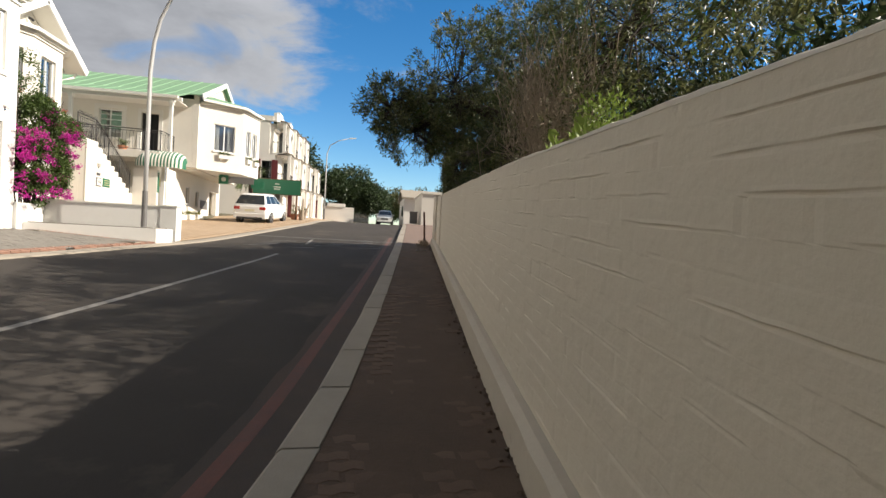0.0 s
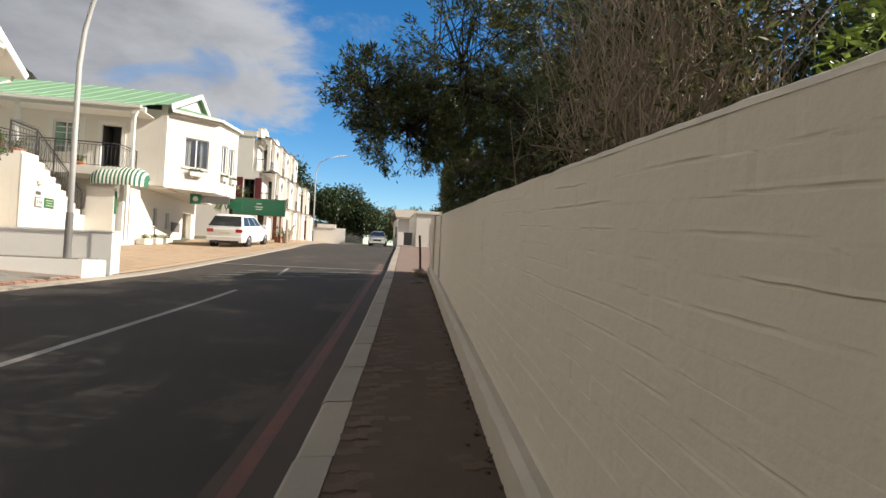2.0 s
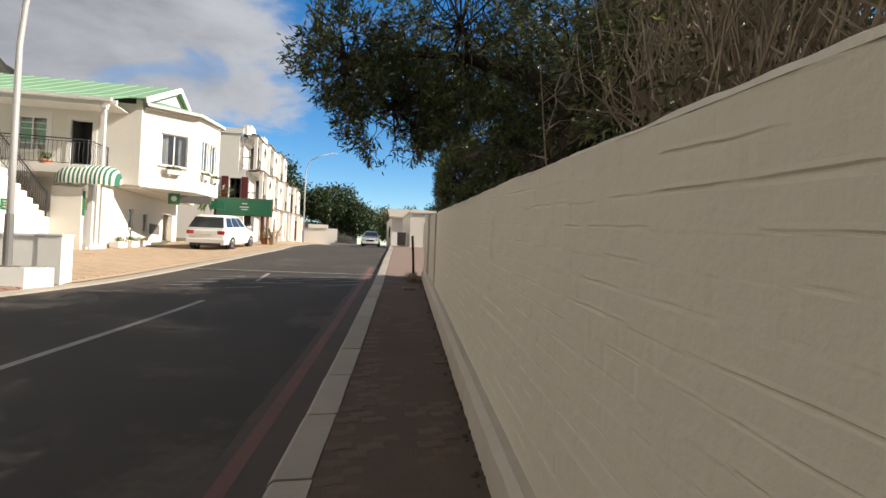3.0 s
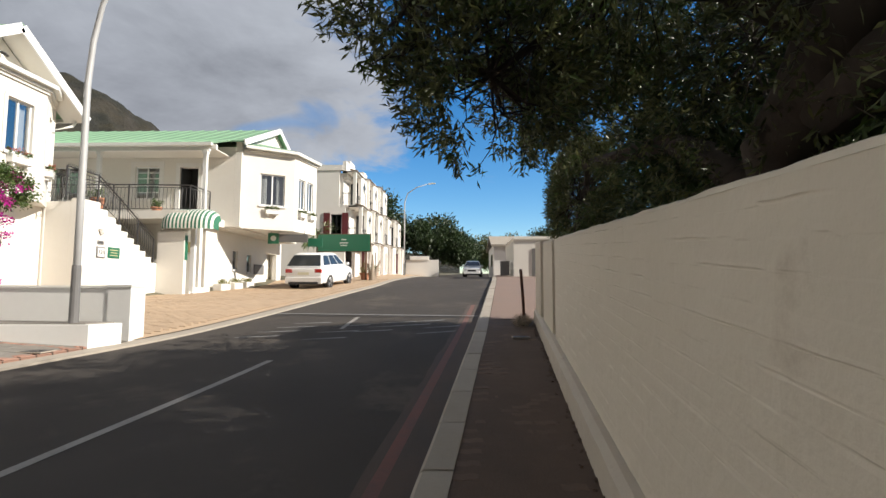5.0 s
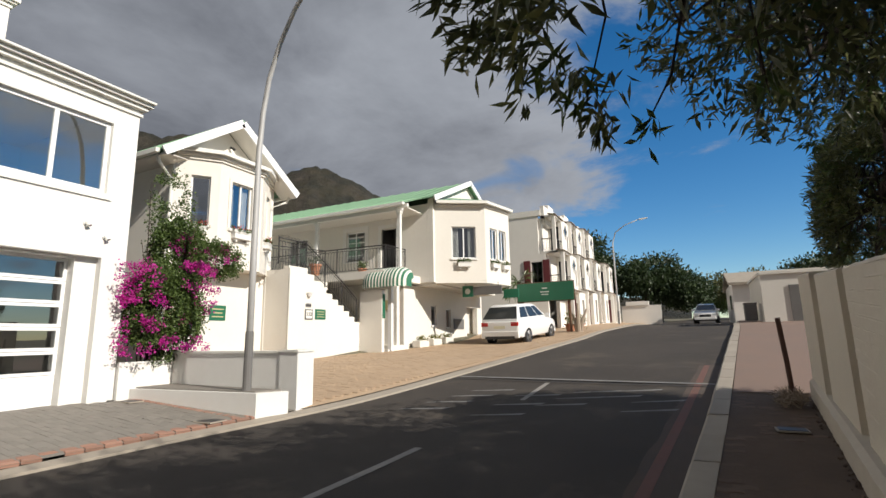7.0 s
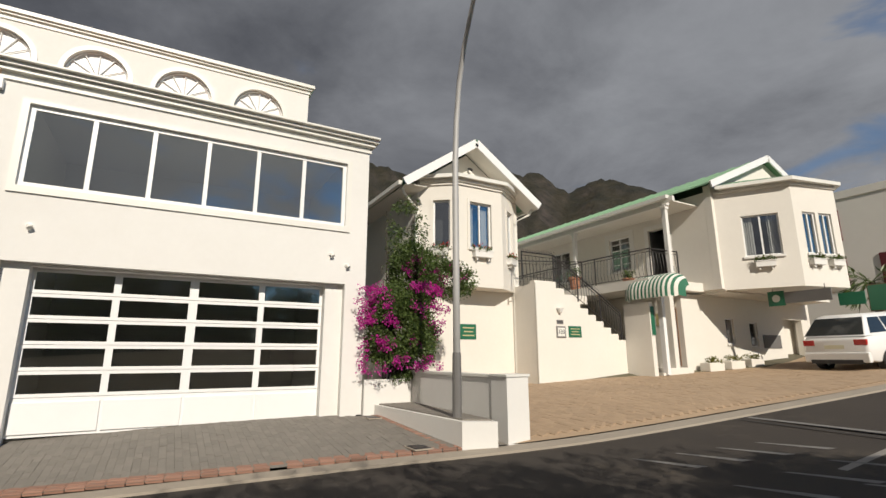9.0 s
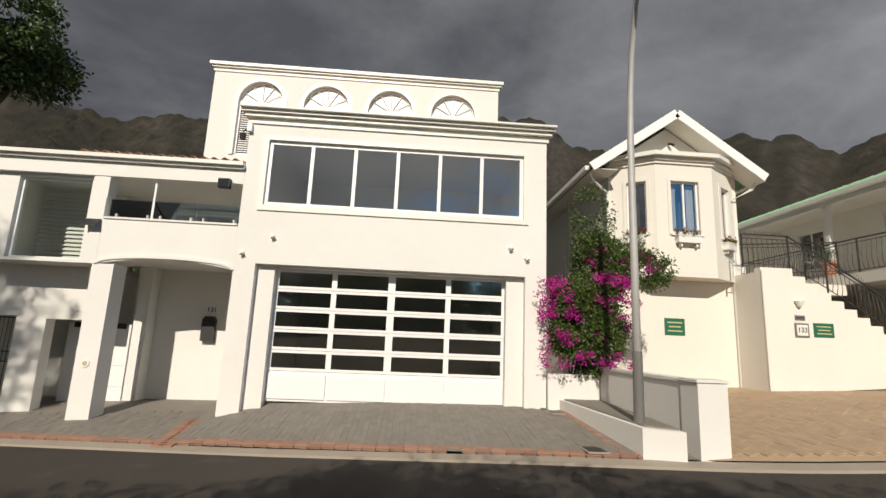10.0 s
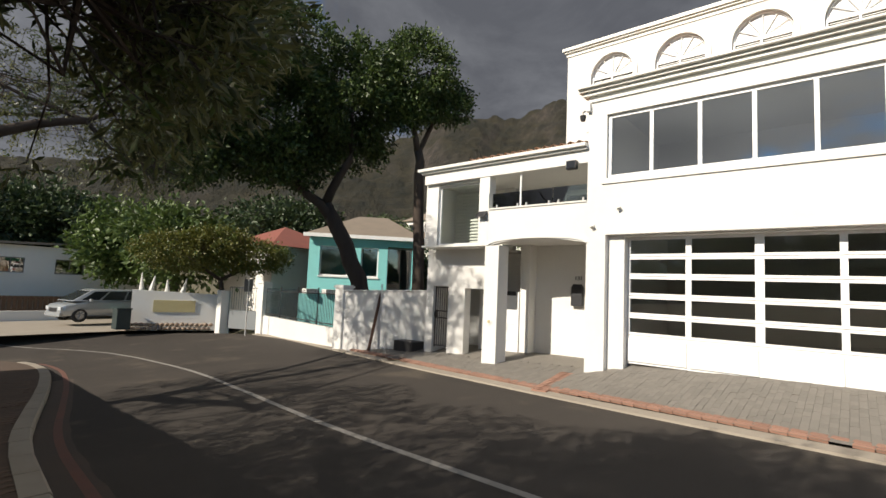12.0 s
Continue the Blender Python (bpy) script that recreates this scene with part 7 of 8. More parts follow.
rc = [(-20.9, -22.4, 3.6), (-14.6, -22.4, 3.6), (-14.6, -15.1, 3.6), (-20.9, -15.1, 3.6)]
for k in range(4):
    bm.faces.new([bm.verts.new(v) for v in (rc[k], rc[(k + 1) % 4], (-17.7, -18.7, 5.2))])
part("roof", bm, M["tile_red"], wh1)
wh2 = thing("house", "white house with a row of small windows across the bend", "house")
fr2 = along((0.5, -31), (-14, -30))
fr2 = fr2 if fr2(0, 0, 1)[1] < -31 else along((-14, -30), (0.5, -31))
bm = bmesh.new()
wins = [(2.0, 3.4), (5.2, 6.6), (8.2, 9.8), (11.4, 12.6)]
wall_cells(bm, fr2, 0, 14.5, -0.2, 3.1, 0.3, [(a, b, 1.3, 2.3) for a, b in wins])
part("upper_wall", bm, M["white_far"], wh2)
for a, b in wins:
    window(wh2, fr2, a, b, 1.3, 2.3, ((a + b) / 2,), depth=0.1, bar=0.06, frame_mat="signgrey", name="window")
part("lower_wall", solid(-14, 0.5, -31.6, -31.1, -2.0, -0.22), M["stone"], wh2)
bm = bmesh.new()
slab(bm, [fr2(-0.3, 3.1, -0.4), fr2(14.8, 3.6, -0.4), fr2(14.8, 3.9, 8), fr2(-0.3, 3.4, 8)], 0.15)
part("roof", bm, M["tile_grey"], wh2)
tf = thing("timber_fence", "brown slatted timber fence below the white house", "fence")
for k in range(36):
    part("slat", solid(-10.5 + k * 0.25, -10.32 + k * 0.25, -28.05, -28.0, -1.2, -0.1), M["wood"], tf)
for z in (-1.0, -0.3):
    part("rail", solid(-10.6, -1.4, -28.0, -27.95, z, z + 0.1), M["wood"], tf)
dl = thing("boundary_wall", "long low white wall along the side drive", "wall")
part("wall", solid(-7.5, 6, -26.2, -26.0, -1.9, -0.9), M["white_far"], dl)
bm = bmesh.new()
strip(bm, span(-26, -16, 1), lambda y: [(-14, y, -1.22 - 0.02 * (-16 - y)), (-6, y, -1.27 - 0.02 * (-16 - y)), (2, y, -1.36 - 0.02 * (-16 - y)), (14, y, -1.5 - 0.02 * (-16 - y))])
tagged(part("side_drive", bm, M["concrete"]), "pale concrete side drive at the bend", "driveway", kind="structure")

# houses on the lower slopes
def hill_house(x, y, w, d, h, wall, roof, label, rz=0, pitched=True):
    z = land_z(x, y)
    t = thing("house", label, "house", (x, y, z - 1.0), rz=rz, group="houses on the hillside")
    F4 = facing_x(d / 2)
    wins_ = [(-w / 2 + w * (k + 0.2) / 4, -w / 2 + w * (k + 0.75) / 4, 1 + s * 2.8 + 0.8, 1 + s * 2.8 + 2.1) for k in range(4) for s in range(max(1, int(h / 2.8)))]
    bm = bmesh.new()
    wall_cells(bm, F4, -w / 2, w / 2, -2, 1 + h, 0.3, wins_)
    box(bm, -d / 2, d / 2 - 0.3, -w / 2, -w / 2 + 0.3, -2, 1 + h), box(bm, -d / 2, d / 2 - 0.3, w / 2 - 0.3, w / 2, -2, 1 + h)
    part("wall", bm, M[wall], t)
    for a, b, c, e in wins_:
        bm = bmesh.new()
        bm.faces.new([bm.verts.new(F4(u, v, 0.12)) for u, v in ((a, c), (b, c), (b, e), (a, e))])
        part("window", bm, M["glass_pane_car"], t)
    bm = bmesh.new()
    if pitched:
        slab(bm, [(d / 2 + 0.4, -w / 2 - 0.4, 1 + h), (d / 2 + 0.4, w / 2 + 0.4, 1 + h), (0, w / 2 + 0.4, 1 + h + d * 0.22), (0, -w / 2 - 0.4, 1 + h + d * 0.22)], 0.15)
        slab(bm, [(-d / 2 - 0.4, -w / 2 - 0.4, 1 + h), (-d / 2 - 0.4, w / 2 + 0.4, 1 + h), (0, w / 2 + 0.4, 1 + h + d * 0.22), (0, -w / 2 - 0.4, 1 + h + d * 0.22)], 0.15)
    else:
        box(bm, -d / 2 - 0.3, d / 2 + 0.6, -w / 2 - 0.3, w / 2 + 0.3, 1 + h, 1.25 + h)
    part("roof", bm, M[roof], t)


hill_house(-62, -40, 14, 8, 5.6, "white_far", "tile_grey", "pale two-storey house on the hillside")
hill_house(-58, -26, 12, 8, 3, "white_far", "tile_red", "white house with a red roof on the hillside")
hill_house(-72, -58, 16, 8, 5.6, "grey_paint", "tile_grey", "grey house on the hillside among trees", pitched=False)
hill_house(-84, -34, 14, 8, 5.6, "white_far", "tile_grey", "white house high on the hillside", pitched=False)
hill_house(-46, -30, 11, 8, 3, "cream", "tile_grey", "cream house below the hillside")
hill_house(-34, 22.5, 9, 8, 4.6, "white_far", "tile_grey", "white flat-roofed house behind the garage house", pitched=False)
hill_house(-40, 43, 11, 8, 6.5, "grey_paint", "grey_paint", "blue-grey flat-roofed house behind the green roofs", pitched=False)

# ---- mountain ridge ----
RIDGE = [(-200, 7), (-165, 11), (-150, 14), (-142, 15.8), (-138, 16.7), (-134, 17.6), (-130.5, 20.3), (-127, 20.5), (-124, 19.6), (-121, 19.8), (-117, 22.0), (-110, 23), (-100, 23.6), (-90, 24.5),
         (-83, 24.6), (-79, 26.0), (-75, 25.1), (-71, 22.8), (-67.5, 21.3), (-62, 20.3), (-56, 21.3), (-52.5, 21.5), (-49, 20.6), (-46, 18.6), (-44.2, 18.7), (-42.6, 19.8), (-41, 19.0), (-39.5, 18.8), (-37, 17.8),
         (-33, 15.5), (-27, 11), (-20, 7), (-12, 4.5), (0, 3.5)]
bm = bmesh.new()
prev = None
RN = [95 + 9 * k for k in range(41)] + [480, 520, 600]
for k in range(0, 421):
    az = -200 + k * 200 / 420
    el = smooth_list(RIDGE, az, 0.9)
    crest = math.tan(radians(el)) * 455
    a = radians(az)
    row = []
    for r in RN:
        f = min(1.0, max(0.0, (r - 95) / (455 - 95)))
        h = crest * (0.30 * f + 0.70 * f ** 2.1)
        px, py = r * math.sin(a), 9 + r * math.cos(a)
        if r > 455:
            h = crest * (1 - (r - 455) / 400)
        nn = noise.fractal((px * 0.011, py * 0.011, 0.3), 0.9, 2.1, 6)
        crag = noise.fractal((px * 0.035, py * 0.035, 7.1), 0.7, 2.2, 6)
        spur = 1 - abs(noise.noise((px * 0.02, py * 0.02, 3.3)))
        h += crest * (0.10 * nn * math.sin(math.pi * min(1, f)) + 0.045 * crag * f * f) + (spur - 0.7) * 16 * math.sin(math.pi * min(1, f)) + 2.4 * f * noise.fractal((px * 0.12, py * 0.12, 1.1), 0.6, 2.3, 4)
        row.append(bm.verts.new((px, py, h + 1.4 - (1 - f) * 8)))
    if prev:
        for j in range(len(RN) - 1):
            bm.faces.new((prev[j], row[j], row[j + 1], prev[j + 1]))
    prev = row
bmesh.ops.recalc_face_normals(bm, faces=bm.faces)
tagged(part("mountain", bm, M["mountain"], smooth=True), "rocky mountain ridge with dark scrub above the town", "mountain", kind="structure")

# ---- trees ----
def tree(name, label, base, limbs, clusters, leaf, size, per, leaf_mat, bark="bark", twig_mat="bark", seed=1, thr=-0.1, droop=0.2, spread=0.05, twigs=14, scale=1.3, category="tree"):
    """A tapered, branching trunk and a crown of leaf sprigs in uneven clumps.
    limbs: (points, radius, end radius); clusters: (centre, radii, sprigs, from which limb)."""
    t = thing(name, label, category, base)
    rg = np.random.default_rng(seed)
    for k, (pts, r0, r1) in enumerate(limbs):
        fine = [Vector(pts[0])]
        for a, b in zip(pts, pts[1:]):
            a, b = Vector(a), Vector(b)
            for s in (0.33, 0.66, 1.0):
                w = r0 * 0.35 if s < 1 else 0
                fine.append(a.lerp(b, s) + Vector(rg.normal(0, 1, 3)) * w * 0.5)
        bm = bmesh.new()
        tube(bm, fine, r0, 9, r1)
        part("trunk" if k == 0 else "limb", bm, M[bark], t, smooth=True)
    bm = bmesh.new()
    cp, co = [], []
    for c, r, n, li in clusters:
        p, o = blob(c, r, n, rg, thr, scale, seed)
        cp.append(p), co.append(o)
        start = Vector(limbs[li][0][-1])
        cc = Vector(c)
        tube(bm, [start, start.lerp(cc, 0.5) + Vector(rg.normal(0, 0.08, 3)), cc], 0.05, 6, 0.02)
        for j in range(twigs):
            q = Vector(p[j * max(1, n // twigs) % n])
            m_ = cc.lerp(q, 0.5) + Vector(rg.normal(0, 0.12, 3))
            tube(bm, [cc, m_, q], 0.016, 4, 0.004, cap=False)
            for _ in range(3):
                q2 = Vector(p[rg.integers(n)])
                if (q2 - m_).length < max(r) * 0.9:
                    tube(bm, [m_, m_.lerp(q2, 0.5) + Vector(rg.normal(0, 0.05, 3)), q2], 0.008, 3, 0.003, cap=False)
    part("fine_branching", bm, M[twig_mat], t)
    mats = leaf_mat if isinstance(leaf_mat, (list, tuple)) else [leaf_mat]
    cp, co = np.vstack(cp), np.vstack(co)
    pick = rg.random(len(cp))
    for k, m in enumerate(mats):
        lo, hi = (0, 1) if len(mats) == 1 else ((0, 0.84), (0.84, 1))[k]
        sel = (pick >= lo) & (pick < hi)
        leaf_cloud("crown", cp[sel], co[sel], per, leaf[0], leaf[1], spread, M[m], t, droop, seed + 100 + k)
    return t


# broad tree behind the garden wall, reaching over the pavement
tree("tree", "dark olive-leaved tree reaching over the beige garden wall", (3.0, 8.0, -0.8),
     [([(0, 1.2, -0.3), (-0.5, 0.9, 1.9), (-0.8, 0.5, 2.75), (-0.8, -0.5, 3.45)], 0.34, 0.22),
      ([(-0.8, -0.1, 3.2), (-1.3, 0.2, 3.7), (-1.9, 0.6, 4.0)], 0.17, 0.07),
      ([(-0.8, 0.1, 2.85), (-0.8, -1.0, 3.0), (-0.7, -2.3, 3.4), (-0.5, -3.8, 4.0)], 0.19, 0.08),
      ([(-0.6, 0.7, 2.3), (-0.6, 2.7, 3.4), (-0.9, 5.2, 3.8)], 0.18, 0.07),
      ([(-0.8, -0.4, 3.4), (-0.2, 0.2, 4.6), (0.3, 1.0, 5.4)], 0.18, 0.08)],
     [((-2.0, 0.5, 4.3), (1.0, 2.0, 1.15), 640, 1), ((-2.75, 0.75, 3.35), (0.75, 0.95, 0.75), 430, 1), ((-3.3, 0.3, 3.65), (0.65, 0.75, 0.6), 260, 1), ((-2.2, 1.8, 3.7), (0.8, 1.0, 0.8), 250, 1),
      ((-1.6, 3.2, 4.3), (0.9, 1.7, 1.1), 380, 3), ((-0.70, 6.4, 3.40), (0.55, 1.7, 1.15), 1500, 3), ((-0.2, 4.6, 4.2), (1.3, 2.6, 1.5), 700, 3),
      ((-0.5, 0.6, 4.0), (1.3, 3.0, 2.0), 1300, 4), ((-0.2, -3.0, 4.1), (1.4, 2.6, 1.9), 1300, 2), ((0.4, 1.0, 5.4), (2.0, 3.6, 1.2), 1300, 4)],
     (0.088, 0.021), None, 16, ("leaf_olive", "leaf_mid"), seed=11, thr=-0.12, droop=-0.05, spread=0.035, twig_mat="bark", twigs=26)
# darker tree farther back along the wall, arching over the street
tree("tree", "large dark tree arching over the street bend", (2.2, -2.2, -1.6),
     [([(0, 0, -0.3), (0, 0.1, 2.2), (-0.4, 0.4, 3.8)], 0.38, 0.26),
      ([(-0.4, 0.4, 3.8), (-2.2, 0.8, 5.4), (-4.2, 1.1, 6.2)], 0.20, 0.07),
      ([(-0.4, 0.4, 3.8), (0.1, 2.0, 4.6), (0.3, 3.2, 5.0)], 0.18, 0.07),
      ([(-0.4, 0.4, 3.8), (-1.6, -0.6, 5.6), (-3.2, -1.6, 6.6)], 0.18, 0.07)],
     # the 2500-sprig cluster is added above the view to shade the left wing
     [((-5.0, 0.9, 6.9), (2.2, 2.0, 1.3), 340, 1), ((-5.2, 1.4, 5.5), (1.3, 1.2, 0.8), 130, 1), ((-1.4, -0.1, 10.1), (2.8, 3.3, 1.6), 2500, 2), ((-2.4, 0.4, 6.9), (2.0, 1.8, 1.4), 240, 1), ((0.4, 3.6, 5.0), (1.5, 2.4, 1.9), 900, 2), ((0.6, 0.2, 5.2), (1.8, 2.4, 2.0), 700, 2),
      ((-4.4, -1.6, 7.0), (2.4, 2.2, 1.6), 520, 3)],
     (0.10, 0.028), None, 12, ("leaf_olive", "leaf_mid"), seed=17, thr=-0.12, spread=0.05, twigs=22)
# dense dark shrubs filling the garden behind the wall
for k, (bx, by, hh, nn, wd) in enumerate(((3.2, 1.2, 3.0, 2000, 1.6), (3.8, 4.6, 3.3, 2200, 1.5), (3.7, 7.6, 4.4, 2600, 1.5), (3.6, 10.8, 4.8, 2400, 1.6), (3.9, 14.2, 4.2, 1700, 1.6), (3.2, -2.2, 2.6, 1200, 1.6), (5.8, 6.0, 5.4, 1800, 2.2), (5.8, 11.5, 5.2, 1300, 2.2), (7.2, 3.4, 5.2, 1800, 2.4), (5.2, 1.8, 3.9, 1900, 1.9))):
    tree("shrub", "dense dark green shrub behind the garden wall", (bx, by, zn(by) - 0.2),
         [([(0, 0, -0.2), (0.1, 0, hh * 0.3), (0, 0.1, hh * 0.5)], 0.09, 0.05)],
         [((-0.2, -0.3, hh * 0.42), (wd, 1.8, hh * 0.40), nn // 2, 0), ((0, 0.4, hh * 0.78), (wd * 0.9, 1.7, hh * 0.36), nn // 2, 0)],
         (0.13, 0.042), None, 10, ("leaf_dark", "leaf_olive"), seed=80 + k, thr=-0.45, spread=0.09, twigs=10, category="shrub")
# dry twiggy bush and young shoots on the wall
bush = thing("dry_bush", "grey leafless twiggy bush behind the garden wall", "bush", (1.62, 5.6, -0.6))
rg = np.random.default_rng(8)
bm = bmesh.new()
for k in range(230):
    y0_ = rg.uniform(-1.9, -0.1)
    top = Vector((rg.normal(-0.15, 0.25), y0_ + rg.normal(0, 0.35), rg.uniform(2.1, 3.6)))
    s = Vector((0.2 + rg.normal(0, 0.15), y0_ * 0.6, rg.uniform(1.2, 2.0)))
    m_ = s.lerp(top, 0.5) + Vector(rg.normal(0, 0.20, 3))
    tube(bm, [s, s.lerp(m_, 0.5) + Vector(rg.normal(0, 0.06, 3)), m_, m_.lerp(top, 0.5) + Vector(rg.normal(0, 0.10, 3)), top], 0.009, 4, 0.003, cap=False)
    for _ in range(4):
        b_ = m_.lerp(top, rg.uniform(0, 0.7))
        e = b_ + Vector((rg.normal(0, 0.10), rg.normal(0, 0.10), rg.uniform(0.08, 0.35)))
        tube(bm, [b_, b_.lerp(e, 0.5) + Vector(rg.normal(0, 0.03, 3)), e], 0.0045, 3, 0.002, cap=False)
part("branching", bm, M["twig"], bush)
p, o = blob((0.05, -0.5, 2.45), (0.6, 2.0, 1.0), 620, rg)
leaf_cloud("leaves", p, o, 9, 0.08, 0.02, 0.04, M["leaf_olive"], bush, seed=5)
shoot = thing("shrub", "bright green leafy shrub above the garden wall", "shrub", (1.25, 2.6, 0.2))
p, o = blob((0, 0.05, 1.12), (0.18, 0.30, 0.32), 85, rg, -1)
leaf_cloud("leaves", p, o, 9, 0.06, 0.018, 0.045, M["leaf_light"], shoot, seed=6, droop=-0.4)
for (yy, zz_) in ((2.05, 1.0), (1.5, 1.02)):
    sp = thing("wall_weed", "bright green seedling growing over the wall top", "weed", (xw(yy) + 0.2, yy, wall_top(yy) - 0.02), group="seedlings on the wall")
    p = rg.normal(0, 0.02, (6, 3)) + (0, 0, 0.03)
    leaf_cloud("leaves", p, np.tile((-0.3, 0, 0.5), (6, 1)), 2, 0.085, 0.04, 0.02, M["leaf_light"], sp, seed=9, droop=-0.4)

# tall trees in the garden of the aqua house
tree("tree", "tall dark-trunked tree forking behind the boundary wall", (-13.3, -5.3, -0.9),
     [([(0, 0, -0.3), (0.1, -0.1, 2.6), (0.9, -0.8, 4.8), (1.3, -1.2, 5.8)], 0.42, 0.30),
      ([(1.1, -1.0, 5.2), (2.6, -1.6, 6.6), (3.8, -2.0, 8.0)], 0.24, 0.10),
      ([(1.3, -1.2, 5.8), (1.2, 0.2, 7.6), (1.4, 0.5, 9.0)], 0.22, 0.10)],
     [((3.6, -2.2, 9.4), (2.8, 2.6, 2.4), 900, 1), ((6.2, -2.6, 8.2), (2.2, 2.2, 1.9), 560, 1), ((1.6, 0.4, 10.4), (2.4, 2.4, 2.2), 760, 2), ((4.6, -1.2, 11.6), (3.0, 2.8, 2.0), 800, 1), ((2.6, -1.5, 7.6), (1.6, 1.6, 1.2), 300, 1), ((0.6, -0.8, 9.4), (2.2, 2.0, 2.0), 560, 2), ((7.2, -1.6, 6.9), (1.8, 1.8, 1.4), 420, 1), ((7.4, -1.4, 9.4), (2.2, 2.0, 2.0), 520, 1), ((4.6, -1.4, 7.6), (2.2, 2.0, 1.5), 520, 1)],
     (0.20, 0.10), None, 14, ("leaf_pine", "leaf_mid"), seed=23, thr=-0.2, spread=0.16, scale=0.8)
tree("tree", "slender dark-trunked tree beside the white house", (-14.9, -3.5, -0.9),
     [([(0, 0, -0.3), (0.3, 0.3, 3.0), (0.7, 0.5, 6.5), (0.9, 0.5, 8.2)], 0.30, 0.18),
      ([(0.9, 0.5, 8.0), (1.5, 0.6, 9.6), (1.6, 0.8, 10.4)], 0.14, 0.06),
      ([(0.9, 0.5, 8.0), (0.3, 0.8, 9.6), (0.0, 1.0, 10.4)], 0.12, 0.06)],
     [((1.3, 0.7, 11.2), (1.6, 1.6, 1.9), 620, 1), ((0.1, 1.1, 10.4), (1.2, 1.2, 1.2), 300, 2), ((1.8, 0.6, 9.6), (0.9, 0.9, 0.8), 150, 1)],
     (0.18, 0.09), None, 14, ("leaf_pine", "leaf_mid"), seed=29, thr=-0.2, spread=0.14, scale=0.8)
tree("tree", "spreading yellow-green tree over the driveway gate", (-12.2, -15.8, -1.2),
     [([(0, 0, -0.2), (0.1, 0.2, 1.6), (0.3, 0.4, 2.6)], 0.20, 0.12), ([(0.3, 0.4, 2.6), (1.8, 0.2, 3.6)], 0.10, 0.05), ([(0.3, 0.4, 2.6), (-1.4, 0.8, 3.6)], 0.10, 0.05)],
     [((2.2, 0.0, 4.0), (2.4, 2.0, 1.0), 620, 1), ((-1.2, 0.9, 4.0), (2.2, 1.8, 0.95), 560, 2), ((0.6, 0.4, 4.6), (2.0, 1.8, 0.8), 420, 1)],
     (0.16, 0.07), None, 14, ("leaf_yellow", "leaf_mid"), seed=31, thr=-0.2, spread=0.14, scale=0.9)


def bushy(base, w, h, n, mat, label, seed, trunk=True, name="tree", leafsize=0.4):
    lim = [([(0, 0, -0.3), (0.1, 0, h * 0.35), (0.1, 0.1, h * 0.5)], w * 0.05, w * 0.03)]
    rg_ = np.random.default_rng(seed)
    cl_ = [((rg_.uniform(-0.5, 0.5) * w, rg_.uniform(-0.5, 0.5) * w, h * rg_.uniform(0.45, 0.85)), (w * 0.38, w * 0.38, h * 0.22), n // 6, 0) for _ in range(6)]
    tree(name, label, base, lim, cl_, (leafsize, leafsize * 0.55), None, 12, mat, seed=seed, thr=-0.3, spread=leafsize * 0.9, twigs=4, scale=0.5)


bushy((-4.5, 72, 2.3), 8.5, 8.2, 1900, "leaf_dark", "broad dark green street tree up the hill", 41)
bushy((-11.5, 70, 2.3), 7, 10, 900, "leaf_dark", "dark green tree behind the white block", 42)
bushy((1.5, 96, 3.1), 9, 5, 700, "leaf_mid", "low green trees at the top of the street", 43)
bushy((6.5, 88, 2.9), 5, 6.5, 300, "leaf_olive", "thin grey-green tree at the top of the street", 44)
bushy((14, 80, 2.4), 8, 7.5, 600, "leaf_dark", "dark tree behind the white houses", 45)
bushy((-13, -24, -1.2), 7, 8, 1100, "leaf_mid", "dense green tree behind the sign wall", 46)
bushy((-20, -26, -0.5), 8, 9, 900, "leaf_dark", "dark green tree behind the red-roofed house", 47)
bushy((-5, -37, -1.5), 9, 9, 900, "leaf_dark", "dark trees behind the white house", 48)
bushy((5, -36, -1.5), 9, 8, 700, "leaf_dark", "dark trees behind the white house", 49)
bushy((-12, -38, -1.5), 9, 10, 900, "leaf_dark", "dark trees behind the white house", 50)
for k, (x, y, w, h) in enumerate(((-30, -16, 6, 6), (-34, -26, 7, 6), (-40, -8, 7, 6), (-52, -16, 8, 7), (-60, -50, 9, 8), (-48, -44, 8, 8), (-70, -20, 9, 7), (-44, 4, 7, 6), (-50, 30, 7, 6), (-36, 34, 6, 7))):
    bushy((x, y, land_z(x, y) - 0.5), w, h, 420, "leaf_mid" if k % 2 else "leaf_dark", "green garden tree on the lower hillside", 60 + k)


def palm(at, h, label, seed, dry=False):
    t = thing("palm_tree", label, "palm", at)
    rg_ = np.random.default_rng(seed)
    bm = bmesh.new()
    tube(bm, [(0, 0, 0), (0.05, 0, h * 0.5), (0, 0.05, h)], 0.16, 9, 0.12)
    part("trunk", bm, M["bark"], t)
    bm = bmesh.new()
    for k in range(26):
        a, up = rg_.uniform(0, 2 * math.pi), rg_.uniform(-0.9, 1.1)
        d = Vector((math.cos(a), math.sin(a), up)).normalized()
        mid = Vector((0, 0, h)) + d * 0.7
        for j in range(9):
            e = mid + (d + Vector(rg_.normal(0, 0.35, 3))).normalized() * 0.7 + Vector((0, 0, -0.25))
            bm.faces.new([bm.verts.new(v) for v in (mid, mid.lerp(e, 0.5) + Vector((0.03, 0.03, 0)), e, mid.lerp(e, 0.5) - Vector((0.03, 0.03, 0)))])
        tube(bm, [(0, 0, h), mid], 0.015, 4)
    part("fronds", bm, M["leaf_yellow" if dry else "leaf_mid"], t)


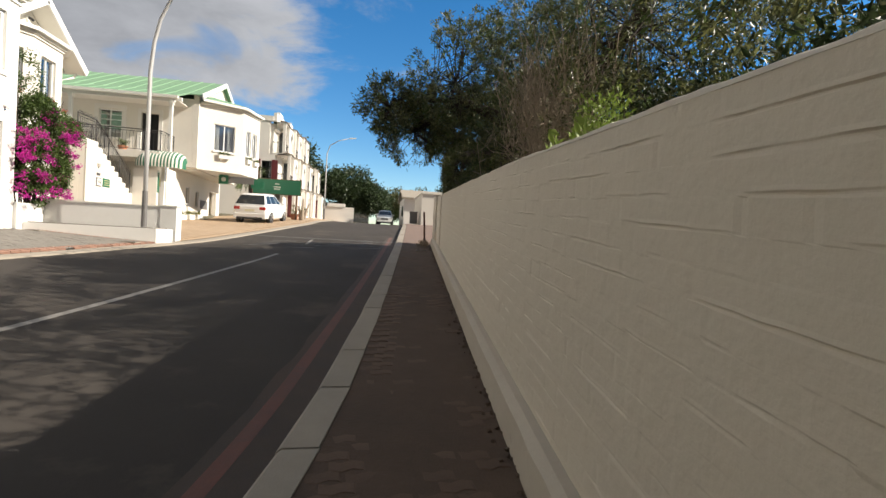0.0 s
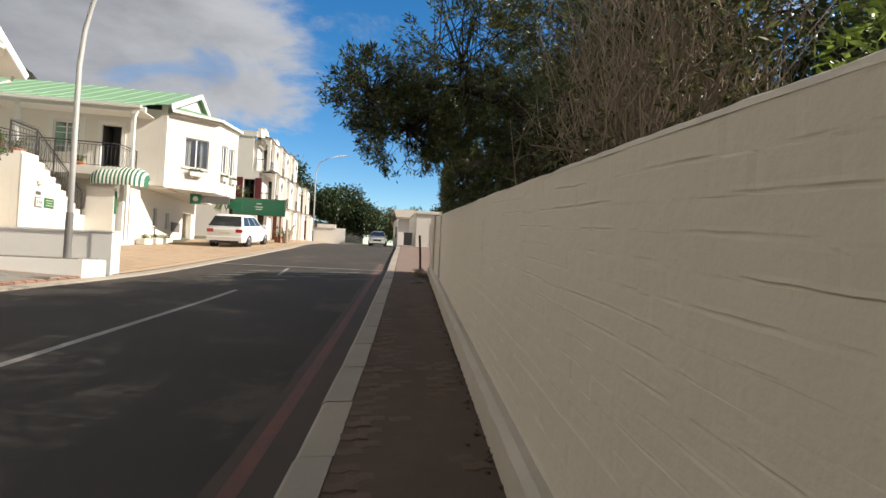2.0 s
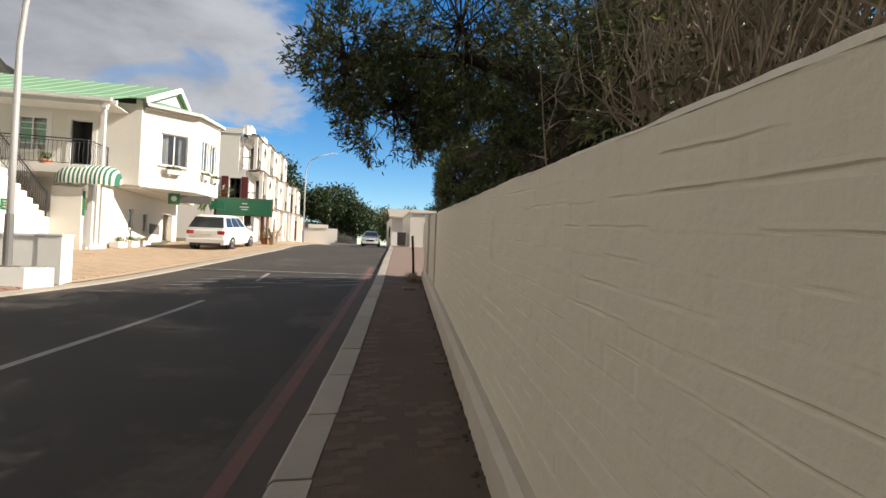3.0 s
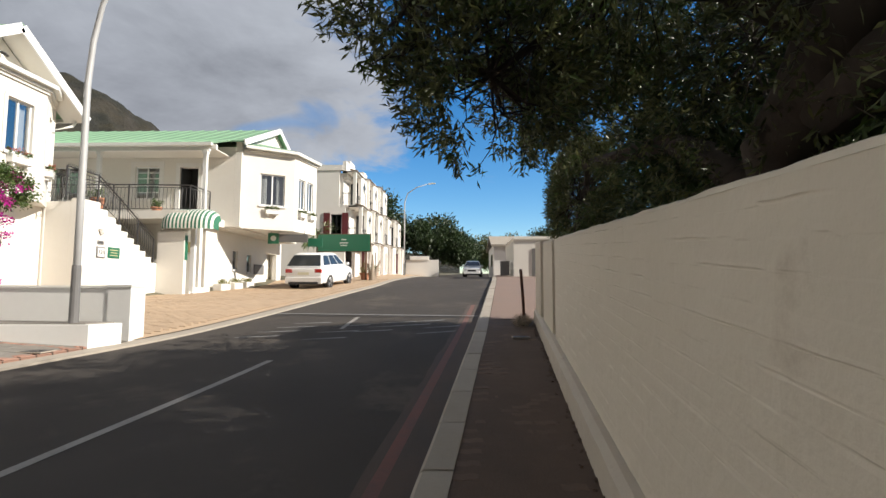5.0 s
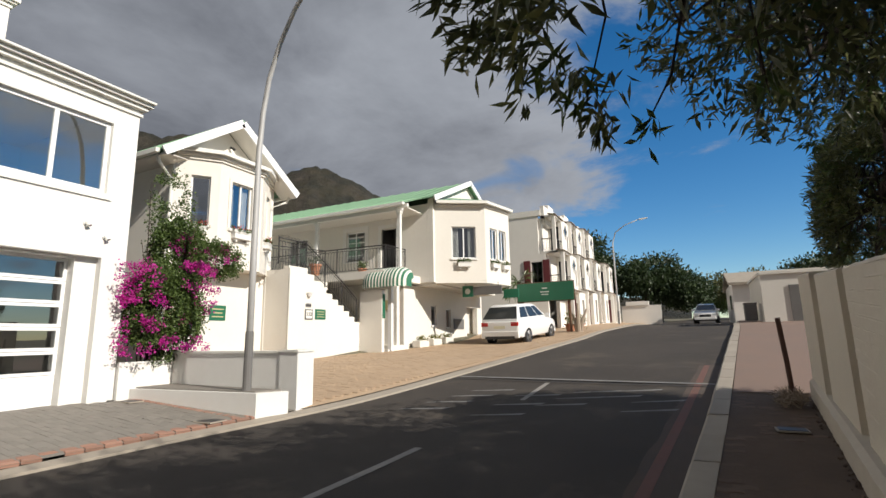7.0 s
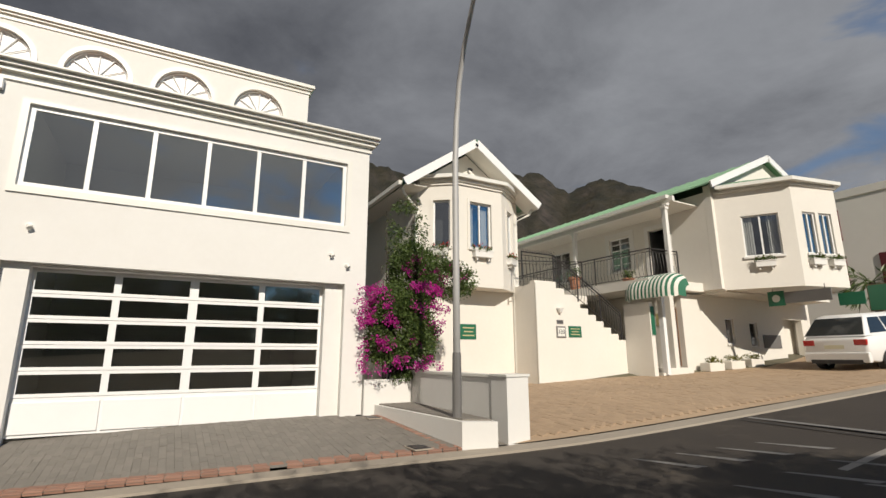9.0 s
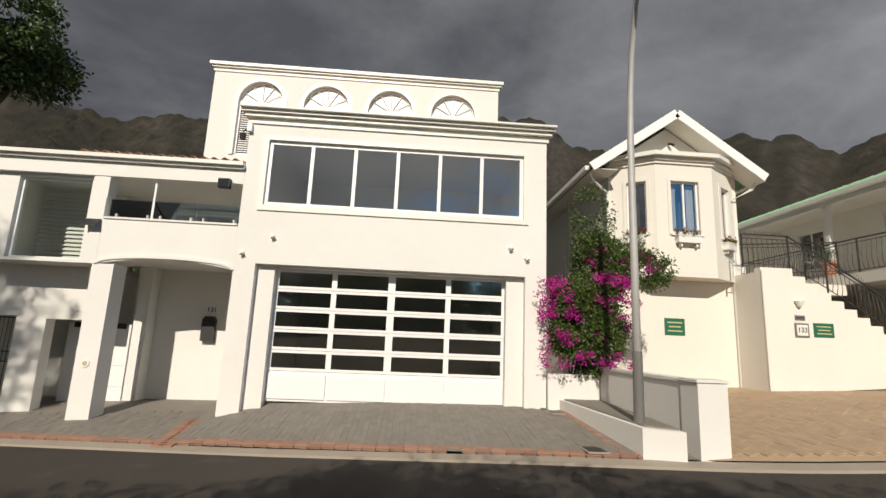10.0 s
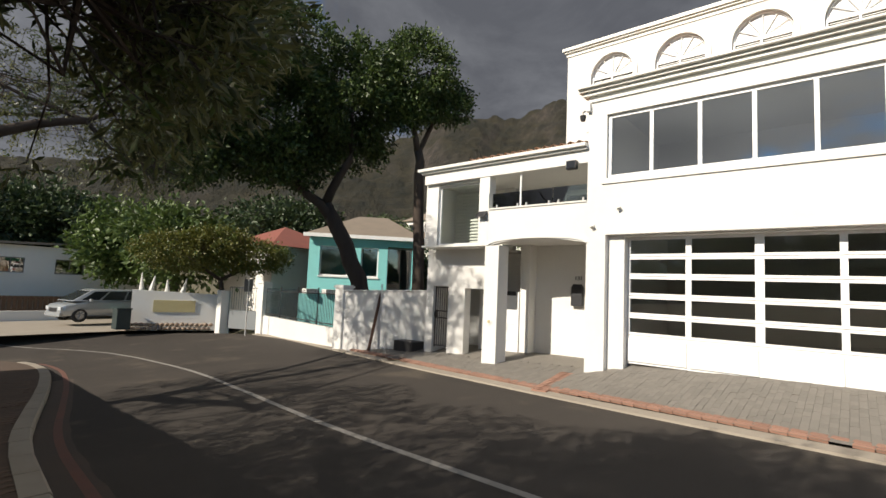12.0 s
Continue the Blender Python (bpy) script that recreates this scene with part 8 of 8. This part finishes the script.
palm((-9.2, 36.5, court_z(-9, 36.5)), 3.0, "small palm beside the white block", 3)
palm((-46, -20, land_z(-46, -20)), 7, "palm with dry fronds on the hillside", 4, True)
palm((-44, -22, land_z(-44, -22)), 6, "palm with dry fronds on the hillside", 5, True)

# ---- paving pieces, last in the file ----
def paver_mesh(name, lx, ly, h, bevel, zig=0.0):
    """One paving block, chamfered; with zig its long sides are stepped like interlocking pavers."""
    if zig:
        out = [(-lx / 2, -ly / 2), (-lx / 6, -ly / 2 - zig), (lx / 6, -ly / 2 + zig * 0.4), (lx / 2, -ly / 2 - zig * 0.3), (lx / 2, ly / 2 - zig * 0.3), (lx / 6, ly / 2 + zig * 0.4), (-lx / 6, ly / 2 - zig), (-lx / 2, ly / 2)]
    else:
        out = [(-lx / 2, -ly / 2), (lx / 2, -ly / 2), (lx / 2, ly / 2), (-lx / 2, ly / 2)]
    n = len(out)
    bm = bmesh.new()
    lo = [bm.verts.new((x, y, -h)) for x, y in out]
    mid = [bm.verts.new((x, y, -bevel)) for x, y in out]
    k = 1 - 2 * bevel / min(lx, ly)
    top = [bm.verts.new((x * k, y * k, 0)) for x, y in out]
    for a, b in ((lo, mid), (mid, top)):
        for i in range(n):
            bm.faces.new((a[i], a[(i + 1) % n], b[(i + 1) % n], b[i]))
    bm.faces.new(top)
    me = bpy.data.meshes.new(name)
    bm.to_mesh(me)
    bm.free()
    return me


def pave(parent, name, me, material, spots, limit=300, lift=0.0):
    """Lays blocks at spots (x, y, z, slope over y, slope over x, turn); the first ones singly, the rest joined."""
    me.materials.append(material)
    for x, y, z, sy, sx, turn in spots[:limit]:
        ob = new(name, me)
        ob.parent = parent
        ob.matrix_basis = pose(x, y, z + lift, math.degrees(math.atan(sy)), -math.degrees(math.atan(sx)), turn)
    if len(spots) > limit:
        base = np.array([v.co for v in me.vertices])
        polys = [tuple(p.vertices) for p in me.polygons]
        vs, fs = [], []
        for x, y, z, sy, sx, turn in spots[limit:]:
            c, s = math.cos(radians(turn)), math.sin(radians(turn))
            px, py = base[:, 0] * c - base[:, 1] * s, base[:, 0] * s + base[:, 1] * c
            pz = base[:, 2] + z + lift + sy * py + sx * px
            o = len(vs)
            vs.extend(zip((px + x).tolist(), (py + y).tolist(), pz.tolist()))
            fs.extend(tuple(i + o for i in p) for p in polys)
        m2 = bpy.data.meshes.new(name + "_field")
        m2.from_pydata(vs, [], fs)
        m2.materials.append(material)
        ob = new(name + "_field", m2)
        ob.parent = parent
        ob["kind"] = "stuff"


rg = np.random.default_rng(77)
# brown interlocking pavers between kerb and garden wall
spots = []
r = 0
yv = -6.0
while yv < 16.6:
    xa, xb = xn(yv) + KERB_W + 0.10, xw(yv) - 0.06
    x = xa + (0.11 if r % 2 else 0.0)
    while x < xb - 0.04:
        wear = noise.noise((x * 1.4, yv * 0.9, 2.2))
        if wear > -0.42 and not (x > xb - 0.16 and noise.noise((yv * 3, 1, 1)) > -0.1):
            mid = 1 - abs((x - xa) / (xb - xa) - 0.5) * 2
            spots.append((x, yv, zn(yv) + 0.127 - 0.011 * min(1.0, 1.8 * mid) + 0.003 * rg.normal() + 0.016 * wear, 0.083, 0.03 * rg.normal() * 0.4, 4 + rg.normal() * 1.2))
        x += 0.222
    yv += 0.113
    r += 1
spots.sort(key=lambda s: abs(s[1] - 3.2))
pave(bpy.data.objects["pavement"], "paver", paver_mesh("paver", 0.210, 0.104, 0.06, 0.007, 0.022), M["paving"], spots)
# loose earth crumbs along the wall foot
bm = bmesh.new()
for k in range(900):
    yy = rg.uniform(-3, 16)
    xx = xw(yy) - abs(rg.normal(0.0, 0.05)) - 0.01
    s = rg.uniform(0.008, 0.03)
    m_ = Matrix.Translation((xx, yy, zn(yy) + 0.125)) @ Euler(rg.uniform(0, 3, 3)).to_matrix().to_4x4() @ Matrix.Diagonal((s, s * rg.uniform(0.6, 1), s * 0.7, 1))
    bmesh.ops.create_cube(bm, size=1.2, matrix=m_) if k < 350 else None
tagged(part("earth_crumbs", bm, M["soil"]), "dark crumbs of soil along the wall foot", "soil", kind="stuff")
# grey driveway blocks and the red brick edging
spots, edge = [], []
r, yv = 0, -1.2
while yv < 14.1:
    x = xf(yv) - 0.62 + (0.1 if r % 2 else 0)
    while x > xf(yv) - 5.2 and x > -10.2:
        if not (x < -9.5 and (yv > 12.5 or 6.5 < yv < 7.4)):
            spots.append((x, yv, court_z(x, yv) + 0.012 + 0.002 * rg.normal(), (court_z(x, yv + 0.2) - court_z(x, yv - 0.2)) / 0.4, (court_z(x + 0.2, yv) - court_z(x - 0.2, yv)) / 0.4, rg.normal() * 0.8))
        x -= 0.205
    yv += 0.103
    r += 1
spots.sort(key=lambda s: abs(s[1] - 10.5) + abs(s[0] + 7.3))
pave(bpy.data.objects["driveway_grey"], "grey_paver", paver_mesh("grey_paver", 0.2036, 0.1016, 0.05, 0.002), M["drive_grey"], spots)
yv = -2.0
while yv < 14.0:
    for off in (0.36, 0.47):
        if noise.noise((yv * 0.6, off * 9, 3)) > -0.45:
            dx = (xf(yv + 0.2) - xf(yv - 0.2)) / 0.4
            x = xf(yv) - off
            edge.append((x, yv, court_z(x, yv) + 0.014, (court_z(x, yv + 0.2) - court_z(x, yv - 0.2)) / 0.4, 0.0, 90 - math.degrees(math.atan(dx))))
    yv += 0.212
for k in range(14):
    x = -7.9 - k * 0.12
    for dy in (0, 0.11):
        edge.append((x, 6.35 + dy - 0.2 * k / 14, court_z(x, 6.35) + 0.018, 0.0, 0.0, 90))
for k in range(17):
    x = -6.75 - k * 0.16
    edge.append((x, 13.28 - 0.06 * (k / 17), court_z(x, 13.2) + 0.018, 0.03, 0.0, 0))
pave(bpy.data.objects["driveway_grey"], "edge_brick", paver_mesh("edge_brick", 0.205, 0.100, 0.05, 0.006), M["edgebrick"], edge)
# tan forecourt blocks
spots = []
r, yv = 0, 14.7
while yv < 34:
    x = xf(yv) - 0.72 + (0.1 if r % 2 else 0)
    while x > xf(yv) - 7.2 and x > -11.0:
        spots.append((x, yv, court_z(x, yv) + 0.012 + 0.002 * rg.normal(), (court_z(x, yv + 0.2) - court_z(x, yv - 0.2)) / 0.4, (court_z(x + 0.2, yv) - court_z(x - 0.2, yv)) / 0.4, rg.normal() * 0.8))
        x -= 0.205
    yv += 0.103
    r += 1
spots.sort(key=lambda s: abs(s[1] - 15.5) + abs(s[0] + 6.8))
pave(bpy.data.objects["driveway_tan"], "tan_paver", paver_mesh("tan_paver", 0.2036, 0.1016, 0.05, 0.002), M["drive"], spots)
